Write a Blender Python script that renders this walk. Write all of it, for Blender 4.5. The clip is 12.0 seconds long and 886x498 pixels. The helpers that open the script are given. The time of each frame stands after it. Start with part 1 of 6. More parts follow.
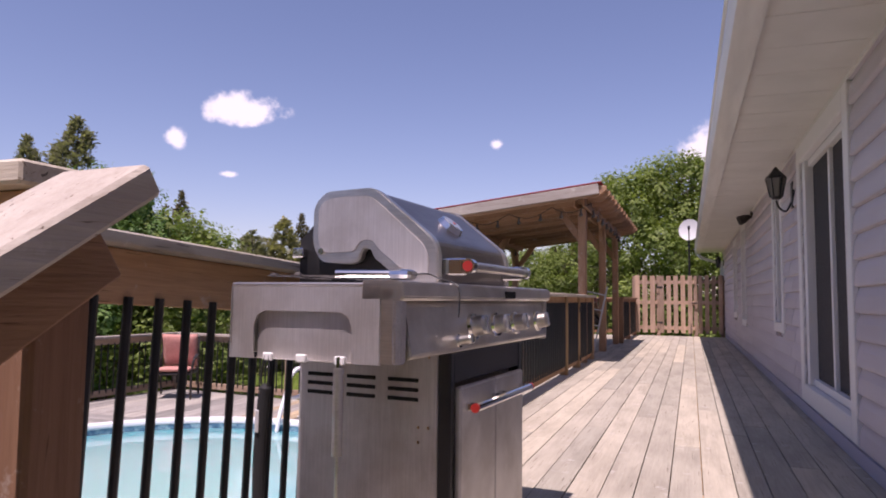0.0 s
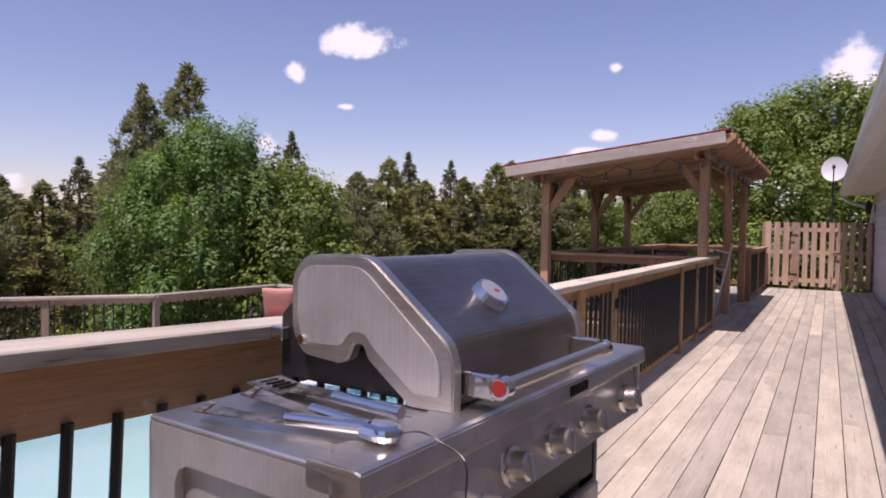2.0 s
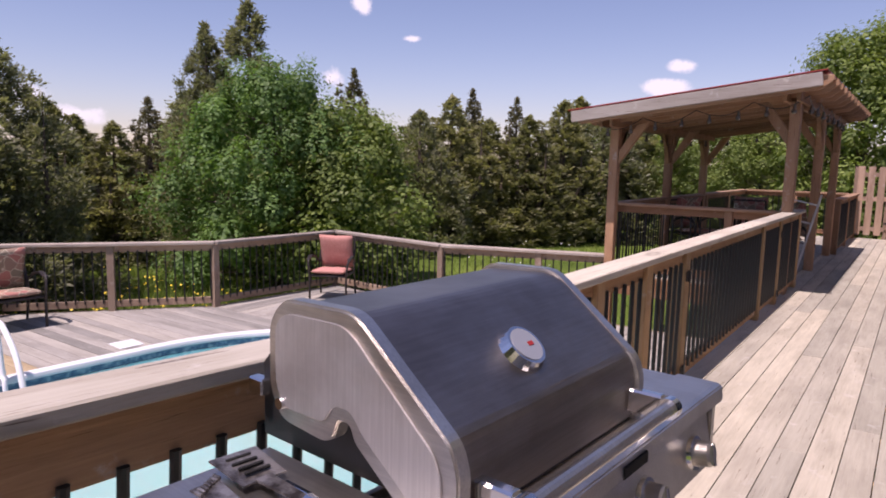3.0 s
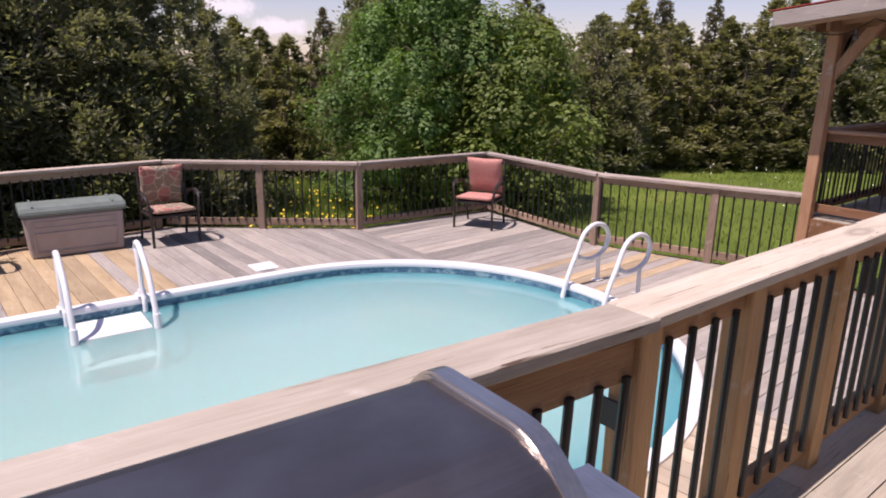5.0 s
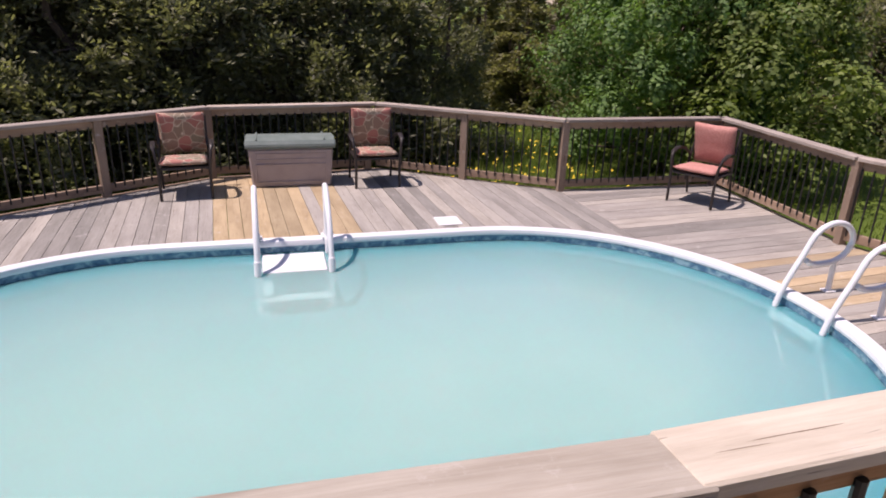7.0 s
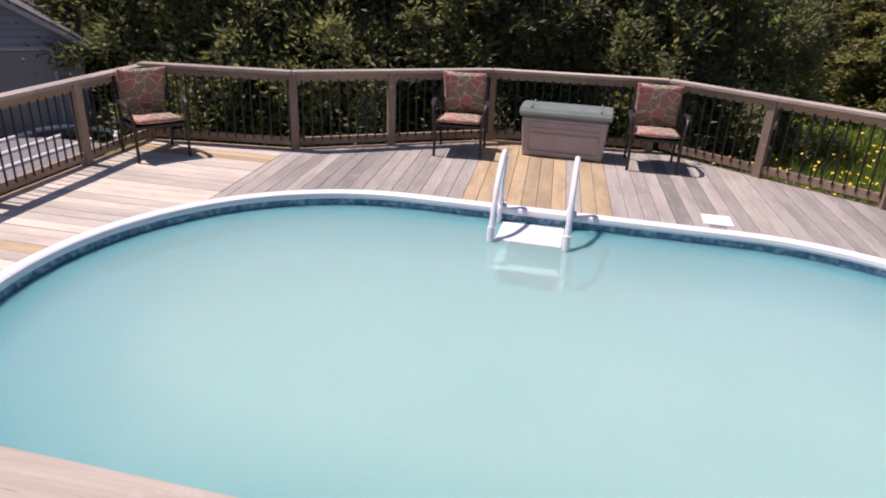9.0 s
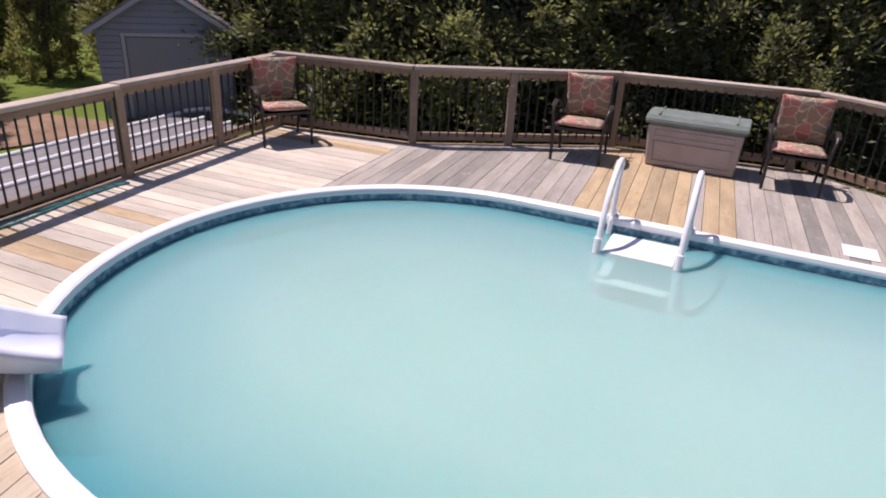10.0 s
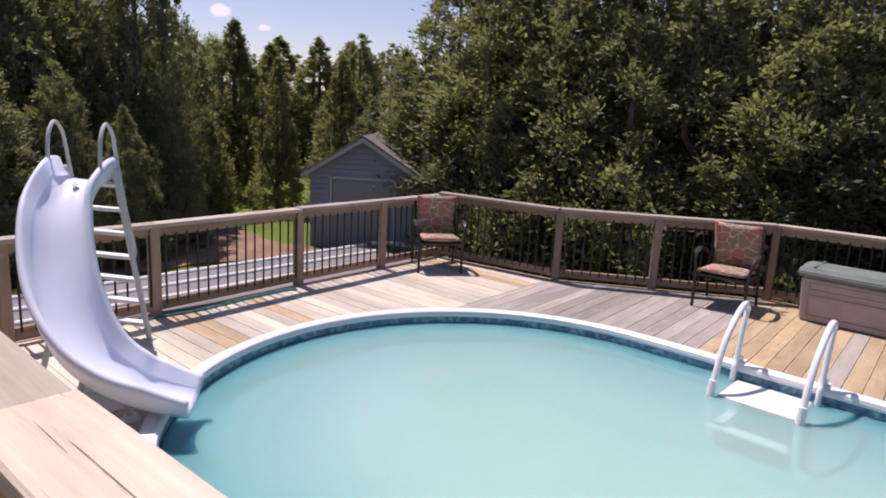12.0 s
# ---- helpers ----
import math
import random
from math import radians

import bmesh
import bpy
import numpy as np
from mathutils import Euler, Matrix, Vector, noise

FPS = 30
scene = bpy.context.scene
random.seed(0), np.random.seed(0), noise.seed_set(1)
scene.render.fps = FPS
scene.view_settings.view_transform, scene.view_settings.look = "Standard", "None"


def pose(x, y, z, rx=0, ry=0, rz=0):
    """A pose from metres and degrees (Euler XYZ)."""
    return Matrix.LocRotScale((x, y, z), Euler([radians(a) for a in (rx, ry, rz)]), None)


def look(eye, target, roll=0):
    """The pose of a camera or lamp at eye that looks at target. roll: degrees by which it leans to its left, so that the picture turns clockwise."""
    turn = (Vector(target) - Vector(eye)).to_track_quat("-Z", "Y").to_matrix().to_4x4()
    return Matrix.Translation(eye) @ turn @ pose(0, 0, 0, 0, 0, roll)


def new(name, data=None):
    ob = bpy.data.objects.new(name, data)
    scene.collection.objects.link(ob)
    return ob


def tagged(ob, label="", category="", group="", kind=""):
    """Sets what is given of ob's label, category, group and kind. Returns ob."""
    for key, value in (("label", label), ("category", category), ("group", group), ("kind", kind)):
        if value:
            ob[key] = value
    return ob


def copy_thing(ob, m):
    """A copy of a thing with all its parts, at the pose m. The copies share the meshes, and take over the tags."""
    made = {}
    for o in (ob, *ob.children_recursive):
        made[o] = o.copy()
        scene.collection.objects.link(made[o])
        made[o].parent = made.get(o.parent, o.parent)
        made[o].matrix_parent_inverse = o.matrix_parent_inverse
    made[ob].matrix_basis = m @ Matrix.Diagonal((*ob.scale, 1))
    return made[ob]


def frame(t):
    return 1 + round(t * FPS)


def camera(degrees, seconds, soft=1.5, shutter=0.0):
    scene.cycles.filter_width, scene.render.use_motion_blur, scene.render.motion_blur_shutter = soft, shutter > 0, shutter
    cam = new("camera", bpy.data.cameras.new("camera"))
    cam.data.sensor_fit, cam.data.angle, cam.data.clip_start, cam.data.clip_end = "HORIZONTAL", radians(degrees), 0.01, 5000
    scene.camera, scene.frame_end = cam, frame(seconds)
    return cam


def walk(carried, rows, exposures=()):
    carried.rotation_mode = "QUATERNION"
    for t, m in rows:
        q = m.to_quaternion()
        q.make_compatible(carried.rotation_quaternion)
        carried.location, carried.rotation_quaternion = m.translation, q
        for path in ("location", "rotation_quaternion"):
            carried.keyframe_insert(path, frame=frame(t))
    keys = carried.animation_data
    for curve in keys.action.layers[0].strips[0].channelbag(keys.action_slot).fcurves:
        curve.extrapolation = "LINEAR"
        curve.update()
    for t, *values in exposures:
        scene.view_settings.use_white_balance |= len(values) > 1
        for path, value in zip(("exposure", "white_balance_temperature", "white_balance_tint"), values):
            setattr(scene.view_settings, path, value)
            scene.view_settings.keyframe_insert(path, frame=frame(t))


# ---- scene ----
cam = camera(67.6, 12.0, soft=1.9)
PATH = [
    (0, (0.046, -0.162, 0.843), (-0.654, 1.706, 0.991), 0.7),
    (0.5, (0.009, 0.004, 0.947), (-0.772, 1.843, 1.044), 0.7),
    (1, (0.004, 0.153, 1.068), (-0.839, 1.966, 1.107), 1.1),
    (1.5, (0.005, 0.354, 1.175), (-0.915, 2.129, 1.167), 0.9),
    (2, (-0.028, 0.5, 1.22), (-1.034, 2.227, 1.153), 1.0),
    (2.5, (-0.077, 0.65, 1.316), (-1.154, 2.326, 1.142), 1.2),
    (4.5, (-0.354, 1.527, 1.451), (-1.779, 2.85, 0.981), 0.8),
    (5, (-0.407, 1.729, 1.477), (-1.911, 2.934, 0.942), 0.9),
    (5.5, (-0.48, 1.923, 1.499), (-2.086, 2.972, 0.93), 1.2),
    (6, (-0.558, 2.097, 1.524), (-2.234, 3.001, 0.913), 1.5),
    (6.5, (-0.593, 2.259, 1.545), (-2.322, 3.019, 0.885), 1.6),
    (7, (-0.616, 2.429, 1.555), (-2.398, 2.997, 0.847), 1.9),
    (9, (-0.901, 3.012, 1.42), (-2.709, 2.698, 0.625), 2.5),
    (9.5, (-0.974, 3.066, 1.422), (-2.737, 2.575, 0.615), 2.9),
    (10, (-1.087, 3.145, 1.41), (-2.787, 2.481, 0.594), 3.1),
    (10.5, (-1.136, 3.307, 1.369), (-2.768, 2.478, 0.563), 3.2),
    (11, (-1.139, 3.529, 1.346), (-2.737, 2.553, 0.646), 3.2),
    (11.5, (-1.089, 3.764, 1.296), (-2.657, 2.631, 0.789), 2.9),
    (12, (-1.036, 3.942, 1.303), (-2.546, 2.695, 0.897), 3.0),
]
walk(cam, [(t, look(eye, target, roll)) for t, eye, target, roll in PATH], [(0, 0.34, 6600, 37), (2.5, 0.25, 6550, 35), (4.5, 0.24, 6750, 34), (7, 0.16, 6750, 30.5), (9.5, 0.18, 6700, 30), (12, 0.20, 6700, 29)])

# ---- world, sun ----
TO_SUN = Vector((-0.035, -0.42, 1.0)).normalized()
SUN_EL = math.asin(TO_SUN.z)
world = bpy.data.worlds.new("sky")
scene.world = world
world.use_nodes = True
wn, wl = world.node_tree.nodes, world.node_tree.links
wn.clear()
sky = wn.new("ShaderNodeTexSky")
sky.sky_type, sky.sun_disc = "NISHITA", False
sky.sun_elevation, sky.sun_rotation = SUN_EL, math.atan2(TO_SUN.x, TO_SUN.y)
sky.air_density, sky.dust_density, sky.ozone_density = 1.0, 0.35, 3.0
background, world_out = wn.new("ShaderNodeBackground"), wn.new("ShaderNodeOutputWorld")
background.inputs["Strength"].default_value = 0.105
# small fair-weather clouds: direction, half width, half height
CLOUDS = [(-0.592, 0.762, 0.264, 0.070, 0.026), (-0.665, 0.715, 0.218, 0.017, 0.019), (-0.267, 0.936, 0.229, 0.013, 0.010),
          (-0.617, 0.768, 0.173, 0.018, 0.006), (0.016, 0.979, 0.203, 0.035, 0.05), (-0.282, 0.950, 0.136, 0.024, 0.011),
          (-0.306, 0.945, 0.108, 0.040, 0.013), (-0.903, 0.426, 0.050, 0.045, 0.016), (-0.707, 0.698, 0.115, 0.02, 0.018),
          (-0.523, -0.844, 0.118, 0.014, 0.010), (-0.572, -0.814, 0.101, 0.014, 0.006), (-0.765, -0.633, 0.121, 0.027, 0.018),
          (-0.536, -0.842, 0.055, 0.03, 0.016), (-0.93, 0.36, 0.07, 0.05, 0.018)]
coords = wn.new("ShaderNodeTexCoord")
wobble = wn.new("ShaderNodeTexNoise")
wobble.inputs["Scale"].default_value, wobble.inputs["Detail"].default_value, wobble.inputs["Roughness"].default_value = 26, 7, 0.62
wl.new(coords.outputs["Generated"], wobble.inputs["Vector"])


def wmath(op, a, b=None):
    node = wn.new("ShaderNodeMath")
    node.operation = op
    for socket, value in zip(node.inputs, (a, b)):
        if value is None:
            continue
        if isinstance(value, (int, float)):
            socket.default_value = value
        else:
            wl.new(value, socket)
    return node.outputs[0]


def wdot(v, axis):
    node = wn.new("ShaderNodeVectorMath")
    node.operation = "DOT_PRODUCT"
    wl.new(v, node.inputs[0])
    node.inputs[1].default_value = axis
    return node.outputs["Value"]


mask = None
for cx, cy, cz, cw, ch in CLOUDS:
    ahead = Vector((cx, cy, cz)).normalized()
    side = ahead.cross(Vector((0, 0, 1))).normalized()
    above = side.cross(ahead)
    u = wmath("DIVIDE", wdot(coords.outputs["Generated"], side), cw)
    v = wmath("DIVIDE", wdot(coords.outputs["Generated"], above), ch)
    r = wmath("SQRT", wmath("ADD", wmath("MULTIPLY", u, u), wmath("MULTIPLY", v, v)))
    front = wmath("GREATER_THAN", wdot(coords.outputs["Generated"], ahead), 0.5)
    one = wmath("MULTIPLY", wmath("MAXIMUM", wmath("SUBTRACT", 1.25, r), 0.0), front)
    mask = one if mask is None else wmath("MAXIMUM", mask, one)
soft_edge = wn.new("ShaderNodeMapRange")
soft_edge.interpolation_type = "SMOOTHSTEP"
wl.new(wmath("ADD", mask, wmath("MULTIPLY", wmath("SUBTRACT", wobble.outputs["Fac"], 0.5), wmath("MINIMUM", wmath("MULTIPLY", mask, 6.0), 2.2))), soft_edge.inputs["Value"])
soft_edge.inputs["From Min"].default_value, soft_edge.inputs["From Max"].default_value = 0.22, 0.85
mix = wn.new("ShaderNodeMixRGB")
mix.inputs["Color2"].default_value = (7.5, 7.6, 8.0, 1)
wl.new(soft_edge.outputs[0], mix.inputs["Fac"])
hue = wn.new("ShaderNodeMixRGB")
hue.blend_type = "MULTIPLY"
hue.inputs["Fac"].default_value, hue.inputs["Color2"].default_value = 1.0, (1.06, 0.96, 0.955, 1)
wl.new(sky.outputs[0], hue.inputs["Color1"])
wl.new(hue.outputs[0], mix.inputs["Color1"])
wl.new(mix.outputs[0], background.inputs["Color"])
wl.new(background.outputs[0], world_out.inputs["Surface"])

sun = new("sun", bpy.data.lights.new("sun", "SUN"))
sun.data.energy, sun.data.angle, sun.data.color = 4.6, radians(0.5), (1.0, 0.955, 0.88)
sun.matrix_world = look(TO_SUN * 50, (0, 0, 0))

# ---- materials ----
def material(name, base, rough=0.6, metal=0.0, **more):
    """A node material. base: colour, or a function(nodes, links) that returns a colour socket. more: bump=(scale, strength), spec, coat."""
    m = bpy.data.materials.new(name)
    m.use_nodes = True
    nt = m.node_tree
    b = nt.nodes["Principled BSDF"]
    b.inputs["Roughness"].default_value, b.inputs["Metallic"].default_value = rough, metal
    if callable(base):
        nt.links.new(base(nt.nodes, nt.links), b.inputs["Base Color"])
    else:
        b.inputs["Base Color"].default_value = (*base, 1)
    b.inputs["Specular IOR Level"].default_value = more.get("spec", 0.4)
    if "bump" in more:
        scale, strength, *stretch = more["bump"]
        t, bump, tex, mp = (nt.nodes.new(k) for k in ("ShaderNodeTexCoord", "ShaderNodeBump", "ShaderNodeTexNoise", "ShaderNodeMapping"))
        mp.inputs["Scale"].default_value = stretch[0] if stretch else (1, 1, 1)
        tex.inputs["Scale"].default_value, tex.inputs["Detail"].default_value = scale, 6
        bump.inputs["Strength"].default_value, bump.inputs["Distance"].default_value = strength, 0.01
        nt.links.new(t.outputs["Object"], mp.inputs["Vector"])
        nt.links.new(mp.outputs[0], tex.inputs["Vector"])
        nt.links.new(tex.outputs["Fac"], bump.inputs["Height"])
        nt.links.new(bump.outputs[0], b.inputs["Normal"])
    return m


def ramp(nodes, links, fac, stops):
    r = nodes.new("ShaderNodeValToRGB")
    while len(r.color_ramp.elements) < len(stops):
        r.color_ramp.elements.new(0.5)
    for e, (p, c) in zip(r.color_ramp.elements, stops):
        e.position, e.color = p, (*c, 1)
    links.new(fac, r.inputs["Fac"])
    return r.outputs["Color"]


def tint(c, k):
    return tuple(min(1, x * k) for x in c)


def mixed(nodes, links, a, b, fac, mode="MIX"):
    m = nodes.new("ShaderNodeMixRGB")
    m.blend_type = mode
    for socket, v in ((m.inputs["Color1"], a), (m.inputs["Color2"], b), (m.inputs["Fac"], fac)):
        if isinstance(v, (int, float)):
            socket.default_value = v
        elif isinstance(v, tuple):
            socket.default_value = (*v, 1)
        else:
            links.new(v, socket)
    return m.outputs[0]


def noise_of(nodes, links, scale, stretch=(1, 1, 1), detail=5, rough=0.55, space="Object", shift=True, distort=0.0):
    t, mp, tex = (nodes.new(k) for k in ("ShaderNodeTexCoord", "ShaderNodeMapping", "ShaderNodeTexNoise"))
    mp.inputs["Scale"].default_value = stretch
    tex.inputs["Scale"].default_value, tex.inputs["Detail"].default_value, tex.inputs["Roughness"].default_value = scale, detail, rough
    tex.inputs["Distortion"].default_value = distort
    links.new(t.outputs[space], mp.inputs["Vector"])
    if shift:
        info, mul = nodes.new("ShaderNodeObjectInfo"), nodes.new("ShaderNodeMath")
        mul.operation = "MULTIPLY"
        mul.inputs[1].default_value = 37.0
        links.new(info.outputs["Random"], mul.inputs[0])
        links.new(mul.outputs[0], mp.inputs["Location"])
    links.new(mp.outputs[0], tex.inputs["Vector"])
    return tex.outputs["Fac"]


def wood(name, light, dark, axis=1, rough=0.75, vary=0.35, stain=0.5, knots=True, cracks=0.7, knot=1.0):
    """Sawn lumber with its grain along axis: fine grain, blotches, knots, and a tone of its own for each board."""
    along = [26.0, 26.0, 26.0]
    along[axis] = 1.1
    wide = [3.0, 3.0, 3.0]
    wide[axis] = 0.7

    def base(n, l):
        grain = noise_of(n, l, 3.0, tuple(along), 8, 0.65, distort=0.6)
        col = ramp(n, l, grain, [(0.3, dark), (0.62, light), (0.85, tint(light, 1.12))])
        blot = noise_of(n, l, 2.2, tuple(wide), 5, 0.6)
        col = mixed(n, l, col, ramp(n, l, blot, [(0.35, tint(dark, 0.8)), (0.6, light)]), stain)
        info = n.new("ShaderNodeObjectInfo")
        col = mixed(n, l, col, ramp(n, l, info.outputs["Random"], [(0.0, (1 - vary,) * 3), (0.5, (0.95, 0.93, 0.92)), (1.0, (1.12, 1.08, 1.03))]), 1.0, "MULTIPLY")
        if knots:
            t, mp, vor = (n.new(k) for k in ("ShaderNodeTexCoord", "ShaderNodeMapping", "ShaderNodeTexVoronoi"))
            s = [7.0, 7.0, 7.0]
            s[axis] = 2.6
            mp.inputs["Scale"].default_value = s
            l.new(t.outputs["Object"], mp.inputs["Vector"])
            l.new(mp.outputs[0], vor.inputs["Vector"])
            vor.inputs["Scale"].default_value = 0.6
            spot = ramp(n, l, vor.outputs["Distance"], [(0.02 * knot, (0, 0, 0)), (0.05 * knot, (0.75, 0.75, 0.75)), (0.065 * knot, (0.2, 0.2, 0.2)), (0.10 * knot, (1, 1, 1))])
            col = mixed(n, l, mixed(n, l, col, tint(dark, 0.55), 0.8), col, spot)
        if cracks:
            thin = [110.0, 110.0, 110.0]
            thin[axis] = 4.0
            line = noise_of(n, l, 1.0, tuple(thin), 3, 0.5, distort=0.8)
            col = mixed(n, l, col, mixed(n, l, col, (0.30, 0.24, 0.20), 1.0, "MULTIPLY"), ramp(n, l, line, [(0.665, (0, 0, 0)), (0.70, (cracks,) * 3)]))
            if cracks >= 1.0:
                wide_crack = [34.0, 34.0, 34.0]
                wide_crack[axis] = 1.8
                split = noise_of(n, l, 1.0, tuple(wide_crack), 2, 0.4, distort=1.2)
                col = mixed(n, l, col, (0.07, 0.05, 0.04), ramp(n, l, split, [(0.725, (0, 0, 0)), (0.74, (0.85, 0.85, 0.85))]))
            wear = noise_of(n, l, 9.0, (1, 1, 1), 5, 0.7)
            col = mixed(n, l, col, (0.62, 0.58, 0.54), ramp(n, l, wear, [(0.60, (0, 0, 0)), (0.72, (0.45, 0.45, 0.45))]))
        return col

    st = [30.0, 30.0, 30.0]
    st[axis] = 1.5
    return material(name, base, rough, bump=(4.0, 0.35, tuple(st)), spec=0.25)


def foliage(name, dark, light, trans=0.35):
    def base(n, l):
        geo = n.new("ShaderNodeNewGeometry")
        col = ramp(n, l, geo.outputs["Random Per Island"], [(0.0, dark), (0.6, tuple((a + b) / 2 for a, b in zip(dark, light))), (1.0, light)])
        patches = noise_of(n, l, 0.5, (1, 1, 1), 3)
        return mixed(n, l, col, ramp(n, l, patches, [(0.35, (0.7, 0.72, 0.65)), (0.65, (1.15, 1.12, 1.0))]), 1.0, "MULTIPLY")
    m = material(name, base, 0.55, spec=0.3)
    nt = m.node_tree
    b = nt.nodes["Principled BSDF"]
    tr, mx = nt.nodes.new("ShaderNodeBsdfTranslucent"), nt.nodes.new("ShaderNodeMixShader")
    source = b.inputs["Base Color"].links[0].from_socket
    nt.links.new(mixed(nt.nodes, nt.links, source, (1.45, 1.6, 0.8), 1.0, "MULTIPLY"), tr.inputs["Color"])
    mx.inputs[0].default_value = trans
    nt.links.new(b.outputs[0], mx.inputs[1])
    nt.links.new(tr.outputs[0], mx.inputs[2])
    nt.links.new(mx.outputs[0], nt.nodes["Material Output"].inputs["Surface"])
    return m


DECK_Y = wood("deck_board_wood", (0.50, 0.465, 0.38), (0.35, 0.32, 0.26), 1, vary=0.22)
POOLDECK = wood("weathered_board_wood", (0.41, 0.39, 0.355), (0.29, 0.275, 0.245), 0)
NEWBOARD = wood("yellow_new_board_wood", (0.50, 0.40, 0.255), (0.37, 0.28, 0.17), 0, vary=0.2)
CAP = wood("rail_cap_wood", (0.50, 0.38, 0.28), (0.34, 0.24, 0.17), 1)
CAP_GREY = wood("greyed_cap_wood", (0.50, 0.44, 0.38), (0.33, 0.28, 0.24), 0)
RAIL = wood("stained_rail_wood", (0.36, 0.19, 0.095), (0.24, 0.12, 0.06), 1)
POST = wood("stained_post_wood", (0.58, 0.38, 0.20), (0.42, 0.26, 0.13), 2)
POOLRAIL = wood("weathered_rail_wood", (0.38, 0.28, 0.20), (0.25, 0.175, 0.125), 0)
POOLPOST = wood("weathered_post_wood", (0.41, 0.31, 0.23), (0.28, 0.20, 0.145), 2)
PERG = wood("gazebo_wood", (0.46, 0.28, 0.17), (0.32, 0.18, 0.10), 2)
PERGX = wood("gazebo_rafter_wood", (0.42, 0.26, 0.16), (0.28, 0.16, 0.09), 0)
FASCIA = wood("weathered_fascia_wood", (0.64, 0.57, 0.50), (0.48, 0.41, 0.35), 0)
FENCE = wood("fence_board_wood", (0.50, 0.36, 0.27), (0.33, 0.22, 0.15), 2)
BLACK = material("black_powder_coated_metal", (0.012, 0.012, 0.013), 0.38, spec=0.5)
CHAIRFRAME = material("dark_bronze_metal", (0.03, 0.024, 0.022), 0.42)
WHITE = material("white_resin", (0.78, 0.79, 0.80), 0.35, bump=(40, 0.05))
WHITEPAINT = material("white_painted_trim", (0.72, 0.71, 0.69), 0.5, bump=(60, 0.1))
def _siding(n, l):
    v = noise_of(n, l, 1.2, (1, 0.4, 3), 4)
    return ramp(n, l, v, [(0.3, (0.47, 0.43, 0.45)), (0.7, (0.56, 0.52, 0.54))])
SIDING = material("pale_vinyl_siding", _siding, 0.55, bump=(30, 0.12, (1, 0.15, 2)))
SOFFIT = material("cream_soffit_metal", lambda n, l: ramp(n, l, noise_of(n, l, 3, (1, 1, 1), 5), [(0.3, (0.60, 0.58, 0.53)), (0.7, (0.68, 0.66, 0.61))]), 0.5)
GUTTER = material("cream_gutter_metal", lambda n, l: ramp(n, l, noise_of(n, l, 4, (3, 0.3, 3), 5), [(0.35, (0.62, 0.60, 0.55)), (0.7, (0.74, 0.72, 0.67))]), 0.4)
GLASS = material("dark_window_glass", (0.02, 0.022, 0.025), 0.04, spec=0.8)
ROOFING = material("grey_shingles", lambda n, l: ramp(n, l, noise_of(n, l, 14, (1, 1, 1), 6), [(0.3, (0.10, 0.09, 0.09)), (0.7, (0.24, 0.22, 0.22))]), 0.9)
SHEDWALL = material("blue_grey_siding", lambda n, l: ramp(n, l, noise_of(n, l, 1.5, (1, 1, 3), 4), [(0.3, (0.20, 0.215, 0.27)), (0.7, (0.24, 0.26, 0.32))]), 0.6)
REDTRIM = material("red_metal_roofing", (0.28, 0.03, 0.025), 0.45)

# ---- mesh helpers ----
def mesh_object(name, bm, mat, parent=None, label="", kind="", smooth=False):
    me = bpy.data.meshes.new(name)
    bmesh.ops.recalc_face_normals(bm, faces=bm.faces)
    bm.to_mesh(me)
    bm.free()
    if smooth:
        me.shade_smooth()
    for m in (mat if isinstance(mat, (list, tuple)) else [mat]):
        me.materials.append(m)
    ob = new(name, me)
    ob.parent = parent
    return tagged(ob, label=label, kind=kind)


def part(name, bm, mat, parent, label="", smooth=False):
    return mesh_object(name, bm, mat, parent, label, "", smooth)


def thing(name, m, label, category, group=""):
    ob = new(name)
    ob.empty_display_size = 0.1
    ob.matrix_world = m
    return tagged(ob, label, category, group)


def poly(bm, pts, mat=0):
    f = bm.faces.new([bm.verts.new(p) for p in pts])
    f.material_index = mat
    return f


def box(bm, lo, hi, bevel=0.0, m=None, mat=0):
    """A box between two corners, with its edges rounded by bevel."""
    bb = bmesh.new() if bevel or m else bm
    (x0, y0, z0), (x1, y1, z1) = lo, hi
    v = [bb.verts.new(p) for p in ((x0, y0, z0), (x1, y0, z0), (x1, y1, z0), (x0, y1, z0), (x0, y0, z1), (x1, y0, z1), (x1, y1, z1), (x0, y1, z1))]
    for q in ((0, 3, 2, 1), (4, 5, 6, 7), (0, 1, 5, 4), (1, 2, 6, 5), (2, 3, 7, 6), (3, 0, 4, 7)):
        bb.faces.new([v[i] for i in q]).material_index = mat
    if bb is not bm:
        if bevel:
            bmesh.ops.bevel(bb, geom=bb.edges[:], offset=bevel, segments=1, affect="EDGES", clamp_overlap=True)
        if m is not None:
            bmesh.ops.transform(bb, matrix=m, verts=bb.verts)
        merge(bm, bb)
    return bm


def merge(bm, other):
    me = bpy.data.meshes.new("tmp")
    other.to_mesh(me)
    other.free()
    bm.from_mesh(me)
    bpy.data.meshes.remove(me)


def boxed(lo, hi, bevel=0.004, m=None):
    return box(bmesh.new(), lo, hi, bevel, m)


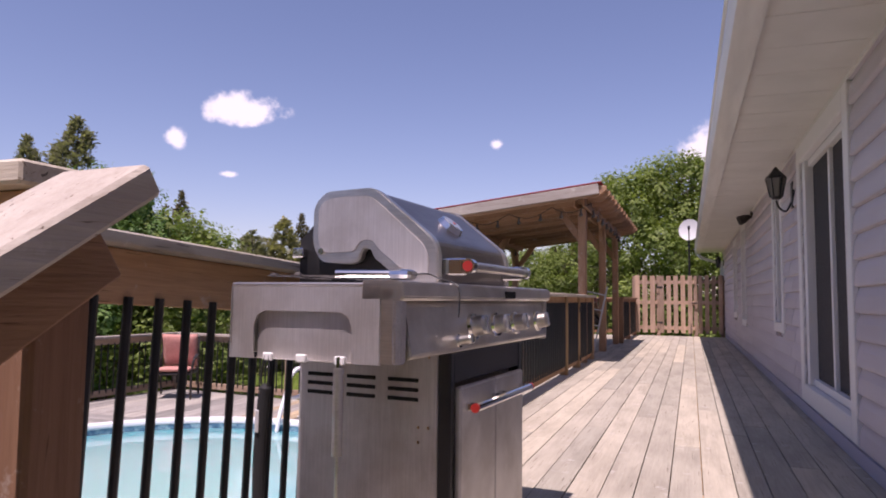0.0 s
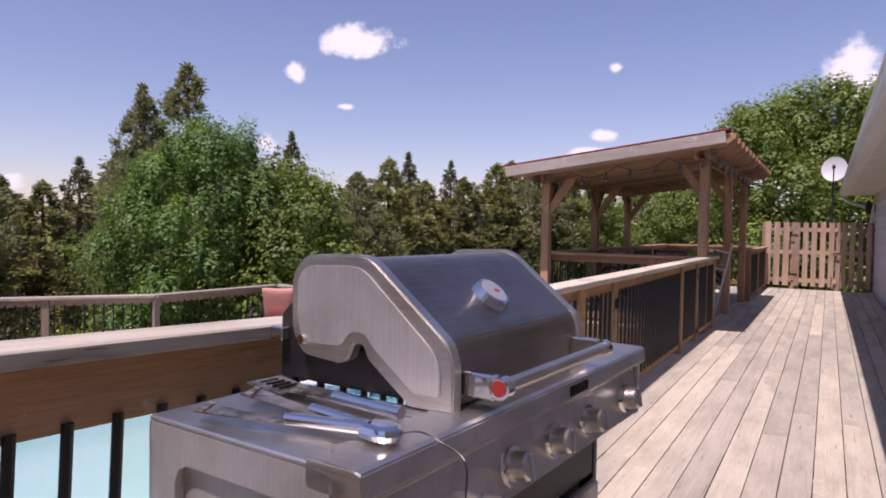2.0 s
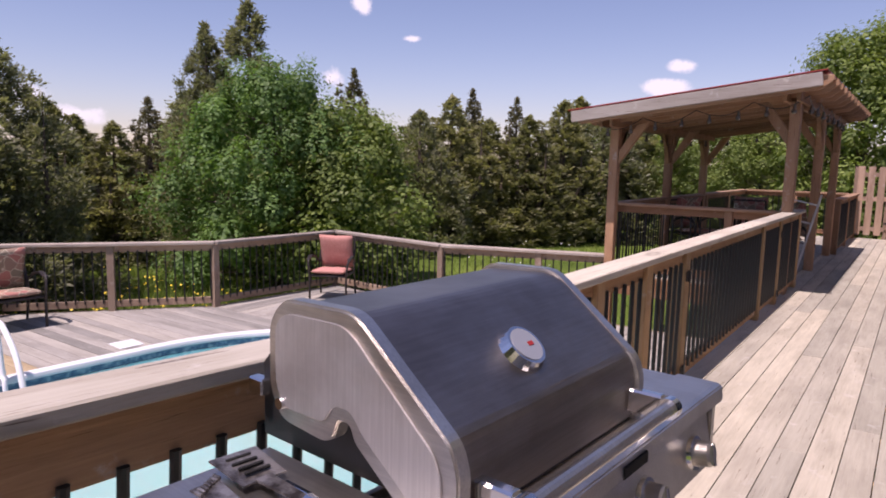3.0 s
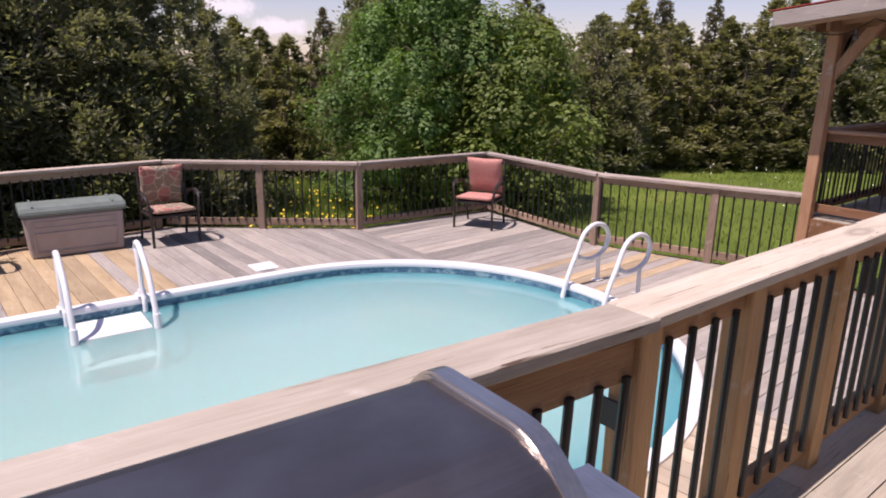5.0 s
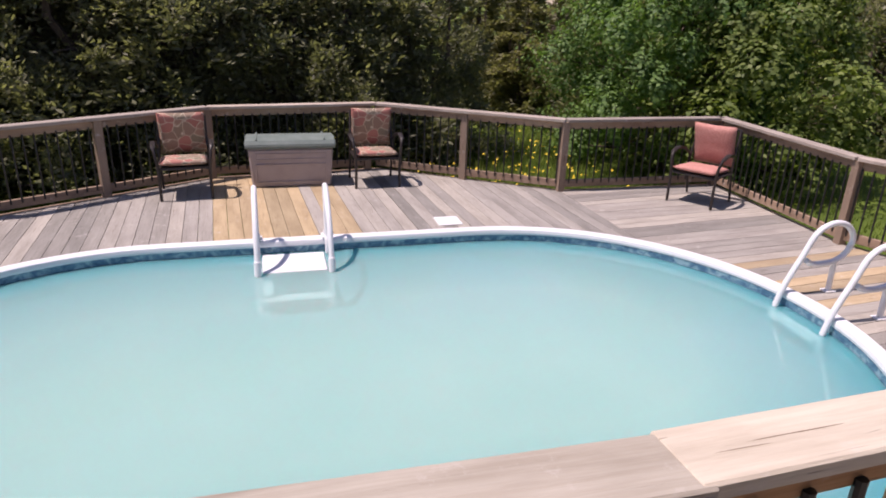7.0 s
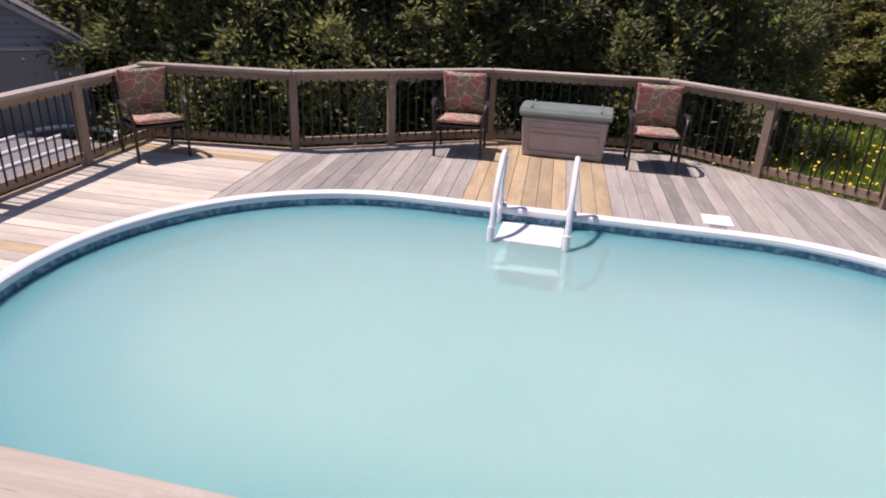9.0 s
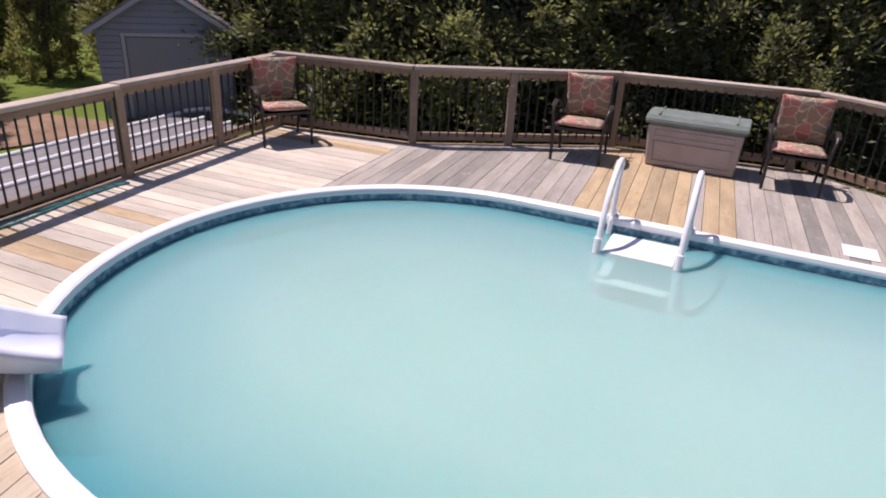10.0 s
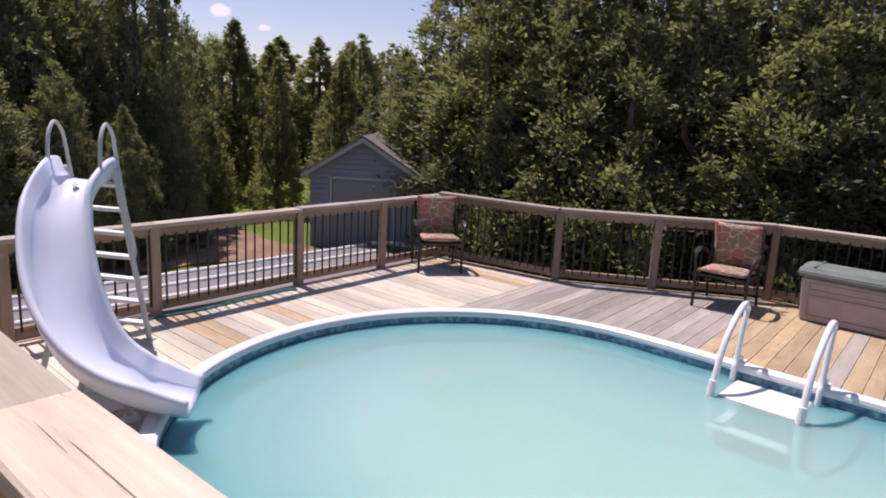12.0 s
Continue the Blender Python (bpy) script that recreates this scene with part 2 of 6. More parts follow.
def tube(bm, pts, r, n=10, caps=True, mat=0):
    """A round tube along points; r is one radius or one for each point."""
    pts = [Vector(p) for p in pts]
    rs = r if isinstance(r, (list, tuple)) else [r] * len(pts)
    rings, last = [], None
    for i, p in enumerate(pts):
        d = (pts[min(i + 1, len(pts) - 1)] - pts[max(i - 1, 0)]).normalized()
        if last is None:
            a = d.orthogonal().normalized()
        else:
            a = (last - d * last.dot(d)).normalized()
        last, b = a, d.cross(a)
        rings.append([bm.verts.new(p + (a * math.cos(k * math.tau / n) + b * math.sin(k * math.tau / n)) * rs[i]) for k in range(n)])
    for u, w in zip(rings, rings[1:]):
        for k in range(n):
            bm.faces.new((u[k], u[(k + 1) % n], w[(k + 1) % n], w[k])).material_index = mat
    if caps:
        bm.faces.new(rings[0][::-1]).material_index = mat
        bm.faces.new(rings[-1]).material_index = mat
    return bm


def curve_points(ctrl, steps=8):
    """Catmull-Rom through control points."""
    c = [Vector(p) for p in ctrl]
    c = [c[0] * 2 - c[1], *c, c[-1] * 2 - c[-2]]
    out = []
    for i in range(1, len(c) - 2):
        for s in range(steps):
            t = s / steps
            out.append(0.5 * ((2 * c[i]) + (c[i + 1] - c[i - 1]) * t + (2 * c[i - 1] - 5 * c[i] + 4 * c[i + 1] - c[i + 2]) * t * t + (3 * c[i] - c[i - 1] - 3 * c[i + 1] + c[i + 2]) * t ** 3))
    return out + [c[-2]]


def prism(bm, outline, axis, lo, hi, bevel=0.0, mat=0):
    """An outline extruded along an axis: for axis y the outline is (x, z); for x it is (y, z); for z it is (x, y)."""
    def at(p, h):
        return {"x": (h, p[0], p[1]), "y": (p[0], h, p[1]), "z": (p[0], p[1], h)}[axis]
    bb = bmesh.new()
    a, b = [bb.verts.new(at(p, lo)) for p in outline], [bb.verts.new(at(p, hi)) for p in outline]
    bb.faces.new(a[::-1]), bb.faces.new(b)
    for i in range(len(a)):
        j = (i + 1) % len(a)
        bb.faces.new((a[i], a[j], b[j], b[i]))
    bmesh.ops.recalc_face_normals(bb, faces=bb.faces)
    if bevel:
        bmesh.ops.bevel(bb, geom=[e for e in bb.edges if e.calc_face_angle(0) > 0.5], offset=bevel, segments=2, affect="EDGES", clamp_overlap=True)
    for f in bb.faces:
        f.material_index = mat
    merge(bm, bb)
    return bm


# ---- plan ----
DECK_Z, POOL_Z, LAWN_Z = 0.0, -0.66, -1.4
RAIL_X = -1.305
WALL_X = 0.885
DECK_S, DECK_N = 0.62, 16.9
POOL_C, POOL_TURN, POOL_R, POOL_HALF = Vector((-4.49, 3.07)), radians(-2.6), 2.265, 1.465
PU = Vector((-math.sin(POOL_TURN), math.cos(POOL_TURN)))
PV = Vector((math.cos(POOL_TURN), math.sin(POOL_TURN)))


def pool_outline(r, n=40):
    pts = []
    for end, a0 in ((1, 0.0), (-1, math.pi)):
        c = POOL_C + PU * POOL_HALF * end
        for k in range(n + 1):
            a = a0 + math.pi * k / n
            pts.append(c + PV * math.cos(a) * r + PU * math.sin(a) * r)
    return pts


def pool_cut(p, d, r):
    """Where the line p + s d enters and leaves the pool's outline of radius r; None if it misses."""
    pts = pool_outline(r, 48)
    hits = []
    for a, b in zip(pts, pts[1:] + pts[:1]):
        e = b - a
        den = d.x * e.y - d.y * e.x
        if abs(den) < 1e-9:
            continue
        q = a - p
        s, t = (q.x * e.y - q.y * e.x) / den, (q.x * d.y - q.y * d.x) / den
        if 0 <= t < 1:
            hits.append(s)
    return (min(hits), max(hits)) if len(hits) > 1 else None


_shared = {}


def shared_part(key, name, make, mat, parent, m, label=""):
    """A piece that shares its mesh with alike pieces."""
    if key not in _shared:
        b = make()
        me = bpy.data.meshes.new(name)
        bmesh.ops.recalc_face_normals(b, faces=b.faces)
        b.to_mesh(me)
        b.free()
        me.materials.append(mat)
        _shared[key] = me
    ob = new(name, _shared[key])
    ob.parent = parent
    ob.matrix_basis = m
    return tagged(ob, label)


# ---- ground ----
def _grass(n, l):
    a = noise_of(n, l, 0.35, (1, 1, 1), 6, 0.6, shift=False)
    c = ramp(n, l, a, [(0.3, (0.075, 0.12, 0.022)), (0.55, (0.13, 0.19, 0.035)), (0.75, (0.20, 0.23, 0.06))])
    fine = noise_of(n, l, 45, (1, 1, 1), 4, 0.7, shift=False)
    return mixed(n, l, c, ramp(n, l, fine, [(0.3, (0.6, 0.62, 0.55)), (0.7, (1.25, 1.2, 1.1))]), 1.0, "MULTIPLY")


GRASS = material("lawn_grass", _grass, 0.85, bump=(60, 0.9), spec=0.15)
SOIL = material("bare_brown_soil", lambda n, l: ramp(n, l, noise_of(n, l, 3, (1, 1, 1), 7, 0.65), [(0.3, (0.16, 0.10, 0.065)), (0.7, (0.30, 0.20, 0.13))]), 0.95, bump=(30, 0.6))
bm = bmesh.new()
N = 60
step = [(-1 + 2 * i / N) for i in range(N + 1)]
span = [math.copysign(abs(s) ** 2.6 * 900, s) for s in step]
grid = []
for y in span:
    row = []
    for x in span:
        d = math.hypot(x + 5, y - 3)
        h = 0.10 * noise.noise(Vector((x * 0.12, y * 0.12, 0))) if d > 9 else 0.0
        row.append(bm.verts.new((x - 5, y + 3, LAWN_Z + h)))
    grid.append(row)
for j in range(N):
    for i in range(N):
        bm.faces.new((grid[j][i], grid[j][i + 1], grid[j + 1][i + 1], grid[j + 1][i]))
tagged(mesh_object("ground", bm, GRASS, smooth=True), "uneven green lawn around the house and pool", "lawn", kind="structure")

# ---- house ----
HS, HN = -3.5, 17.3
house = thing("house", pose(WALL_X, 0, 0, 0, 0, 0.24), "single-storey house with pale vinyl siding and cream eaves", "house")
house["kind"] = "structure"
DOOR = (3.95, 5.45, 0.24, 1.90)
WINDOWS = [(6.62, 7.16, 0.65, 1.94), (10.7, 11.35, 0.57, 1.94), (12.6, 13.3, 0.65, 1.87)]
holes = [DOOR] + WINDOWS
# wall with openings, as stacked blocks
bm = bmesh.new()
ys = sorted({HS, HN, *[h[0] for h in holes], *[h[1] for h in holes]})
for a, b in zip(ys, ys[1:]):
    mid = (a + b) / 2
    hole = next((h for h in holes if h[0] < mid < h[1]), None)
    for z0, z1 in ([(LAWN_Z, 2.15)] if not hole else [(LAWN_Z, hole[2]), (hole[3], 2.15)]):
        box(bm, (0.02, a, z0), (0.16, b, z1))
part("wall", bm, SIDING, house)
# lapped siding courses
COURSE = 0.138
SEAMS = (0.6, 3.22, 6.0, 9.8, 13.0)
z, row = 0.10, 0
while z < 2.05:
    z1 = min(z + COURSE, 2.058)
    stops = [(HS, HN)]
    for h in holes:
        if z1 > h[2] and z < h[3]:
            stops = [q for a, b in stops for q in ((a, min(b, h[0])), (max(a, h[1]), b)) if q[1] - q[0] > 0.01]
    for a, b in stops:
        cuts = [a] + [y + 0.16 * ((row * 7) % 5 - 2) / 2 * (0.35 if y == 3.22 else 1.0) for y in SEAMS if a + 0.3 < y < b - 0.3] + [b]
        for k, (c, d) in enumerate(zip(cuts, cuts[1:])):
            o = 0.0018 * (k % 2)
            bm = prism(bmesh.new(), [(0.018, z), (-0.014 - o, z), (-0.026 - o, z + 0.006), (-0.0265 - o, z + 0.022), (-0.019 - o, z + 0.085), (-0.001 - o, z1), (0.018, z1)], "y", c, d)
            part("siding_course", bm, SIDING, house)
    z, row = z1, row + 1
part("foundation", boxed((0.0, HS, LAWN_Z), (0.018, HN, 0.095), 0), WHITEPAINT, house)
part("base_flashing", boxed((-0.02, HS + 1, 0.004), (0.0, HN - 0.2, 0.085), 0.003), material("lilac_base_board", (0.42, 0.40, 0.46), 0.6, bump=(20, 0.2)), house)
bm = bmesh.new()
for a in (HN - 0.10,):
    box(bm, (-0.03, a, 0.0), (0.0, a + 0.11, 2.05), 0.004)
part("corner_trim", bm, WHITEPAINT, house, "white corner post")
# other walls, roof
bm = bmesh.new()
box(bm, (0.16, HN - 0.14, LAWN_Z), (8.0, HN, 2.15)), box(bm, (0.16, HS, LAWN_Z), (8.0, HS + 0.14, 2.15)), box(bm, (7.86, HS + 0.14, LAWN_Z), (8.0, HN - 0.14, 2.15))
part("back_wall", bm, SIDING, house)
part("ceiling", boxed((0.16, HS + 0.14, 2.16), (7.86, HN - 0.14, 2.18), 0), SOFFIT, house)
bm = bmesh.new()
prism(bm, [(-0.60, 2.21), (4.0, 3.81), (8.6, 2.21), (8.6, 2.15), (4.0, 3.73), (-0.60, 2.15)], "y", HS - 0.4, HN + 0.45)
part("roof", bm, ROOFING, house)
bm = bmesh.new()
box(bm, (-0.519, HS - 0.35, 2.062), (0.02, HN + 0.40, 2.074))
part("soffit", bm, SOFFIT, house, "cream ribbed metal soffit")
for k in range(52):
    shared_part("rib", "soffit_rib", lambda: boxed((-0.245, 0, -0.002), (0.27, 0.008, 0.0), 0), SOFFIT, house, pose(-0.27, HS + k * 0.4, 2.062))
part("soffit_trim", boxed((-0.03, HS, 2.035), (-0.013, HN, 2.060), 0.002), SOFFIT, house)
bm = bmesh.new()
prism(bm, [(-0.52, 2.03), (-0.64, 2.03), (-0.66, 2.075), (-0.655, 2.16), (-0.67, 2.17), (-0.645, 2.175), (-0.64, 2.085), (-0.53, 2.045), (-0.53, 2.17), (-0.52, 2.17)], "y", HS - 0.35, HN + 0.40)
part("gutter", bm, GUTTER, house, "cream metal eaves gutter")
bm = bmesh.new()
tube(bm, curve_points([(-0.58, HN + 0.25, 2.04), (-0.58, HN + 0.22, 1.99), (-0.42, HN + 0.1, 1.88), (-0.12, HN + 0.04, 1.78), (-0.06, HN + 0.04, 1.70), (-0.06, HN + 0.04, 0.0)], 4), 0.035, 8)
part("downspout", bm, GUTTER, house, "cream downspout")


def window_unit(name, y0, y1, z0, z1, glassmat, label, frame=0.09, sill=True, sash=0.05):
    w = tagged(new(name), label, "window", kind="structure")
    w.matrix_world = pose(WALL_X, 0, 0, 0, 0, 0.24)
    bm = bmesh.new()
    for lo, hi in (((-0.035, y0 - frame, z0 - frame), (0.015, y0, z1 + frame)), ((-0.035, y1, z0 - frame), (0.015, y1 + frame, z1 + frame)),
                   ((-0.035, y0, z1), (0.015, y1, z1 + frame)), ((-0.035, y0, z0 - frame), (0.015, y1, z0))):
        box(bm, lo, hi, 0.005)
    part("casing", bm, WHITEPAINT, w)
    bm = bmesh.new()
    for lo, hi in (((-0.012, y0 + 0.002, z0), (0.10, y0 + sash, z1)), ((-0.012, y1 - sash, z0), (0.10, y1 - 0.002, z1)), ((0.015, y0 + sash, z1 - 0.05), (0.10, y1 - sash, z1)), ((0.015, y0 + sash, z0), (0.10, y1 - sash, z0 + 0.05))):
        box(bm, lo, hi, 0.003)
    mid = (y0 + y1) / 2
    box(bm, (0.03, mid - 0.025, z0 + 0.05), (0.07, mid + 0.025, z1 - 0.05), 0.003)
    part("window_frame", bm, WHITEPAINT, w)
    for a, b, x in ((y0 + sash, mid - 0.025, 0.055), (mid + 0.025, y1 - sash, 0.045)):
        part("pane", boxed((x, a, z0 + 0.05), (x + 0.006, b, z1 - 0.05), 0), glassmat, w)
    # added near-black sheet that stands for the unlit room behind the panes
    part("curtain", boxed((0.30, y0 - 0.3, z0 - 0.4), (0.31, y1 + 0.3, z1 + 0.2), 0), material("unlit_room_black", (0.03, 0.028, 0.03), 0.9), w)
    return w


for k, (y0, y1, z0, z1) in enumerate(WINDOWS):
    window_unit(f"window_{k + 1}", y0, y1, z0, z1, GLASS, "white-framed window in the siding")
# screen for both door panes, its near-black colour standing for the unlit opening
SCREEN = material("screen_with_room_shade", (0.035, 0.033, 0.036), 0.75, bump=(400, 0.2))
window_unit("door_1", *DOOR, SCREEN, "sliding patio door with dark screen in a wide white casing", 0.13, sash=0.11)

# ---- upper deck ----
deck = tagged(new("upper_deck"), "raised deck of sun-bleached boards along the house", "deck", kind="structure")
bm = bmesh.new()
for y in np.arange(DECK_S + 0.1, DECK_N, 0.6):
    box(bm, (-1.38, y, -0.18), (0.97, y + 0.04, -0.04))
part("joist", bm, POST, deck)
part("fascia", boxed((-1.41, DECK_S, -0.22), (-1.385, 16.9, -0.005), 0.003), RAIL, deck)
part("fascia", boxed((-1.38, DECK_S - 0.025, -0.2), (0.96, DECK_S, -0.005), 0.003), RAIL, deck)
under = bmesh.new()
for x in (-1.3, -0.1, 0.85):
    for y in (0.75, 3.5, 6.5, 9.3, 12.5, 16.3):
        box(under, (x - 0.045, y - 0.045, LAWN_Z - 0.05), (x + 0.045, y + 0.045, -0.18))
part("support_post", under, POST, deck)

# stairs up to the deck's near end
stairs = tagged(new("stairs"), "wooden steps up to the end of the deck", "stairs", kind="structure")
for k in range(8):
    z, y = -0.185 * (k + 1), DECK_S - 0.03 - 0.27 * k
    part("tread", boxed((-0.62, y - 0.29, z - 0.035), (0.62, y, z), 0.004), CAP_GREY, stairs)
for x in (-0.66, 0.62):
    bm = bmesh.new()
    prism(bm, [(DECK_S - 0.03, -0.03), (DECK_S - 0.03, -0.35), (-1.55, LAWN_Z), (-1.75, LAWN_Z), (-1.75, -1.42)], "x", x, x + 0.04)
    part("stringer", bm, RAIL, stairs)

# ---- pool ----
pool = tagged(new("pool"), "oval swimming pool with pale turquoise water set into the deck", "pool")
pool["category"] = "swimming pool"
ZC, ZW = -0.64, -0.75


def ring(bm, r0, r1, z0, z1, n=40, mat=0):
    """A closed band between two outlines and heights (z0 at r0, z1 at r1)."""
    a, b = pool_outline(r0, n), pool_outline(r1, n)
    va, vb = [bm.verts.new((*p, z0)) for p in a], [bm.verts.new((*p, z1)) for p in b]
    for i in range(len(a)):
        j = (i + 1) % len(a)
        bm.faces.new((va[i], va[j], vb[j], vb[i])).material_index = mat


bm = bmesh.new()
R = POOL_R
profile = [(R, ZC - 0.02), (R - 0.002, ZC), (R - 0.025, ZC + 0.012), (R - 0.095, ZC + 0.012), (R - 0.113, ZC), (R - 0.119, ZC - 0.03), (R - 0.116, ZC - 0.05), (R + 0.0, ZC - 0.05)]
for (r0, z0), (r1, z1) in zip(profile, profile[1:] + profile[:1]):
    ring(bm, r0, r1, z0, z1)
bmesh.ops.remove_doubles(bm, verts=bm.verts, dist=1e-5)
part("coping", bm, WHITE, pool, "white resin top rail", smooth=False)


def _liner(n, l):
    v = noise_of(n, l, 9, (1, 1, 1), 5, 0.6, shift=False, distort=1.5)
    c = ramp(n, l, v, [(0.38, (0.05, 0.13, 0.22)), (0.5, (0.11, 0.24, 0.33)), (0.62, (0.28, 0.44, 0.50))])
    t, sep = n.new("ShaderNodeTexCoord"), n.new("ShaderNodeSeparateXYZ")
    l.new(t.outputs["Object"], sep.inputs[0])
    below = ramp(n, l, remap(n, l, sep.outputs["Z"], ZW - 0.09, ZW + 0.03), [(0.4, (0.30, 0.62, 0.66)), (0.6, (0, 0, 0))])
    edge = ramp(n, l, remap(n, l, sep.outputs["Z"], ZW - 0.09, ZW + 0.03), [(0.4, (0, 0, 0)), (0.6, (1, 1, 1))])
    return mixed(n, l, below, c, edge)


def remap(n, l, v, a, b):
    m = n.new("ShaderNodeMapRange")
    l.new(v, m.inputs["Value"])
    m.inputs["From Min"].default_value, m.inputs["From Max"].default_value = a, b
    return m.outputs[0]


LINER = material("patterned_blue_liner", _liner, 0.35)
bm = bmesh.new()
ring(bm, R - 0.112, R - 0.112, ZC - 0.02, ZW - 0.12, 60)
part("liner_band", bm, LINER, pool, "blue patterned liner border")
bm = bmesh.new()
ring(bm, R - 0.113, R - 0.13, ZW - 0.10, -0.90, 60)
# dark teal here puts the shade below the pool's edge into the colour
part("pool_wall", bm, material("edge_shade_liner", (0.015, 0.16, 0.23), 0.5), pool)


# liner colour by height: pale floor, sides darkened to imitate shade by the walls
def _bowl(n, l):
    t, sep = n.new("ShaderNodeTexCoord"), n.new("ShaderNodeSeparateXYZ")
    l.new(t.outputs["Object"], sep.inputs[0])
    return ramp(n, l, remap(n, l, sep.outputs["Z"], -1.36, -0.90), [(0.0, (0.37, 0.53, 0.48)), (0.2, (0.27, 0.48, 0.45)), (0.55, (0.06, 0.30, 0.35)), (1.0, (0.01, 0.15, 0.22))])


bm = bmesh.new()
for k in range(12):
    f0, f1 = k / 12, (k + 1) / 12
    ring(bm, R - 0.13 - 1.9 * f0, R - 0.13 - 1.9 * f1, -0.90 - 0.46 * math.sin(f0 * math.pi / 2), -0.90 - 0.46 * math.sin(f1 * math.pi / 2), 40)
bm.faces.new([bm.verts.new((*p, -1.36)) for p in pool_outline(R - 2.03, 40)])
bmesh.ops.remove_doubles(bm, verts=bm.verts, dist=1e-5)
part("pool_floor", bm, material("bowl_liner_with_edge_shade", _bowl, 0.6), pool, "pale turquoise vinyl floor, coloured darker up its sides for the walls' shade", smooth=True)
BOWL = bpy.data.materials["bowl_liner_with_edge_shade"]
bm = bmesh.new()
top = bm.faces.new([bm.verts.new((*p, ZW)) for p in pool_outline(R - 0.114, 40)])
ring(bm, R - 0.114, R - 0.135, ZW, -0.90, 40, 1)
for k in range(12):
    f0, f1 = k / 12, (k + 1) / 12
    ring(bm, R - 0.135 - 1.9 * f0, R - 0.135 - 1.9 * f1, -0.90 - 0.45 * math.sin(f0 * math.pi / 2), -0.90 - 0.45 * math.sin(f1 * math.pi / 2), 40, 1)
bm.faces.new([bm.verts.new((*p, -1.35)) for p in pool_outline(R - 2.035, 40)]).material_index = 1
bmesh.ops.remove_doubles(bm, verts=bm.verts, dist=1e-5)
WATER = bpy.data.materials.new("milky_turquoise_water")
WATER.use_nodes = True
wt = WATER.node_tree
wb = wt.nodes["Principled BSDF"]
wv = noise_of(wt.nodes, wt.links, 0.5, (1, 1, 1), 3, 0.5, shift=False)
wn_, wl_ = wt.nodes, wt.links
milk = ramp(wn_, wl_, wv, [(0.3, (0.255, 0.425, 0.40)), (0.7, (0.295, 0.45, 0.42))])


def wcalc(op, a, b=0.0):
    node = wn_.new("ShaderNodeMath")
    node.operation = op
    for socket, value in zip(node.inputs, (a, b)):
        if isinstance(value, (int, float)):
            socket.default_value = value
        else:
            wl_.new(value, socket)
    return node.outputs[0]


# bluer and darker toward the rim: the walls' shade put into the water's colour
wcoord, wsep = wn_.new("ShaderNodeTexCoord"), wn_.new("ShaderNodeSeparateXYZ")
wl_.new(wcoord.outputs["Object"], wsep.inputs[0])
wx, wy = wcalc("SUBTRACT", wsep.outputs["X"], POOL_C.x), wcalc("SUBTRACT", wsep.outputs["Y"], POOL_C.y)
across = wcalc("ADD", wcalc("MULTIPLY", wx, PV.x), wcalc("MULTIPLY", wy, PV.y))
along = wcalc("ADD", wcalc("MULTIPLY", wx, PU.x), wcalc("MULTIPLY", wy, PU.y))
beyond = wcalc("MAXIMUM", wcalc("SUBTRACT", wcalc("ABSOLUTE", along), POOL_HALF), 0.0)
reach = wcalc("SQRT", wcalc("ADD", wcalc("MULTIPLY", across, across), wcalc("MULTIPLY", beyond, beyond)))
reach = wcalc("ADD", wcalc("DIVIDE", reach, R - 0.114), wcalc("MULTIPLY", wcalc("SUBTRACT", wv, 0.5), 0.06))
wl_.new(mixed(wn_, wl_, milk, (0.06, 0.28, 0.32), ramp(wn_, wl_, reach, [(0.45, (0, 0, 0)), (0.82, (0.40, 0.40, 0.40)), (0.99, (0.95, 0.95, 0.95))])), wb.inputs["Base Color"])
wb.inputs["Roughness"].default_value, wb.inputs["IOR"].default_value = 1.0, 1.33
wb.inputs["Specular IOR Level"].default_value = 0.0
wb.inputs["Subsurface Weight"].default_value, wb.inputs["Subsurface Scale"].default_value = 1.0, 1.0
wb.inputs["Subsurface Radius"].default_value = (0.16, 0.34, 0.34)
bt, bn = wt.nodes.new("ShaderNodeBump"), noise_of(wt.nodes, wt.links, 3.0, (1, 1, 1), 3, 0.5, shift=False, distort=0.6)
bt.inputs["Strength"].default_value, bt.inputs["Distance"].default_value = 0.03, 0.02
wt.links.new(bn, bt.inputs["Height"])
clear, soft_mix, shine, fres, top_mix = (wt.nodes.new(k) for k in ("ShaderNodeBsdfTransparent", "ShaderNodeMixShader", "ShaderNodeBsdfGlossy", "ShaderNodeFresnel", "ShaderNodeMixShader"))
clear.inputs["Color"].default_value = (0.72, 0.97, 0.98, 1)
soft_mix.inputs[0].default_value = 0.22
wt.links.new(wb.outputs[0], soft_mix.inputs[1]), wt.links.new(clear.outputs[0], soft_mix.inputs[2])
shine.inputs["Roughness"].default_value, fres.inputs["IOR"].default_value = 0.04, 1.33
wt.links.new(bt.outputs[0], shine.inputs["Normal"])
wt.links.new(fres.outputs[0], top_mix.inputs[0]), wt.links.new(soft_mix.outputs[0], top_mix.inputs[1]), wt.links.new(shine.outputs[0], top_mix.inputs[2])
wt.links.new(top_mix.outputs[0], wt.nodes["Material Output"].inputs["Surface"])
water = part("water", bm, [WATER, BOWL], pool, "cloudy turquoise water")
water.visible_shadow = False

# ---- railings ----


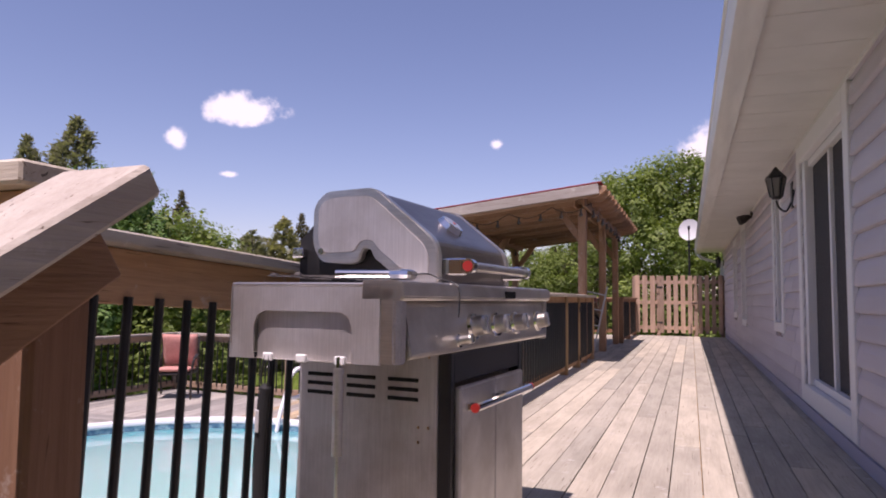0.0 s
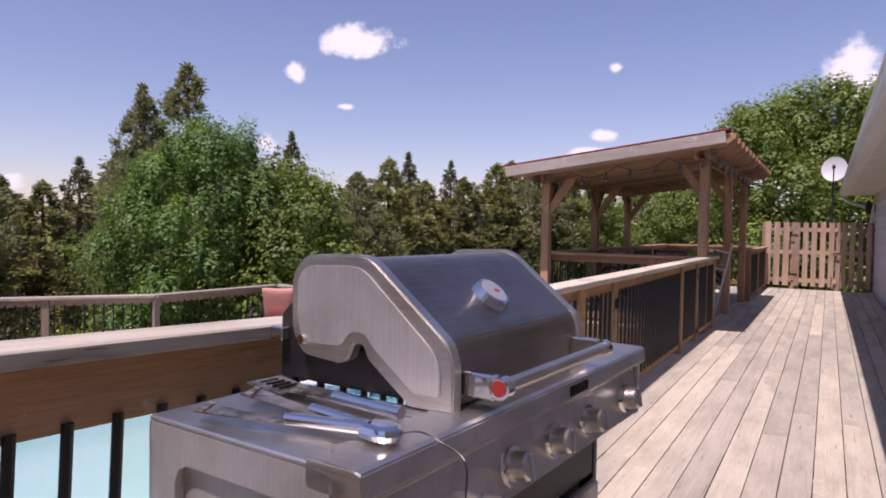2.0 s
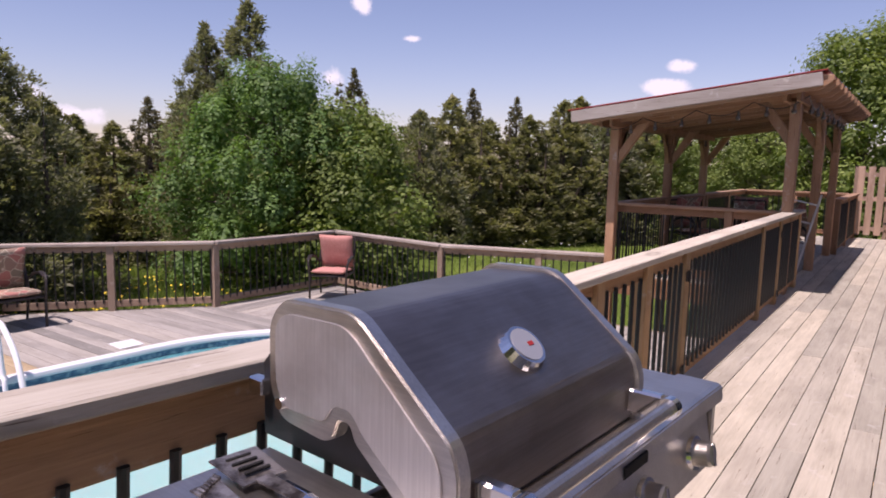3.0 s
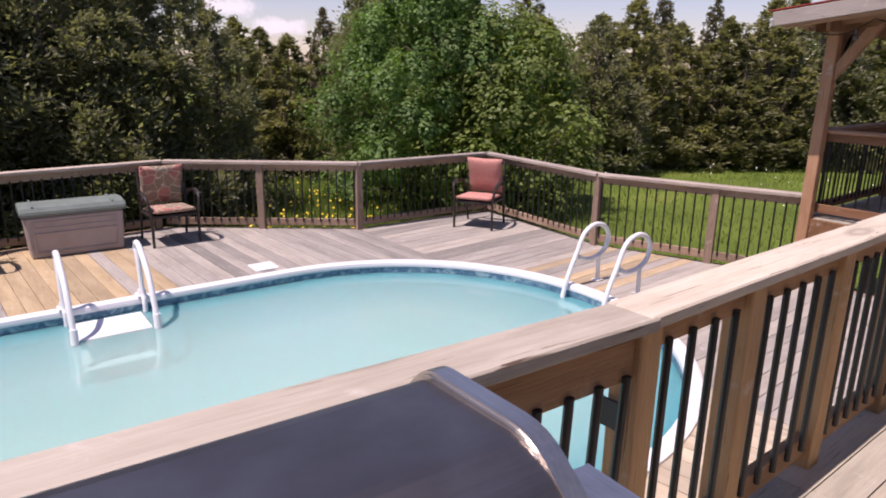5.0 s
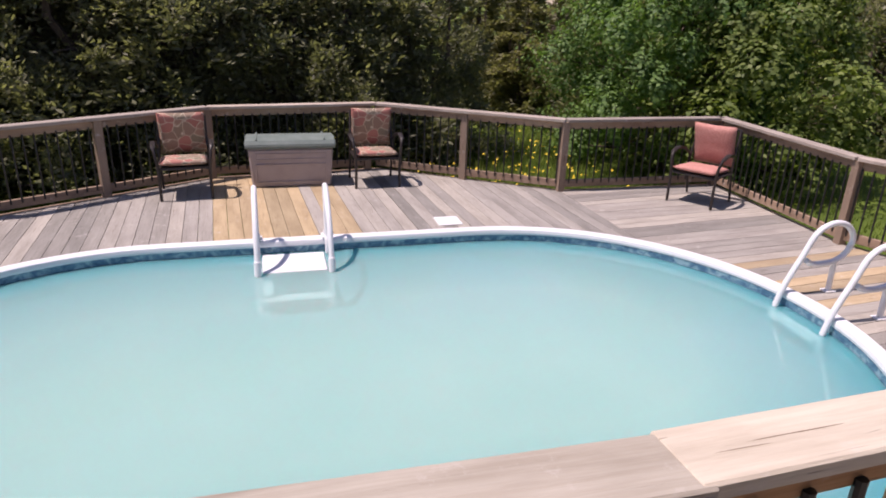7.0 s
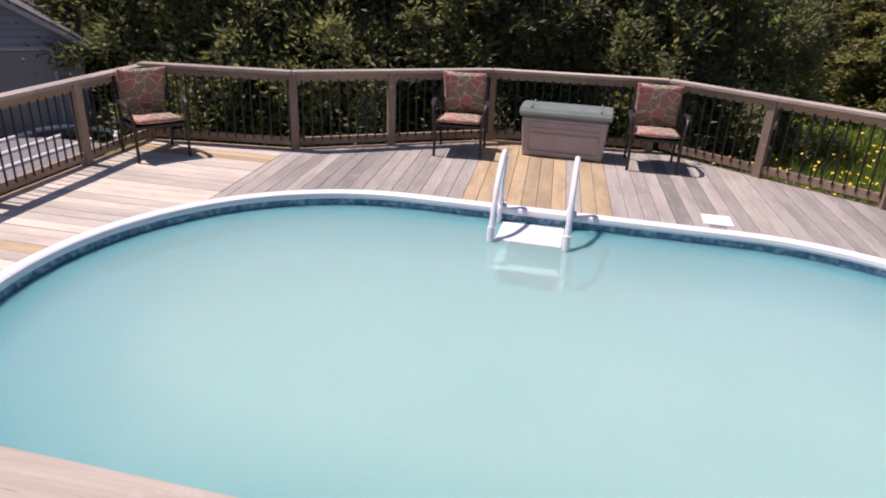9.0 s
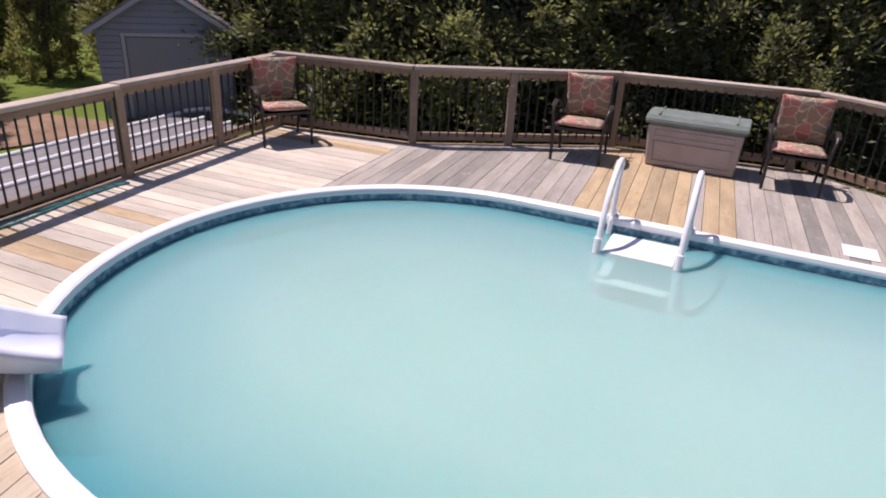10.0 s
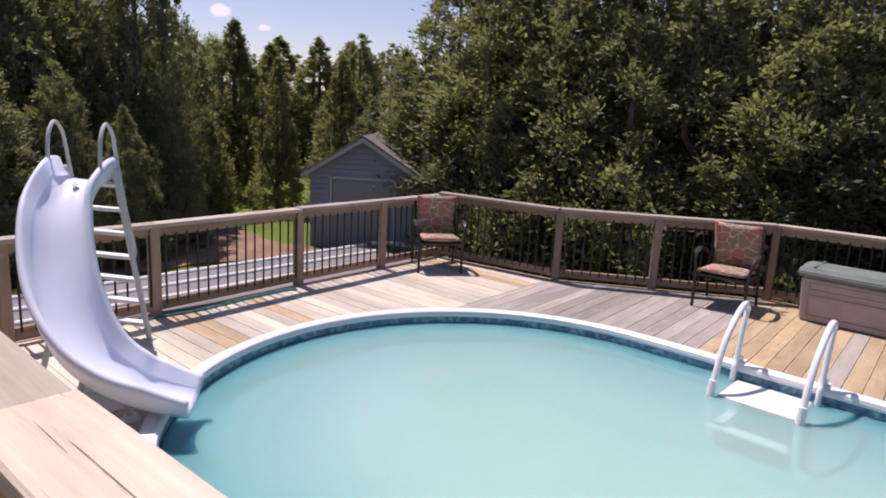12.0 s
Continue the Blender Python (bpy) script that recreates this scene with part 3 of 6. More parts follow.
def railing(name, a, b, z0, posts, spacing, label, cap_w=0.14, cap_t=0.038, height=0.90, beam=0.085, black=BLACK, caps=None, mats=None, round_bar=True, group="", cap_a=0.0, cap_b=0.0, group_gaps=True):
    """A straight run of deck railing from a to b: posts at distances, flat cap, top and bottom beams, black balusters."""
    cap_m, rail_m, post_m = mats
    a, b = Vector(a), Vector(b)
    length = (b - a).length
    yaw = math.degrees(math.atan2(b.y - a.y, b.x - a.x))
    t = thing(name, pose(a.x, a.y, z0, 0, 0, yaw), label, "railing", group)
    H = height
    for p in posts:
        shared_part(("post", H, post_m.name), "post", lambda: boxed((-0.044, -0.044, -0.12), (0.044, 0.044, H - cap_t - 0.001), 0.005), post_m, t, pose(p, 0, 0))
    cuts = caps or [-cap_a, length + cap_b]
    for c0, c1 in zip(cuts, cuts[1:]):
        part("cap_board", boxed((c0 + 0.002, -cap_w / 2, H - cap_t), (c1 - 0.002, cap_w / 2, H), 0.005), cap_m, t)
    edges = sorted([0.0, *posts, length])
    for p0, p1 in zip(edges, edges[1:]):
        if p1 - p0 < 0.15:
            continue
        lo, hi = p0 + (0.045 if p0 in posts else 0), p1 - (0.045 if p1 in posts else 0)
        part("top_beam", boxed((lo, -0.02, H - cap_t - beam), (hi, 0.02, H - cap_t - 0.001), 0.003), rail_m, t)
        part("bottom_beam", boxed((lo, -0.02, 0.05), (hi, 0.02, 0.14), 0.003), rail_m, t)
        n = max(1, round((hi - lo) / spacing))
        for k in range(n):
            x = lo + (k + 0.5) * (hi - lo) / n
            shared_part(("bar", H, round_bar), "baluster", lambda: tube(bmesh.new(), [(0, 0, 0.10), (0, 0, H - cap_t - beam + 0.02)], 0.0095, 8) if round_bar else tube(bmesh.new(), [(0, 0, 0.10), (0, 0, H - cap_t - beam + 0.02)], 0.012, 8), black, t, pose(x, -0.026, 0))
    return t


UP = (CAP, RAIL, POST)
LOW = (CAP_GREY, POOLRAIL, POOLPOST)
Y0 = 0.83
posts_y = [2.96, 3.62, 4.27, 4.97, 7.36, 8.24, 9.50]
UPM = (wood("cedar_cap_wood", (0.60, 0.555, 0.465), (0.43, 0.375, 0.295), 0, cracks=1.0, knot=2.1), wood("cedar_beam_wood", (0.50, 0.31, 0.17), (0.34, 0.19, 0.10), 0, knot=1.5), POST)
first = railing("deck_railing", (-1.30, Y0), (-1.30, 3.02), 0.0, [0.05], 0.105, "stained cedar railing with black balusters behind the grill", height=1.005, cap_t=0.036, beam=0.14,
                mats=UPM, caps=[-0.15, 2.19], round_bar=False)
first.matrix_world = pose(-1.30, Y0, 0, 0, 0, 90) @ pose(0, 0, 0, 0, 2.55, 0)
upper = railing("deck_railing", (RAIL_X, 3.03), (RAIL_X, 9.55), 0.0, [y - 3.03 for y in posts_y[1:]] + [0.05], 0.105, "cedar railing with black hinges, running along the upper deck", height=0.91, cap_t=0.036,
        mats=UPM, caps=[0.0, 4.2, 6.62], round_bar=False)
PR = [(-1.45, -1.70), (-3.85, -1.75), (-5.50, -1.80), (-7.88, -1.80), (-8.04, -0.03), (-9.25, 2.10), (-9.38, 4.22), (-7.86, 6.25), (-7.74, 8.43), (-5.48, 8.22), (-3.38, 8.95)]


def low_run(a, b, posts, label, height=0.90, **more):
    return railing("pool_railing", a, b, POOL_Z, posts, 0.108, label, height=height, mats=LOW, group="railings round the pool deck", **more)


def dist(a, b):
    return (Vector(a) - Vector(b)).length


low_run(PR[0], PR[1], [0.05, 1.2], "weathered wooden railing behind the pool slide", 0.86, cap_b=0.02)
low_run(PR[1], PR[2], [0.0], "weathered wooden railing with black balusters by the slide", 0.86)
low_run(PR[2], PR[3], [0.0, 1.28], "weathered wooden railing ending at a corner with a chair", 0.87, cap_b=0.05)
low_run(PR[3], PR[4], [0.0], "weathered railing beside the corner chair, trees behind")
low_run(PR[4], PR[5], [0.0, 1.15], "weathered railing angled behind a floral chair")
low_run(PR[5], PR[6], [0.0, 2.0], "weathered railing behind the storage box")
low_run(PR[6], PR[7], [1.25], "weathered railing looking on a lawn with yellow flowers")
low_run(PR[7], PR[8], [0.0, dist(PR[7], PR[8])], "weathered railing behind the red-cushioned chair")
low_run(PR[8], PR[9], [dist(PR[8], PR[9])], "weathered railing along the open lawn", cap_a=0.05)
low_run(PR[9], PR[10], [1.35], "weathered railing meeting the gazebo corner")

# ---- pool deck frame ----
pool_deck = tagged(new("pool_deck"), "weathered lower deck laid round the pool", "deck", kind="structure")
POOL_EDGE = [(-1.42, -1.78), *PR[1:-1], (-3.45, 8.9), (-1.42, 8.9)]
for a, b in zip(POOL_EDGE, POOL_EDGE[1:]):
    L, yaw = dist(a, b), math.degrees(math.atan2(b[1] - a[1], b[0] - a[0]))
    part("rim_board", boxed((-0.01, 0.035, POOL_Z - 0.24), (L + 0.01, 0.07, POOL_Z - 0.005), 0.003, pose(a[0], a[1], 0, 0, 0, yaw)), POOLRAIL, pool_deck)
bm = bmesh.new()
for x, y in ((-8.9, 2.3), (-8.9, 4), (-7.7, 0), (-7.6, 6.4), (-7.5, 8.1), (-5.5, 8.0), (-4.0, 8.3), (-2, 8.5), (-5.4, -1.7), (-3.6, -1.6), (-2, -1.5), (-1.7, 2), (-1.7, 5), (-7.4, -1.6)):
    box(bm, (x - 0.06, y - 0.06, LAWN_Z - 0.1), (x + 0.06, y + 0.06, POOL_Z - 0.04))
part("support_post", bm, POOLPOST, pool_deck)
bm = bmesh.new()
ring(bm, POOL_R - 0.03, POOL_R - 0.03, ZC - 0.05, LAWN_Z, 40)
part("outer_wall", bm, WHITE, pool, "white ribbed pool shell")

# ---- gazebo deck rails ----
GX, GY0, GY1 = -3.33, 9.05, 16.6
gm = (wood("gazebo_cap_wood", (0.40, 0.26, 0.17), (0.26, 0.15, 0.09), 0), wood("gazebo_beam_wood", (0.33, 0.18, 0.10), (0.2, 0.1, 0.055), 0), PERG)
railing("gazebo_railing", (-1.40, GY0), (GX, GY0), 0.0, [0.55], 0.11, "brown railing across the near side of the gazebo", height=0.91, cap_t=0.036, mats=gm)
railing("gazebo_railing", (GX, GY0), (GX, GY1), 0.0, [2.0, 4.3, 6.0], 0.11, "brown railing along the outer side of the gazebo", height=0.91, cap_t=0.036, mats=gm)
railing("gazebo_railing", (GX, GY1), (-1.36, GY1), 0.0, [1.0], 0.11, "brown railing across the far side of the gazebo", height=0.91, cap_t=0.036, mats=gm)
railing("deck_railing", (-1.25, 13.3), (-1.25, 16.75), 0.0, [0.05, 1.6, 3.35], 0.11, "stained railing running to the fence gate", height=0.91, cap_t=0.036, mats=gm)
part("fascia", boxed((GX - 0.07, GY0 - 0.1, -0.25), (GX - 0.03, GY1, -0.005), 0.003), RAIL, deck)
part("fascia", boxed((GX - 0.07, GY0 - 0.14, -0.25), (-1.42, GY0 - 0.10, -0.005), 0.003), RAIL, deck)

# ---- gazebo ----
gaz = thing("gazebo", pose(0, 0, 0), "brown timber gazebo with a sloping red-edged roof and string lights", "gazebo")
X0, X1, PY = -3.33, -1.33, (8.93, 11.1, 13.1)


def roof_z(x):
    return 1.99 + (x + 3.66) * (2.30 - 1.99) / 2.62


for x in (X0, X1):
    zt = roof_z(x) - 0.17
    for y in PY:
        part("post", boxed((x - 0.055, y - 0.055, LAWN_Z if x == X0 else 0.0), (x + 0.055, y + 0.055, zt), 0.008), PERG, gaz)
        for s in (-1, 1):
            if (s < 0 and y == PY[0]) or (s > 0 and y == PY[2]):
                continue
            bm = bmesh.new()
            prism(bm, [(y + s * 0.05, zt - 0.46), (y + s * 0.05, zt - 0.36), (y + s * 0.12, zt - 0.2), (y + s * 0.30, zt - 0.03), (y + s * 0.40, zt), (y + s * 0.28, zt), (y + s * 0.05, zt)][:6], "x", x - 0.03, x + 0.03)
            part("brace", bm, PERG, gaz)
        s = 1 if x == X0 else -1
        bm = bmesh.new()
        prism(bm, [(x + s * 0.06, zt - 0.46), (x + s * 0.06, zt - 0.30), (x + s * 0.28, zt + 0.02), (x + s * 0.42, zt + 0.04)], "y", y - 0.03, y + 0.03)
        part("brace", bm, PERG, gaz)
    for dx in (-0.085, 0.045):
        part("beam", boxed((x + dx, PY[0] - 0.35, zt - 0.02), (x + dx + 0.04, PY[2] + 0.3, zt + 0.16), 0.004), PERG, gaz)
y = 8.40
tilt = math.degrees(math.atan2(0.31, 2.62))
while y < 13.8:
    m = pose(-3.64, y, roof_z(-3.64) - 0.065, 0, -tilt, 0)
    shared_part("rafter", "rafter", lambda: prism(bmesh.new(), [(0, -0.03), (0.06, -0.07), (2.60, -0.07), (2.72, -0.0), (2.72, 0.055), (0, 0.055)], "y", -0.019, 0.019, 0.003), PERGX, gaz, m)
    y += 0.43
for j in range(14):
    x = -3.62 + j * 0.19
    part("ceiling_board", boxed((x, 8.38, roof_z(x + 0.09) - 0.006), (x + 0.18, 13.75, roof_z(x + 0.09) + 0.006), 0.002), wood("roof_lining_wood", (0.56, 0.40, 0.27), (0.40, 0.27, 0.17), 1) if j == 0 else bpy.data.materials["roof_lining_wood"], gaz)
part("front_fascia", boxed((0, -0.02, -0.075), (2.66, 0.018, 0.055), 0.004, pose(-3.68, 8.36, roof_z(-3.68) - 0.03, 0, -tilt, 0)), FASCIA, gaz, "sun-bleached front fascia board")
part("roof_sheet", boxed((-0.02, 0.012, 0.0), (2.72, 5.45, 0.014), 0.003, pose(-3.70, 8.33, roof_z(-3.70) + 0.035, 0, -tilt, 0)), REDTRIM, gaz, "red metal roofing sheet")
# string lights
BULB = material("clear_light_bulb_glass", (0.55, 0.5, 0.42), 0.1, spec=0.7)
lights = thing("string_lights", pose(0, 0, 0), "black string lights hanging under the gazebo roof", "string lights")
route = [(-3.45, 8.6), (-2.9, 8.65), (-2.3, 8.65), (-1.7, 8.65), (-1.2, 8.8), (-1.2, 9.8), (-1.2, 10.9), (-1.2, 12.0), (-1.25, 13.2), (-2.3, 13.3), (-3.25, 13.3), (-3.4, 12.0), (-3.4, 10.6), (-3.4, 9.2)]
spots = []
for (xa, ya), (xb, yb) in zip(route, route[1:]):
    pts = []
    for k in range(9):
        s = k / 8
        x, y = xa + (xb - xa) * s, ya + (yb - ya) * s
        pts.append((x, y, roof_z(x) - 0.14 - 0.10 * math.sin(math.pi * s)))
    part("cable", tube(bmesh.new(), pts, 0.005, 5), BLACK, lights)
    spots += [pts[2], pts[6]]
for p in spots:
    def bulb():
        b = bmesh.new()
        tube(b, [(0, 0, -0.002), (0, 0, -0.045)], [0.014, 0.016], 8, mat=0)
        tube(b, [(0, 0, -0.045), (0, 0, -0.06), (0, 0, -0.085), (0, 0, -0.10)], [0.014, 0.026, 0.028, 0.012], 8, mat=0)
        return b
    shared_part("bulb", "bulb", bulb, material("dark_bulb", (0.10, 0.085, 0.07), 0.25) if "bulb" not in _shared else BLACK, lights, pose(*p))

# ---- fence and gate ----
fence = thing("fence", pose(0, 0, 0), "board-on-board wooden fence with a gate at the end of the deck", "fence")
FY = 16.84
for x in (-1.27, -0.70, 0.15, 0.74):
    part("post", boxed((x - 0.045, FY + 0.03, -0.1), (x + 0.045, FY + 0.12, 1.45), 0.004), FENCE, fence)


def panel(parent, x0, x1, z0, z1, extra=0.0):
    for z in (z0 + 0.08, (z0 + z1) / 2, z1 - 0.20):
        part("rail", boxed((x0, FY - 0.012, z), (x1, FY + 0.026, z + 0.085), 0.003), FENCE, parent)
    n = round((x1 - x0) / 0.165)
    w = (x1 - x0) / n
    for k in range(n):
        a = x0 + k * w
        dz = random.uniform(-0.012, 0.012)
        part("board", boxed((a + 0.008, FY - 0.032, z0), (a + w - 0.052, FY - 0.013, z1 + dz), 0.003), FENCE, parent)


panel(fence, -1.26, -0.72, 0.07, 1.45)
panel(fence, 0.20, 0.80, 0.07, 1.46)
gate = thing("gate", pose(0, 0, 0), "wooden gate with black hinges and latch in the fence", "gate")
panel(gate, -0.68, 0.13, 0.07, 1.45)
for z in (0.30, 1.15):
    part("hinge", boxed((-0.74, FY - 0.042, z), (-0.60, FY - 0.033, z + 0.04), 0.002), BLACK, gate)
part("latch", boxed((0.06, FY - 0.05, 0.78), (0.20, FY - 0.033, 0.81), 0.003), BLACK, gate)
part("drop_bolt", tube(bmesh.new(), [(0.04, FY - 0.04, 0.02), (0.04, FY - 0.04, 0.30)], 0.008, 6), BLACK, gate)

# ---- trees ----
def leaf_mesh(name, pts, normals, sizes, mats, aspect=0.62, seed=1, lie=None):
    """One joined mesh of folded leaves (two triangles each) at the given points."""
    rng = np.random.default_rng(seed)
    n = len(pts)
    nrm = normals / np.linalg.norm(normals, axis=1, keepdims=True)
    rnd = rng.normal(size=(n, 3))
    u = np.cross(nrm, rnd)
    if lie is not None:
        u = lie + rnd * 0.45
        nrm = np.cross(u, rng.normal(size=(n, 3)) + nrm)
        nrm /= np.linalg.norm(nrm, axis=1, keepdims=True)
    u /= np.linalg.norm(u, axis=1, keepdims=True)
    v = np.cross(nrm, u)
    s = sizes[:, None]
    a, c = pts - u * s, pts + u * s
    b, d = pts + v * s * aspect + nrm * s * 0.18, pts - v * s * aspect + nrm * s * 0.18
    verts = np.stack([a, b, c, d], 1).reshape(-1, 3)
    me = bpy.data.meshes.new(name)
    me.vertices.add(4 * n)
    me.vertices.foreach_set("co", verts.ravel().astype(np.float32))
    me.loops.add(4 * n)
    me.loops.foreach_set("vertex_index", np.arange(4 * n, dtype=np.int32))
    me.polygons.add(n)
    me.polygons.foreach_set("loop_start", np.arange(0, 4 * n, 4, dtype=np.int32))
    me.update(calc_edges=True)
    for m in mats:
        me.materials.append(m)
    return me


BARK = material("grey_brown_bark", lambda n, l: ramp(n, l, noise_of(n, l, 8, (3, 3, 0.5), 6), [(0.3, (0.07, 0.05, 0.04)), (0.7, (0.17, 0.13, 0.10))]), 0.9, bump=(14, 0.9, (3, 3, 0.6)))


def broadleaf(height, radius, leaves, size, mat, seed, low=0.06):
    """Trunk, limbs and an uneven crown of leaf clumps."""
    rng = np.random.default_rng(seed)
    rs = random.Random(seed)
    bm = bmesh.new()
    tube(bm, [(0, 0, -0.2), (0.03, 0, height * 0.25), (-0.04, 0.05, height * 0.55), (0, 0, height * 0.85)], [height * 0.028, height * 0.02, height * 0.012, 0.01], 8)
    clumps = []
    for k in range(48 + int(height * 5)):
        h = low + (0.97 - low) * (k + rs.random()) / (48 + int(height * 5))
        wid = radius * (math.sin(math.pi * min(1, 0.22 + 0.76 * h)) ** 0.7) * rs.uniform(0.55, 1.08)
        a = k * 2.4 + rs.uniform(-0.5, 0.5)
        p = Vector((math.cos(a) * wid, math.sin(a) * wid, h * height))
        clumps.append((p, radius * rs.uniform(0.16, 0.34)))
        if k % 2 == 0:
            tube(bm, [(0, 0, max(0.1, p.z - 0.35 * wid - 0.2)), p * 0.55 + Vector((0, 0, p.z * 0.40)), p], [height * 0.008, height * 0.005, 0.008], 5)
    trunk = bpy.data.meshes.new("trunk")
    bm.to_mesh(trunk)
    bm.free()
    trunk.materials.append(BARK)
    per = leaves // len(clumps)
    pts, nor = [], []
    for p, r in clumps:
        d = rng.normal(size=(per, 3))
        d /= np.linalg.norm(d, axis=1, keepdims=True)
        rad = r * rng.uniform(0.62, 1.05, (per, 1)) * (1 + 0.35 * np.sin(d[:, :1] * 5 + d[:, 1:2] * 4))
        pts.append(np.array(p) + d * rad * np.array([1, 1, 0.8]))
        nor.append(d + np.array([0, 0, 0.6]) + rng.normal(size=(per, 3)) * 0.28)
    pts, nor = np.concatenate(pts), np.concatenate(nor)
    return trunk, leaf_mesh("crown", pts, nor, rng.uniform(0.6, 1.2, len(pts)) * size, [mat], seed=seed)


def conifer(height, radius, leaves, size, mat, seed, slim=1.0, leaders=3):
    """A cedar: trunk, several uneven tops and a deep ragged mass of long upswept sprays."""
    rng = np.random.default_rng(seed)
    rs = random.Random(seed)
    bm = bmesh.new()
    tube(bm, [(0, 0, -0.2), (0, 0, height * 0.5), (0, 0, height * 0.98)], [height * 0.022, height * 0.012, 0.006], 7)
    tops = [(0.0, 0.0, 1.0)]
    for k in range(leaders):
        a = math.tau * k / leaders + rs.uniform(-0.5, 0.5)
        r = radius * rs.uniform(0.30, 0.52)
        tops.append((math.cos(a) * r, math.sin(a) * r, rs.uniform(0.66, 0.93)))
        tube(bm, [(0, 0, height * 0.15), (math.cos(a) * r, math.sin(a) * r, height * 0.4), (math.cos(a) * r, math.sin(a) * r, height * tops[-1][2] * 0.95)], [height * 0.012, height * 0.008, 0.004], 5)
    n = int(170 + height * 18)
    pts, nor, lie = [], [], []
    weights = np.array([0.20 + (1 - k / n) ** 0.7 for k in range(n)])
    counts = (weights / weights.sum() * leaves).astype(int)
    for k in range(n):
        tx, ty, tf = tops[0] if rs.random() < 0.45 else rs.choice(tops)
        h = ((k + rs.random()) / n) ** 0.85
        a = k * 2.4 + rs.uniform(-0.7, 0.7)
        env = (radius * 0.80 if tf == 1.0 else radius * 0.56) * (1 - h ** 1.35) ** (0.9 * slim) * (0.86 + 0.14 * min(1.0, h * 8))
        wid = env * rs.uniform(0.35, 1.12) ** 0.7 + 0.02
        rc = 0.06 + 0.15 * env * rs.uniform(0.5, 1.5)
        tip = np.array([tx + math.cos(a) * wid, ty + math.sin(a) * wid, h * height * tf + 0.3 * rc])
        if k % 5 == 0:
            tube(bm, [(tx, ty, max(0.05, tip[2] - 0.35 * wid)), (tx + math.cos(a) * wid * 0.5, ty + math.sin(a) * wid * 0.5, tip[2] - 0.2 * wid), tuple(tip)], [0.02, 0.012, 0.004], 4)
        c = max(counts[k], 8)
        off = rng.normal(size=(c, 3))
        off /= np.linalg.norm(off, axis=1, keepdims=True)
        off *= rng.uniform(0.2, 1.0, (c, 1)) ** 0.6 * (1 + 0.45 * rng.normal(size=(c, 1)))
        out = np.array([math.cos(a), math.sin(a), 0.0])
        pts.append(tip + off * rc * np.array([1.0, 1.0, 1.35]) + out * rc * 0.5 * off[:, 2:3] * -0.5)
        nor.append(out * 0.5 + off * 0.4 + np.array([0, 0, 0.6]))
        lie.append(np.tile(out * 0.5 + np.array([0, 0, 0.45]), (c, 1)) + off * 0.6)
    trunk = bpy.data.meshes.new("trunk")
    bm.to_mesh(trunk)
    bm.free()
    trunk.materials.append(BARK)
    pts, nor, lie = np.concatenate(pts), np.concatenate(nor), np.concatenate(lie)
    return trunk, leaf_mesh("crown", pts, nor, rng.uniform(0.5, 1.4, len(pts)) * size, [mat], aspect=0.36, seed=seed, lie=lie)


LEAF = foliage("broad_green_leaves", (0.075, 0.155, 0.045), (0.20, 0.32, 0.10))
LEAF2 = foliage("yellow_green_leaves", (0.11, 0.165, 0.04), (0.27, 0.33, 0.10))
CEDAR = foliage("dark_cedar_sprays", (0.165, 0.17, 0.12), (0.275, 0.28, 0.18), 0.40)
CEDAR2 = foliage("olive_cedar_sprays", (0.175, 0.175, 0.105), (0.30, 0.29, 0.155), 0.38)
GREYTREE = foliage("brownish_spruce_sprays", (0.10, 0.09, 0.055), (0.23, 0.20, 0.12), 0.25)
KINDS = {
    "maple": broadleaf(5.0, 2.1, 52000, 0.046, LEAF, 11),
    "lilac": broadleaf(3.2, 1.5, 22000, 0.044, LEAF2, 12),
    "ash": broadleaf(7.0, 2.6, 30000, 0.066, LEAF2, 13),
    "cedar_a": conifer(6.0, 1.8, 42000, 0.046, CEDAR, 14),
    "cedar_b": conifer(6.0, 1.5, 17000, 0.072, CEDAR2, 15, 0.95, 4),
    "cedar_c": conifer(6.0, 2.0, 46000, 0.046, CEDAR, 16, 0.75, 4),
    "cedar_d": conifer(6.0, 1.9, 16000, 0.080, CEDAR, 18, 0.8, 4),
    "spruce": conifer(6.0, 1.2, 11000, 0.060, GREYTREE, 17, 1.1, 2),
}
LABELS = {"maple": ("leafy green broadleaf tree behind the pool railing", "tree"), "lilac": ("bushy light green shrub by the lawn", "bush"), "ash": ("tall yellow-green broadleaf tree", "tree"),
          "cedar_a": ("dark dense cedar at the lawn's edge", "tree"), "cedar_b": ("olive-green pointed cedar in the far hedge", "tree"), "cedar_c": ("broad dark cedar with low branches", "tree"), "cedar_d": ("broad dark cedar deep in the hedge", "tree"),
          "spruce": ("thin brownish spruce with bare tips", "tree")}


def tree(kind, x, y, scale=1.0, wide=1.0, turn=0.0, z=None):
    t = thing("broadleaf_tree" if kind in ("maple", "ash") else "bush" if kind == "lilac" else "cedar_tree" if "cedar" in kind else "spruce_tree",
              pose(x, y, LAWN_Z if z is None else z, 0, 0, turn), *LABELS[kind], "")
    for nm, me in zip(("trunk", "crown"), KINDS[kind]):
        o = new(nm, me)
        o.parent = t
        o.matrix_basis = Matrix.Diagonal((scale * wide, scale * wide, scale, 1))
    return t


def polar(az, d):
    return -0.4 + d * math.sin(radians(az)), 2.0 + d * math.cos(radians(az))


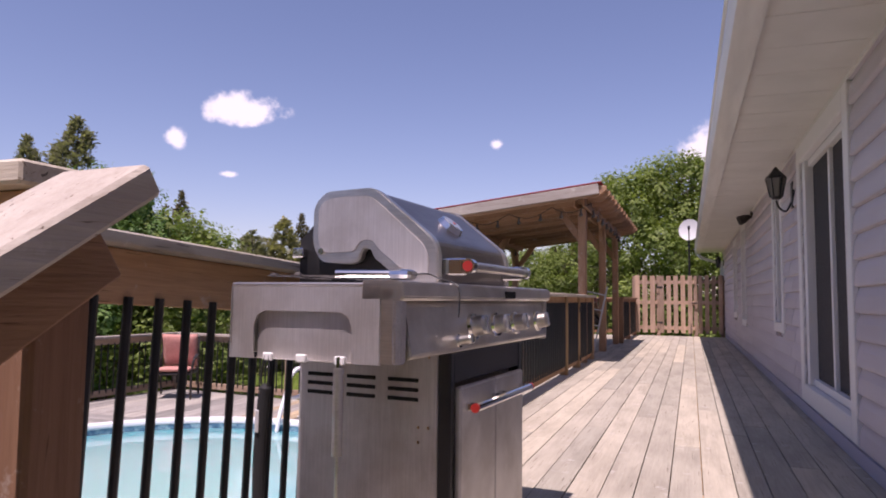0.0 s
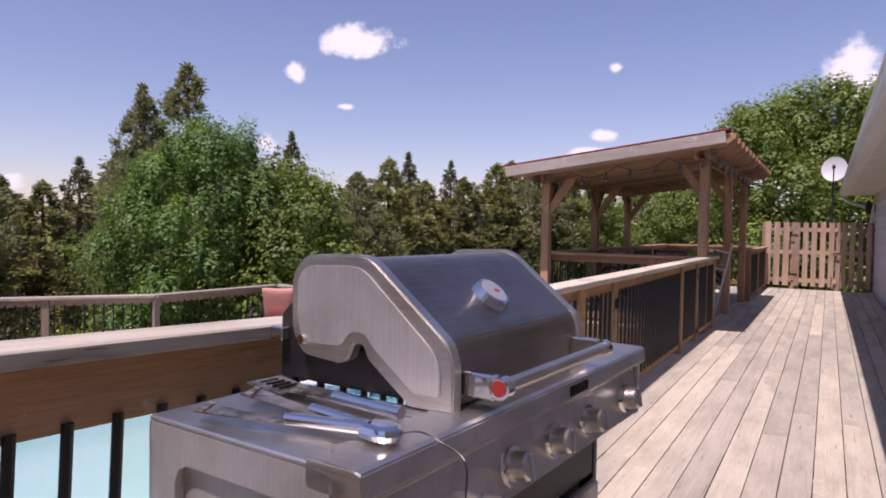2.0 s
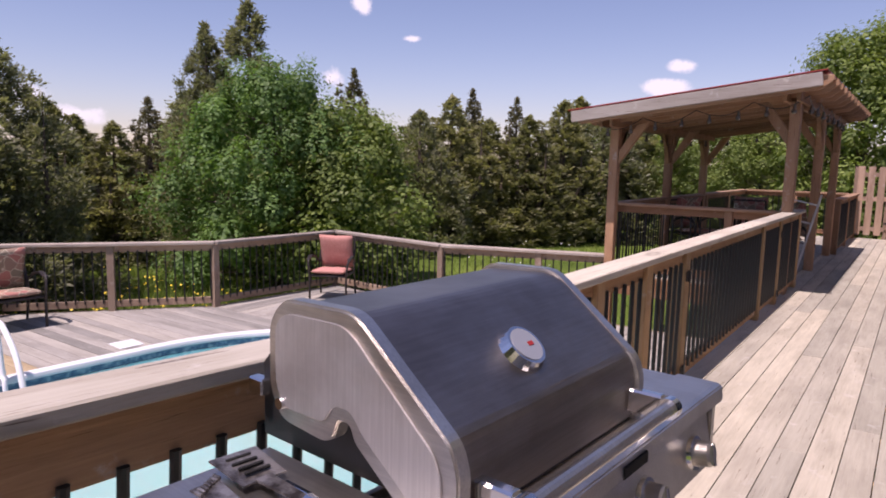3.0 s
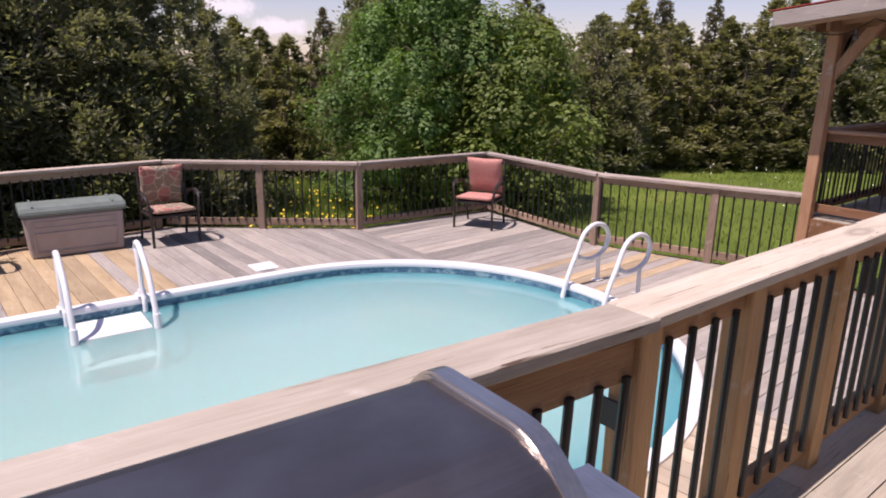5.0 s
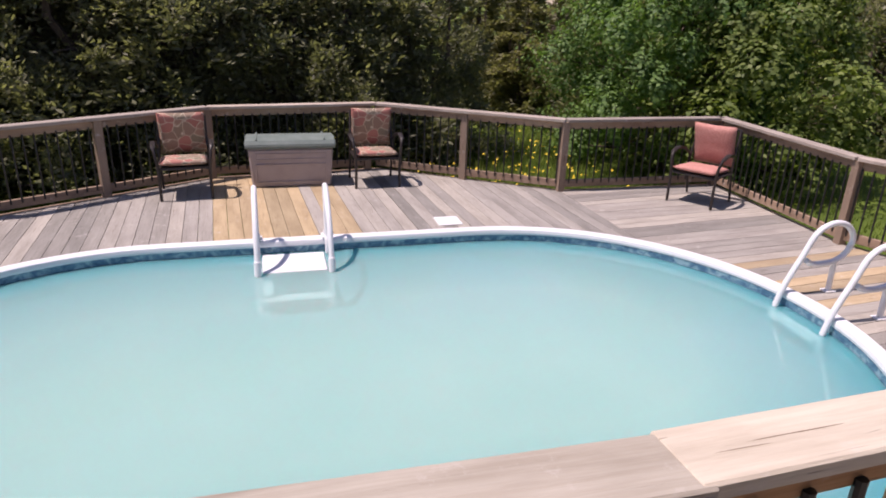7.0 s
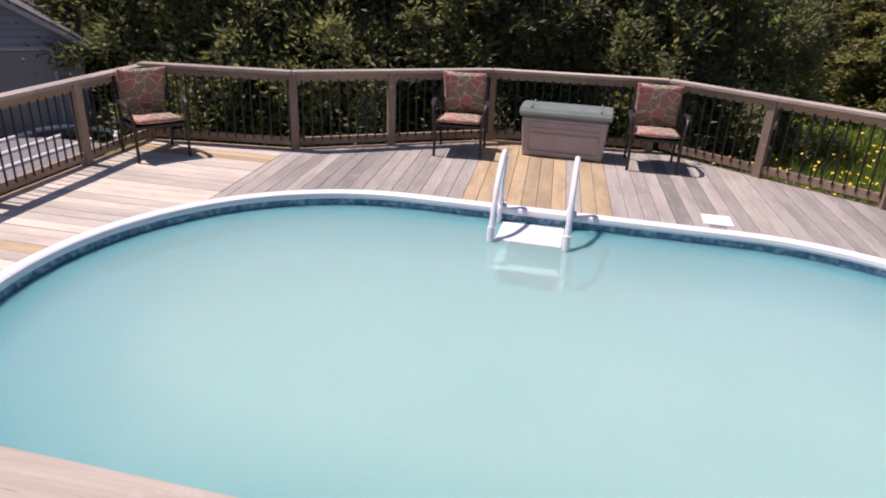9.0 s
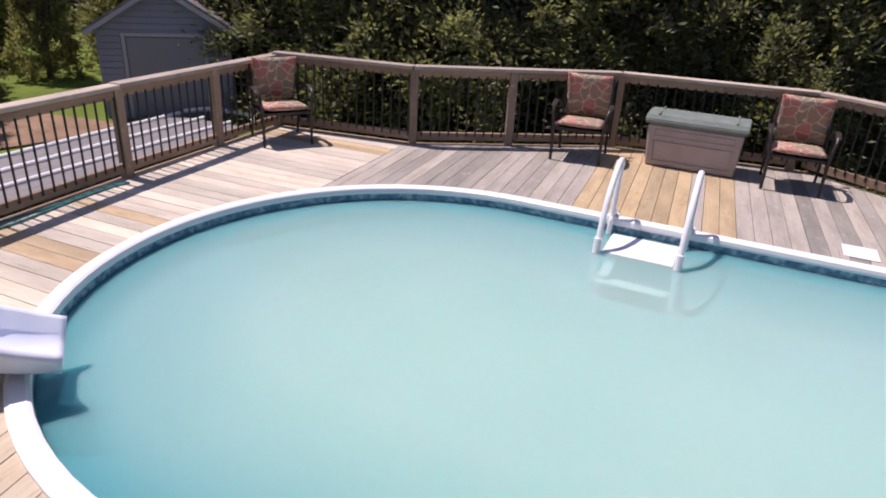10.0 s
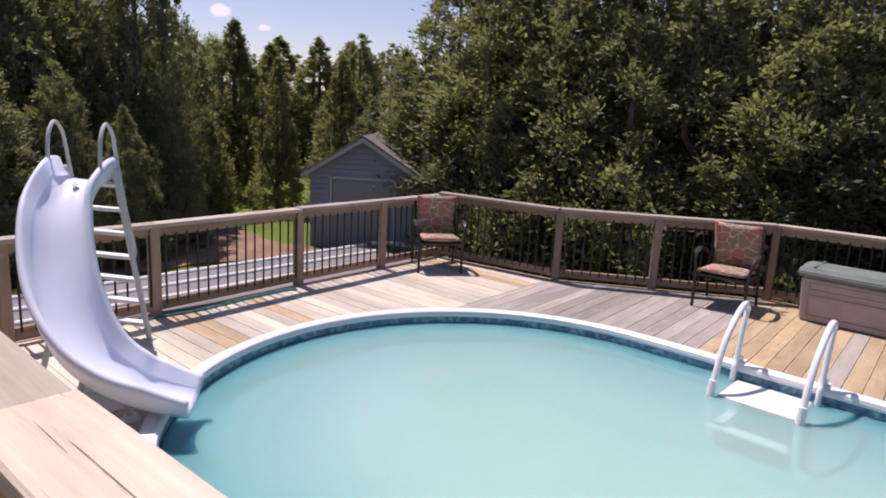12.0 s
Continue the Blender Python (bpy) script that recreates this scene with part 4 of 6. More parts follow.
# azimuth seen from the deck, distance, kind, height factor, width factor
TREES = [
    (-53, 13.6, "maple", 0.92, 1.05), (-47.5, 13.6, "lilac", 1.20, 1.1), (-58, 17, "cedar_a", 1.00, 1.1), (-54.5, 17, "cedar_a", 1.10, 1.35), (-50, 19, "ash", 0.60, 0.9),
    (-43.5, 19.5, "cedar_b", 0.68, 1.7), (-39.5, 19, "cedar_d", 0.70, 1.4), (-36.5, 20.5, "cedar_b", 0.80, 1.8), (-33, 22, "cedar_b", 0.70, 1.9), (-29.5, 22, "cedar_b", 0.72, 2.0),
    (-26.5, 23, "cedar_b", 0.82, 1.9), (-23, 24, "cedar_d", 0.80, 1.7), (-20, 25, "cedar_b", 0.78, 1.9), (-17, 25, "ash", 0.56, 1.1), (-13.5, 26, "ash", 0.62, 1.1), (-10, 25, "ash", 0.64, 1.1),
    (-7, 25, "cedar_d", 0.95, 1.4), (-3.5, 24, "ash", 1.02, 1.1), (0.5, 25, "ash", 1.12, 1.15), (4, 25, "ash", 0.95, 1.0), (-34.5, 25, "spruce", 0.92, 1.2), (-45, 24, "spruce", 1.00, 1.3),
    (-65, 18, "cedar_b", 0.59, 1.9), (-69, 18.5, "cedar_b", 0.66, 1.8), (-74, 13.5, "cedar_c", 0.80, 1.3), (-62, 21, "spruce", 0.74, 1.5), (-79, 13.0, "cedar_a", 0.97, 1.5),
    (-84, 13.0, "cedar_c", 1.01, 1.3), (-90, 12.6, "cedar_c", 1.03, 1.3), (-96, 12.4, "cedar_a", 1.06, 1.5), (-101, 12.6, "cedar_c", 1.03, 1.3), (-106, 12.4, "cedar_c", 1.10, 1.3),
    (-111, 13, "cedar_a", 1.15, 1.5), (-116, 13, "cedar_c", 1.06, 1.3), (-121, 13.6, "cedar_c", 0.92, 1.3), (-126, 14.2, "cedar_a", 0.66, 1.5),
    (-133, 27, "cedar_b", 0.84, 1.6), (-131, 29, "cedar_d", 0.90, 1.4), (-137, 28, "cedar_b", 0.90, 1.6), (-141, 27, "cedar_b", 0.82, 1.6), (-145, 26, "ash", 0.71, 1.0), (-148, 22, "cedar_b", 0.90, 1.4),
    (-151.5, 17, "cedar_a", 0.95, 1.3), (-157, 15.5, "cedar_a", 1.20, 1.4), (-163, 15, "cedar_c", 1.20, 1.3), (-169, 15, "cedar_a", 1.20, 1.4), (-175, 16, "cedar_c", 1.20, 1.3),
    (-147, 20, "cedar_d", 0.69, 1.3), (-92, 18, "cedar_d", 1.06, 1.8), (-102, 18, "cedar_d", 1.15, 1.7), (-112, 18, "cedar_d", 1.15, 1.8), (-81, 18.5, "cedar_d", 0.97, 1.7), (-121, 19, "cedar_d", 0.80, 1.7),
    (-50, 26, "cedar_b", 0.80, 2.2), (-39, 27, "cedar_b", 0.80, 2.2), (-30.5, 28, "spruce", 0.92, 1.2), (-25, 30, "cedar_b", 0.95, 2.0), (-67, 24, "cedar_b", 0.66, 2.2), (-59, 24, "cedar_b", 0.80, 2.2),
    (-18, 31, "cedar_b", 0.75, 2.2), (-11, 32, "cedar_b", 0.80, 2.2), (-135, 35, "cedar_b", 0.99, 2.2), (-141, 35, "cedar_b", 0.99, 2.2), (-44, 28, "cedar_b", 0.80, 2.2), (-34, 28, "cedar_b", 0.75, 2.2), (-21, 30, "ash", 0.70, 1.2),
]
for k, (az, d, kind, hf, wf) in enumerate(TREES):
    x, y = polar(az, d)
    tree(kind, x, y, hf, wf, (k * 77) % 360)

for k, (x, y, kind, hf, wf) in enumerate([
        (-7.1, -9.3, "cedar_c", 1.32, 0.68), (-4.9, -9.8, "cedar_a", 1.25, 1.2), (-2.6, -9.6, "cedar_c", 1.3, 1.1), (-0.2, -9.5, "cedar_a", 1.25, 1.2), (-9.3, -10.2, "cedar_b", 0.60, 0.9), (-10.9, -9.6, "cedar_b", 0.62, 0.9),
        (-8.1, -10.6, "cedar_b", 0.72, 0.9), (-12.6, -9.2, "cedar_b", 0.66, 1.1), (-6.0, -12.0, "cedar_d", 1.25, 1.4), (-11.6, -12.5, "cedar_b", 0.80, 1.3), (-14.4, -10.5, "cedar_d", 0.78, 1.2), (-7.2, -8.3, "cedar_c", 0.52, 1.0), (-6.1, -8.5, "cedar_a", 0.62, 1.2), (-4.9, -8.2, "cedar_c", 0.75, 1.0), (-3.4, -8.2, "cedar_a", 0.80, 1.2), (-8.6, -8.9, "cedar_b", 0.42, 1.1), (-7.0, -7.3, "cedar_c", 0.40, 0.9), (-6.0, -6.9, "cedar_a", 0.42, 1.2), (-5.0, -6.9, "cedar_c", 0.52, 0.9), (-3.9, -6.8, "cedar_a", 0.60, 1.2), (-2.8, -6.9, "cedar_c", 0.66, 1.0), (-1.8, -8.2, "cedar_c", 0.9, 1.0)]):
    tree(kind, x, y, hf, wf, (k * 101) % 360)

# ---- grill ----
def brushed(name, base, rough, scale=(1, 1, 60), metal=1.0):
    def col(n, l):
        v = noise_of(n, l, 4, scale, 6, 0.6, shift=False)
        s = noise_of(n, l, 5, (1, 1, 1), 5, 0.6, shift=False)
        c = ramp(n, l, v, [(0.3, tint(base, 0.88)), (0.7, tint(base, 1.08))])
        return mixed(n, l, c, ramp(n, l, s, [(0.4, (0.82, 0.80, 0.78)), (0.6, (1.02, 1.02, 1.02))]), 1.0, "MULTIPLY")
    return material(name, col, rough, metal, bump=(5, 0.08, scale))


STEEL = brushed("brushed_stainless_steel", (0.70, 0.665, 0.62), 0.34, (2, 60, 60))
STEEL_SIDE = brushed("satin_steel_panel", (0.58, 0.555, 0.545), 0.45, (60, 2, 2), 0.75)
LIDSTEEL = brushed("polished_grey_lid_steel", (0.30, 0.265, 0.245), 0.36, (2, 2, 50))
CHROME = material("polished_chrome", (0.75, 0.74, 0.73), 0.09, 1.0)
BLACKENAMEL = material("black_enamelled_steel", lambda n, l: ramp(n, l, noise_of(n, l, 6, (1, 1, 1), 5), [(0.3, (0.010, 0.010, 0.011)), (0.7, (0.028, 0.026, 0.026))]), 0.35)
RED = material("red_enamel", (0.30, 0.025, 0.02), 0.3)
RUBBER = material("black_rubber", (0.02, 0.02, 0.021), 0.7)
TUBE = material("grey_painted_tube", (0.50, 0.50, 0.50), 0.35)
SLOT = material("dark_slot", (0.008, 0.008, 0.008), 0.8)
GREASE = material("charred_tool_steel", lambda n, l: ramp(n, l, noise_of(n, l, 14, (1, 1, 1), 6, 0.7), [(0.38, (0.05, 0.04, 0.035)), (0.6, (0.36, 0.34, 0.33))]), 0.4, 0.8)


def rounded(pts, r, n=4):
    """Corners of an outline rounded by r (one value or one for each corner)."""
    out = []
    m = len(pts)
    for i in range(m):
        p, a, b = Vector(pts[i]), Vector(pts[i - 1]), Vector(pts[(i + 1) % m])
        k = r[i] if isinstance(r, (list, tuple)) else r
        k = min(k, (a - p).length * 0.49, (b - p).length * 0.49)
        if k < 1e-4:
            out.append(tuple(p))
            continue
        s, e = p + (a - p).normalized() * k, p + (b - p).normalized() * k
        for j in range(n + 1):
            t = j / n
            out.append(tuple(s * (1 - t) ** 2 + p * 2 * t * (1 - t) + e * t * t))
    return out


def make_grill():
    g = thing("grill", pose(-0.575, 1.215, -0.038, 0, 0, -4.0), "stainless steel gas grill with closed lid beside the cedar railing", "grill")
    L = 1.24
    Y0, Y1 = 0.31, 0.92
    # cabinet
    part("cabinet_side", boxed((-0.50, Y0, 0.09), (-0.045, Y0 + 0.02, 0.73), 0.004), STEEL_SIDE, g, "satin steel side panel")
    part("cabinet_side", boxed((-0.50, Y1 - 0.02, 0.09), (-0.045, Y1, 0.73), 0.004), STEEL_SIDE, g)
    part("cabinet_back", boxed((-0.50, Y0 + 0.021, 0.09), (-0.485, Y1 - 0.021, 0.73), 0.002), STEEL_SIDE, g)
    part("cabinet_floor", boxed((-0.484, Y0 + 0.021, 0.09), (-0.045, Y1 - 0.021, 0.11), 0.002), BLACKENAMEL, g)
    bm = bmesh.new()
    box(bm, (-0.044, Y0 + 0.0, 0.09), (-0.006, Y0 + 0.028, 0.735), 0.004), box(bm, (-0.044, Y1 - 0.028, 0.09), (-0.006, Y1, 0.735), 0.004), box(bm, (-0.044, Y0 + 0.028, 0.65), (-0.008, Y1 - 0.028, 0.735), 0.003)
    part("front_frame", bm, BLACKENAMEL, g, "black front frame")
    mid = (Y0 + Y1) / 2
    for a, b in ((Y0 + 0.032, mid - 0.002), (mid + 0.002, Y1 - 0.032)):
        d = part("door", boxed((-0.010, a, 0.12), (0.012, b, 0.64), 0.006), STEEL_SIDE, g, "satin steel cabinet door")
    hb = bmesh.new()
    tube(hb, [(0.045, Y0 + 0.06, 0.585), (0.045, Y1 - 0.06, 0.585)], 0.012, 12)
    part("door_handle", hb, CHROME, g, "chrome bar handle across the doors")
    for y in (Y0 + 0.07, mid - 0.03, mid + 0.03, Y1 - 0.07):
        part("handle_end", boxed((0.012, y - 0.012, 0.573), (0.049, y + 0.012, 0.597), 0.004), CHROME, g)
    for y in (Y0 + 0.052, Y1 - 0.052):
        bm = bmesh.new()
        tube(bm, [(0.045, y - 0.004, 0.585), (0.045, y + 0.004, 0.585)], 0.0128, 14)
        part("red_cap", bm, RED, g, "red end cap")
    # vents and hooks on the side
    for i in range(3):
        for j in range(3):
            x, z = -0.42 + i * 0.135, 0.655 - j * 0.026
            part("vent_slot", boxed((x - 0.048, Y0 - 0.0022, z - 0.0055), (x + 0.048, Y0 + 0.001, z + 0.0055), 0.002), SLOT, g)
    for x, z in ((-0.10, 0.53), (-0.07, 0.53), (-0.10, 0.49), (-0.07, 0.72)):
        bm = bmesh.new()
        tube(bm, [(x, Y0 - 0.003, z), (x, Y0 + 0.002, z)], 0.004, 8)
        part("screw", bm, CHROME, g)
    for x in (-0.46, -0.08):
        for y in (Y0 + 0.04, Y1 - 0.04):
            bm = bmesh.new()
            tube(bm, [(x - 0.014, y, 0.066), (x + 0.014, y, 0.066)], 0.027, 16)
            part("caster", bm, RUBBER, g, "black caster wheel")
            part("caster_fork", boxed((x - 0.02, y - 0.012, 0.06), (x + 0.02, y + 0.012, 0.09), 0.003), CHROME, g)
    # side shelves: end faces with a recessed towel panel
    def shelf(a, b, end):
        bm = bmesh.new()
        box(bm, (-0.49, a, 0.905), (-0.0, b, 0.915), 0.003)
        box(bm, (-0.49, a, 0.73), (-0.482, b, 0.905), 0.002)
        part("shelf_top", bm, STEEL, g, "brushed steel side shelf")
        y = a if end < 0 else b
        bm = bmesh.new()
        outer = [(-0.49, 0.725), (-0.05, 0.725), (-0.05, 0.905), (-0.49, 0.905)]
        inner = rounded([(-0.415, 0.726), (-0.125, 0.726), (-0.125, 0.845), (-0.415, 0.845)], [0.0, 0.0, 0.035, 0.035])
        s = 0.006 * end
        yy = (min(y, y - s), max(y, y - s))
        prism(bm, [(-0.49, 0.725), (-0.49, 0.905), (-0.05, 0.905), (-0.05, 0.725), (-0.125, 0.725)] + [(-0.125, 0.81), (-0.136, 0.834), (-0.16, 0.845), (-0.38, 0.845), (-0.404, 0.834), (-0.415, 0.81), (-0.415, 0.725)], "y", *yy)
        part("end_panel", bm, STEEL_SIDE, g, "satin steel end panel")
        bm = bmesh.new()
        prism(bm, [(x, z) for x, z in inner], "y", y - end * 0.024, y - end * 0.018)
        part("recess", bm, STEEL_SIDE, g)
        bm = bmesh.new()
        for p, q in zip(inner, inner[1:]):
            f = [(p[0], y, p[1]), (q[0], y, q[1]), (q[0], y - end * 0.022, q[1]), (p[0], y - end * 0.022, p[1])]
            poly(bm, f)
        part("recess_lip", bm, STEEL, g)
        bm = bmesh.new()
        prism(bm, [(-0.05, y - end * 0.0), (-0.012, y - end * 0.0), (0.0, y - end * 0.012), (0.0, y - end * 0.04), (-0.05, y - end * 0.04)], "z", 0.728, 0.9045, 0.004)
        part("corner_post", bm, STEEL, g)
    shelf(0.0, Y0 + 0.02, -1)
    shelf(Y1 - 0.02, L, 1)
    # control panel
    bm = bmesh.new()
    prism(bm, [(-0.06, 0.735), (0.0, 0.735), (0.010, 0.745), (-0.010, 0.862), (-0.02, 0.872), (-0.06, 0.872)], "y", 0.045, L - 0.045, 0.003)
    part("control_panel", bm, STEEL, g, "brushed steel control panel")
    bm = bmesh.new()
    prism(bm, [(-0.10, 0.874), (0.004, 0.874), (0.012, 0.882), (0.008, 0.917), (-0.005, 0.921), (-0.10, 0.921)], "y", 0.0, L, 0.003)
    part("front_rail", bm, STEEL, g, "steel front ledge")
    part("badge", boxed((0.006, 0.70, 0.882), (0.014, 0.80, 0.905), 0.002), SLOT, g, "small black name plate")
    for y, r in ((0.445, 0.028), (0.635, 0.028), (0.825, 0.028), (1.085, 0.028), (0.335, 0.014)):
        z = 0.80 if r > 0.02 else 0.765
        m = pose(-0.002, y, z, 0, 80, 0)
        bm = bmesh.new()
        tube(bm, [(0, 0, 0), (0, 0, 0.012)], [r * 1.42, r * 1.32], 28)
        bmesh.ops.transform(bm, matrix=m, verts=bm.verts)
        part("knob_bezel", bm, CHROME, g, "chrome knob ring", smooth=False)
        bm = bmesh.new()
        tube(bm, [(0, 0, 0.010), (0, 0, 0.024), (0, 0, 0.042), (0, 0, 0.047)], [r * 1.05, r, r * 0.96, r * 0.8], 28)
        bmesh.ops.transform(bm, matrix=m, verts=bm.verts)
        part("knob", bm, STEEL, g, "steel burner knob")
        bm = bmesh.new()
        box(bm, (-r * 0.9, -0.005, 0.045), (r * 0.9, 0.005, 0.052), 0.002)
        bmesh.ops.transform(bm, matrix=m, verts=bm.verts)
        part("knob_grip", bm, CHROME, g)
    # firebox
    bm = bmesh.new()
    prism(bm, [(-0.545, 0.915), (-0.545, 1.055), (-0.47, 1.125), (-0.30, 1.12), (-0.10, 0.99), (-0.06, 0.915)], "y", Y0 + 0.045, Y1 - 0.045, 0.004)
    part("firebox", bm, BLACKENAMEL, g, "black enamelled firebox")
    part("hinge_bracket", boxed((-0.555, Y0 + 0.02, 1.00), (-0.515, Y0 + 0.044, 1.03), 0.003), CHROME, g)
    bm = bmesh.new()
    for x, z in ((-0.27, 0.96), (-0.235, 0.955)):
        tube(bm, [(x, Y0 + 0.0435, z), (x, Y0 + 0.05, z)], 0.004, 8)
    part("hole", bm, SLOT, g)
    for k in range(4):
        x = -0.43 + k * 0.10
        part("shelf_slot", boxed((x - 0.035, Y0 - 0.045, 0.9148), (x + 0.035, Y0 - 0.037, 0.9165), 0.001), CHROME, g)
    # lid shell and end plates
    shell = [(-0.462, 1.03), (-0.462, 1.155), (-0.43, 1.192), (-0.268, 1.201), (-0.235, 1.19), (-0.068, 1.045), (-0.058, 1.01), (-0.058, 0.93)]
    shell = [(x, z - 0.009 if z > 1.1 else z) for x, z in shell]
    shell = rounded(shell, [0, 0.02, 0.02, 0.03, 0.02, 0.02, 0.02, 0], 3)
    inner = [(x + (0.008 if x < -0.3 else -0.007), z - 0.006) for x, z in shell]
    bm = bmesh.new()
    prism(bm, shell + inner[::-1], "y", Y0 + 0.022, Y1 - 0.022)
    part("lid", bm, LIDSTEEL, g, "smooth grey steel lid")
    plate = [(-0.468, 1.03), (-0.468, 1.165), (-0.425, 1.204), (-0.256, 1.209), (-0.062, 1.045), (-0.050, 1.005), (-0.050, 0.918), (-0.150, 0.918), (-0.255, 0.995), (-0.266, 1.022), (-0.290, 1.022), (-0.302, 0.988), (-0.33, 0.976), (-0.435, 0.984)]
    plate = [(x, z - 0.009 if z > 1.1 else z) for x, z in plate]
    plate = rounded(plate, [0.03, 0.03, 0.02, 0.03, 0.02, 0.01, 0.005, 0.01, 0.01, 0.012, 0.012, 0.012, 0.01, 0.02], 4)
    for y, s in ((Y0 + 0.004, -1), (Y1 - 0.004, 1)):
        bm = bmesh.new()
        prism(bm, plate, "y", min(y, y - s * 0.03), max(y, y - s * 0.03), 0.004)
        part("lid_end", bm, STEEL, g, "brushed steel lid end plate")
        bm = bmesh.new()
        outline = rounded([(-0.446, 1.045), (-0.446, 1.150), (-0.415, 1.174), (-0.268, 1.178), (-0.090, 1.028), (-0.078, 0.995), (-0.078, 0.945), (-0.138, 0.945), (-0.238, 1.018), (-0.256, 1.045), (-0.300, 1.045), (-0.318, 1.012), (-0.425, 1.010)], [0.02, 0.02, 0.02, 0.03, 0.02, 0.01, 0.01, 0.01, 0.015, 0.02, 0.02, 0.015, 0.02], 3)
        prism(bm, outline, "y", min(y, y + s * 0.0035), max(y, y + s * 0.0035), 0.0015)
        part("embossed_panel", bm, STEEL_SIDE, g)
        bm = bmesh.new()
        tube(bm, [(-0.432, y, 1.015), (-0.432, y + s * 0.008, 1.015)], 0.010, 14)
        part("pivot_screw", bm, CHROME, g)
    # lid handle
    for y in (Y0 + 0.055, Y1 - 0.055):
        part("handle_bracket", boxed((-0.058, y - 0.012, 0.945), (0.012, y + 0.012, 0.992), 0.004), CHROME, g)
        bm = bmesh.new()
        tube(bm, [(0.022, y - 0.012, 0.970), (0.022, y + 0.012, 0.970)], 0.021, 18)
        part("handle_end", bm, CHROME, g)
    bm = bmesh.new()
    tube(bm, [(0.022, Y0 + 0.065, 0.970), (0.022, Y1 - 0.065, 0.970)], 0.014, 14)
    part("lid_handle", bm, STEEL, g, "steel bar handle")
    bm = bmesh.new()
    tube(bm, [(0.022, Y0 + 0.0415, 0.970), (0.022, Y0 + 0.0435, 0.970)], 0.0150, 18)
    part("red_cap", bm, RED, g, "red end cap")
    # thermometer on the lid's slope
    n = Vector((0.65, 0, 0.76)).normalized()
    c = Vector((-0.143, (Y0 + Y1) / 2 - 0.02, 1.104))
    m = Matrix.Translation(c) @ n.to_track_quat("Z", "Y").to_matrix().to_4x4()
    for r0, r1, h0, h1, mat, nm in ((0.047, 0.039, 0.0, 0.020, CHROME, "gauge_ring"), (0.033, 0.033, 0.0195, 0.0215, material("grey_dial", (0.50, 0.50, 0.50), 0.08, 0.6), "gauge_dial")):
        bm = bmesh.new()
        tube(bm, [(0, 0, h0), (0, 0, h1)], [r0, r1], 28)
        bmesh.ops.transform(bm, matrix=m, verts=bm.verts)
        part(nm, bm, mat, g)
    bm = box(bmesh.new(), (0.002, -0.005, 0.0217), (0.016, 0.003, 0.0228))
    bmesh.ops.transform(bm, matrix=m, verts=bm.verts)
    part("gauge_mark", bm, RED, g, "red dial mark")
    # hooks
    for x in (-0.36, -0.26, -0.15):
        part("hook", boxed((x - 0.014, -0.014, 0.722), (x + 0.014, -0.0015, 0.742), 0.003), WHITEPAINT, g, "white plastic tool hook")
    return g


make_grill()
GM = pose(-0.575, 1.215, -0.038, 0, 0, -4.0)

# tools on the shelf and hanging from it
def strap(bm, pts, w, t, flat="z"):
    """A flat bar along points: wide across, thin along flat."""
    pts = [Vector(p) for p in pts]
    up = Vector((0, 0, 1))
    rows = []
    for i, p in enumerate(pts):
        d = (pts[min(i + 1, len(pts) - 1)] - pts[max(i - 1, 0)]).normalized()
        side = d.cross(up).normalized()
        ww = w[i] if isinstance(w, (list, tuple)) else w
        rows.append([bm.verts.new(p + side * ww / 2 * a + up * t / 2 * b) for a, b in ((-1, -1), (1, -1), (1, 1), (-1, 1))])
    for u, v in zip(rows, rows[1:]):
        for k in range(4):
            bm.faces.new((u[k], u[(k + 1) % 4], v[(k + 1) % 4], v[k]))
    bm.faces.new(rows[0][::-1]), bm.faces.new(rows[-1])
    return bm


tongs = thing("tongs", GM @ pose(-0.06, 0.12, 0.921, 0, 0, 4), "steel barbecue tongs with charred tips on the grill shelf", "tongs")
for s in (0, 1):
    a = (-0.34, -0.055 + 0.11 * s, 0.012 + 0.006 * s)
    bm = strap(bmesh.new(), [(-0.01, 0.0, 0.014), (-0.10, a[1] * 0.3, 0.014), (-0.22, a[1] * 0.8, 0.012), a], [0.018, 0.022, 0.028, 0.046], 0.003)
    part("arm", bm, GREASE, tongs, "charred steel arm")
    for k in range(7):
        p = Vector((-0.315 - 0.004 * k, a[1] - 0.024 + 0.008 * k, 0.014 + 0.006 * s))
        part("tooth", boxed(p - Vector((0.012, 0.0025, 0.002)), p + Vector((0.004, 0.0025, 0.004)), 0.001), GREASE, tongs)
    bm = tube(bmesh.new(), [(-0.165, a[1] * 0.58, 0.017), (-0.02, a[1] * 0.08, 0.017)], 0.011, 12)
    part("grip", bm, CHROME, tongs, "polished steel grip")
bm = tube(bmesh.new(), curve_points([(-0.02, -0.012, 0.016), (0.015, -0.016, 0.016), (0.03, 0.0, 0.016), (0.015, 0.016, 0.016), (-0.02, 0.012, 0.016)], 4), 0.013, 8)
part("hinge_end", bm, CHROME, tongs)
bm = tube(bmesh.new(), curve_points([(0.03, 0.0, 0.016), (0.06, 0.02, 0.02), (0.09, 0.03, 0.008), (0.142, 0.02, -0.01), (0.15, 0.01, -0.06), (0.145, 0.02, -0.085)], 5), 0.0018, 5)
part("hanging_cord", bm, BLACK, tongs, "thin black hanging cord")
spat = thing("spatula", GM @ pose(-0.09, 0.215, 0.921, 0, 0, -4), "slotted steel spatula with charred blade beside the tongs", "spatula")
bm = strap(bmesh.new(), [(-0.38, 0, 0.016), (-0.28, 0, 0.008)], [0.085, 0.075], 0.0025)
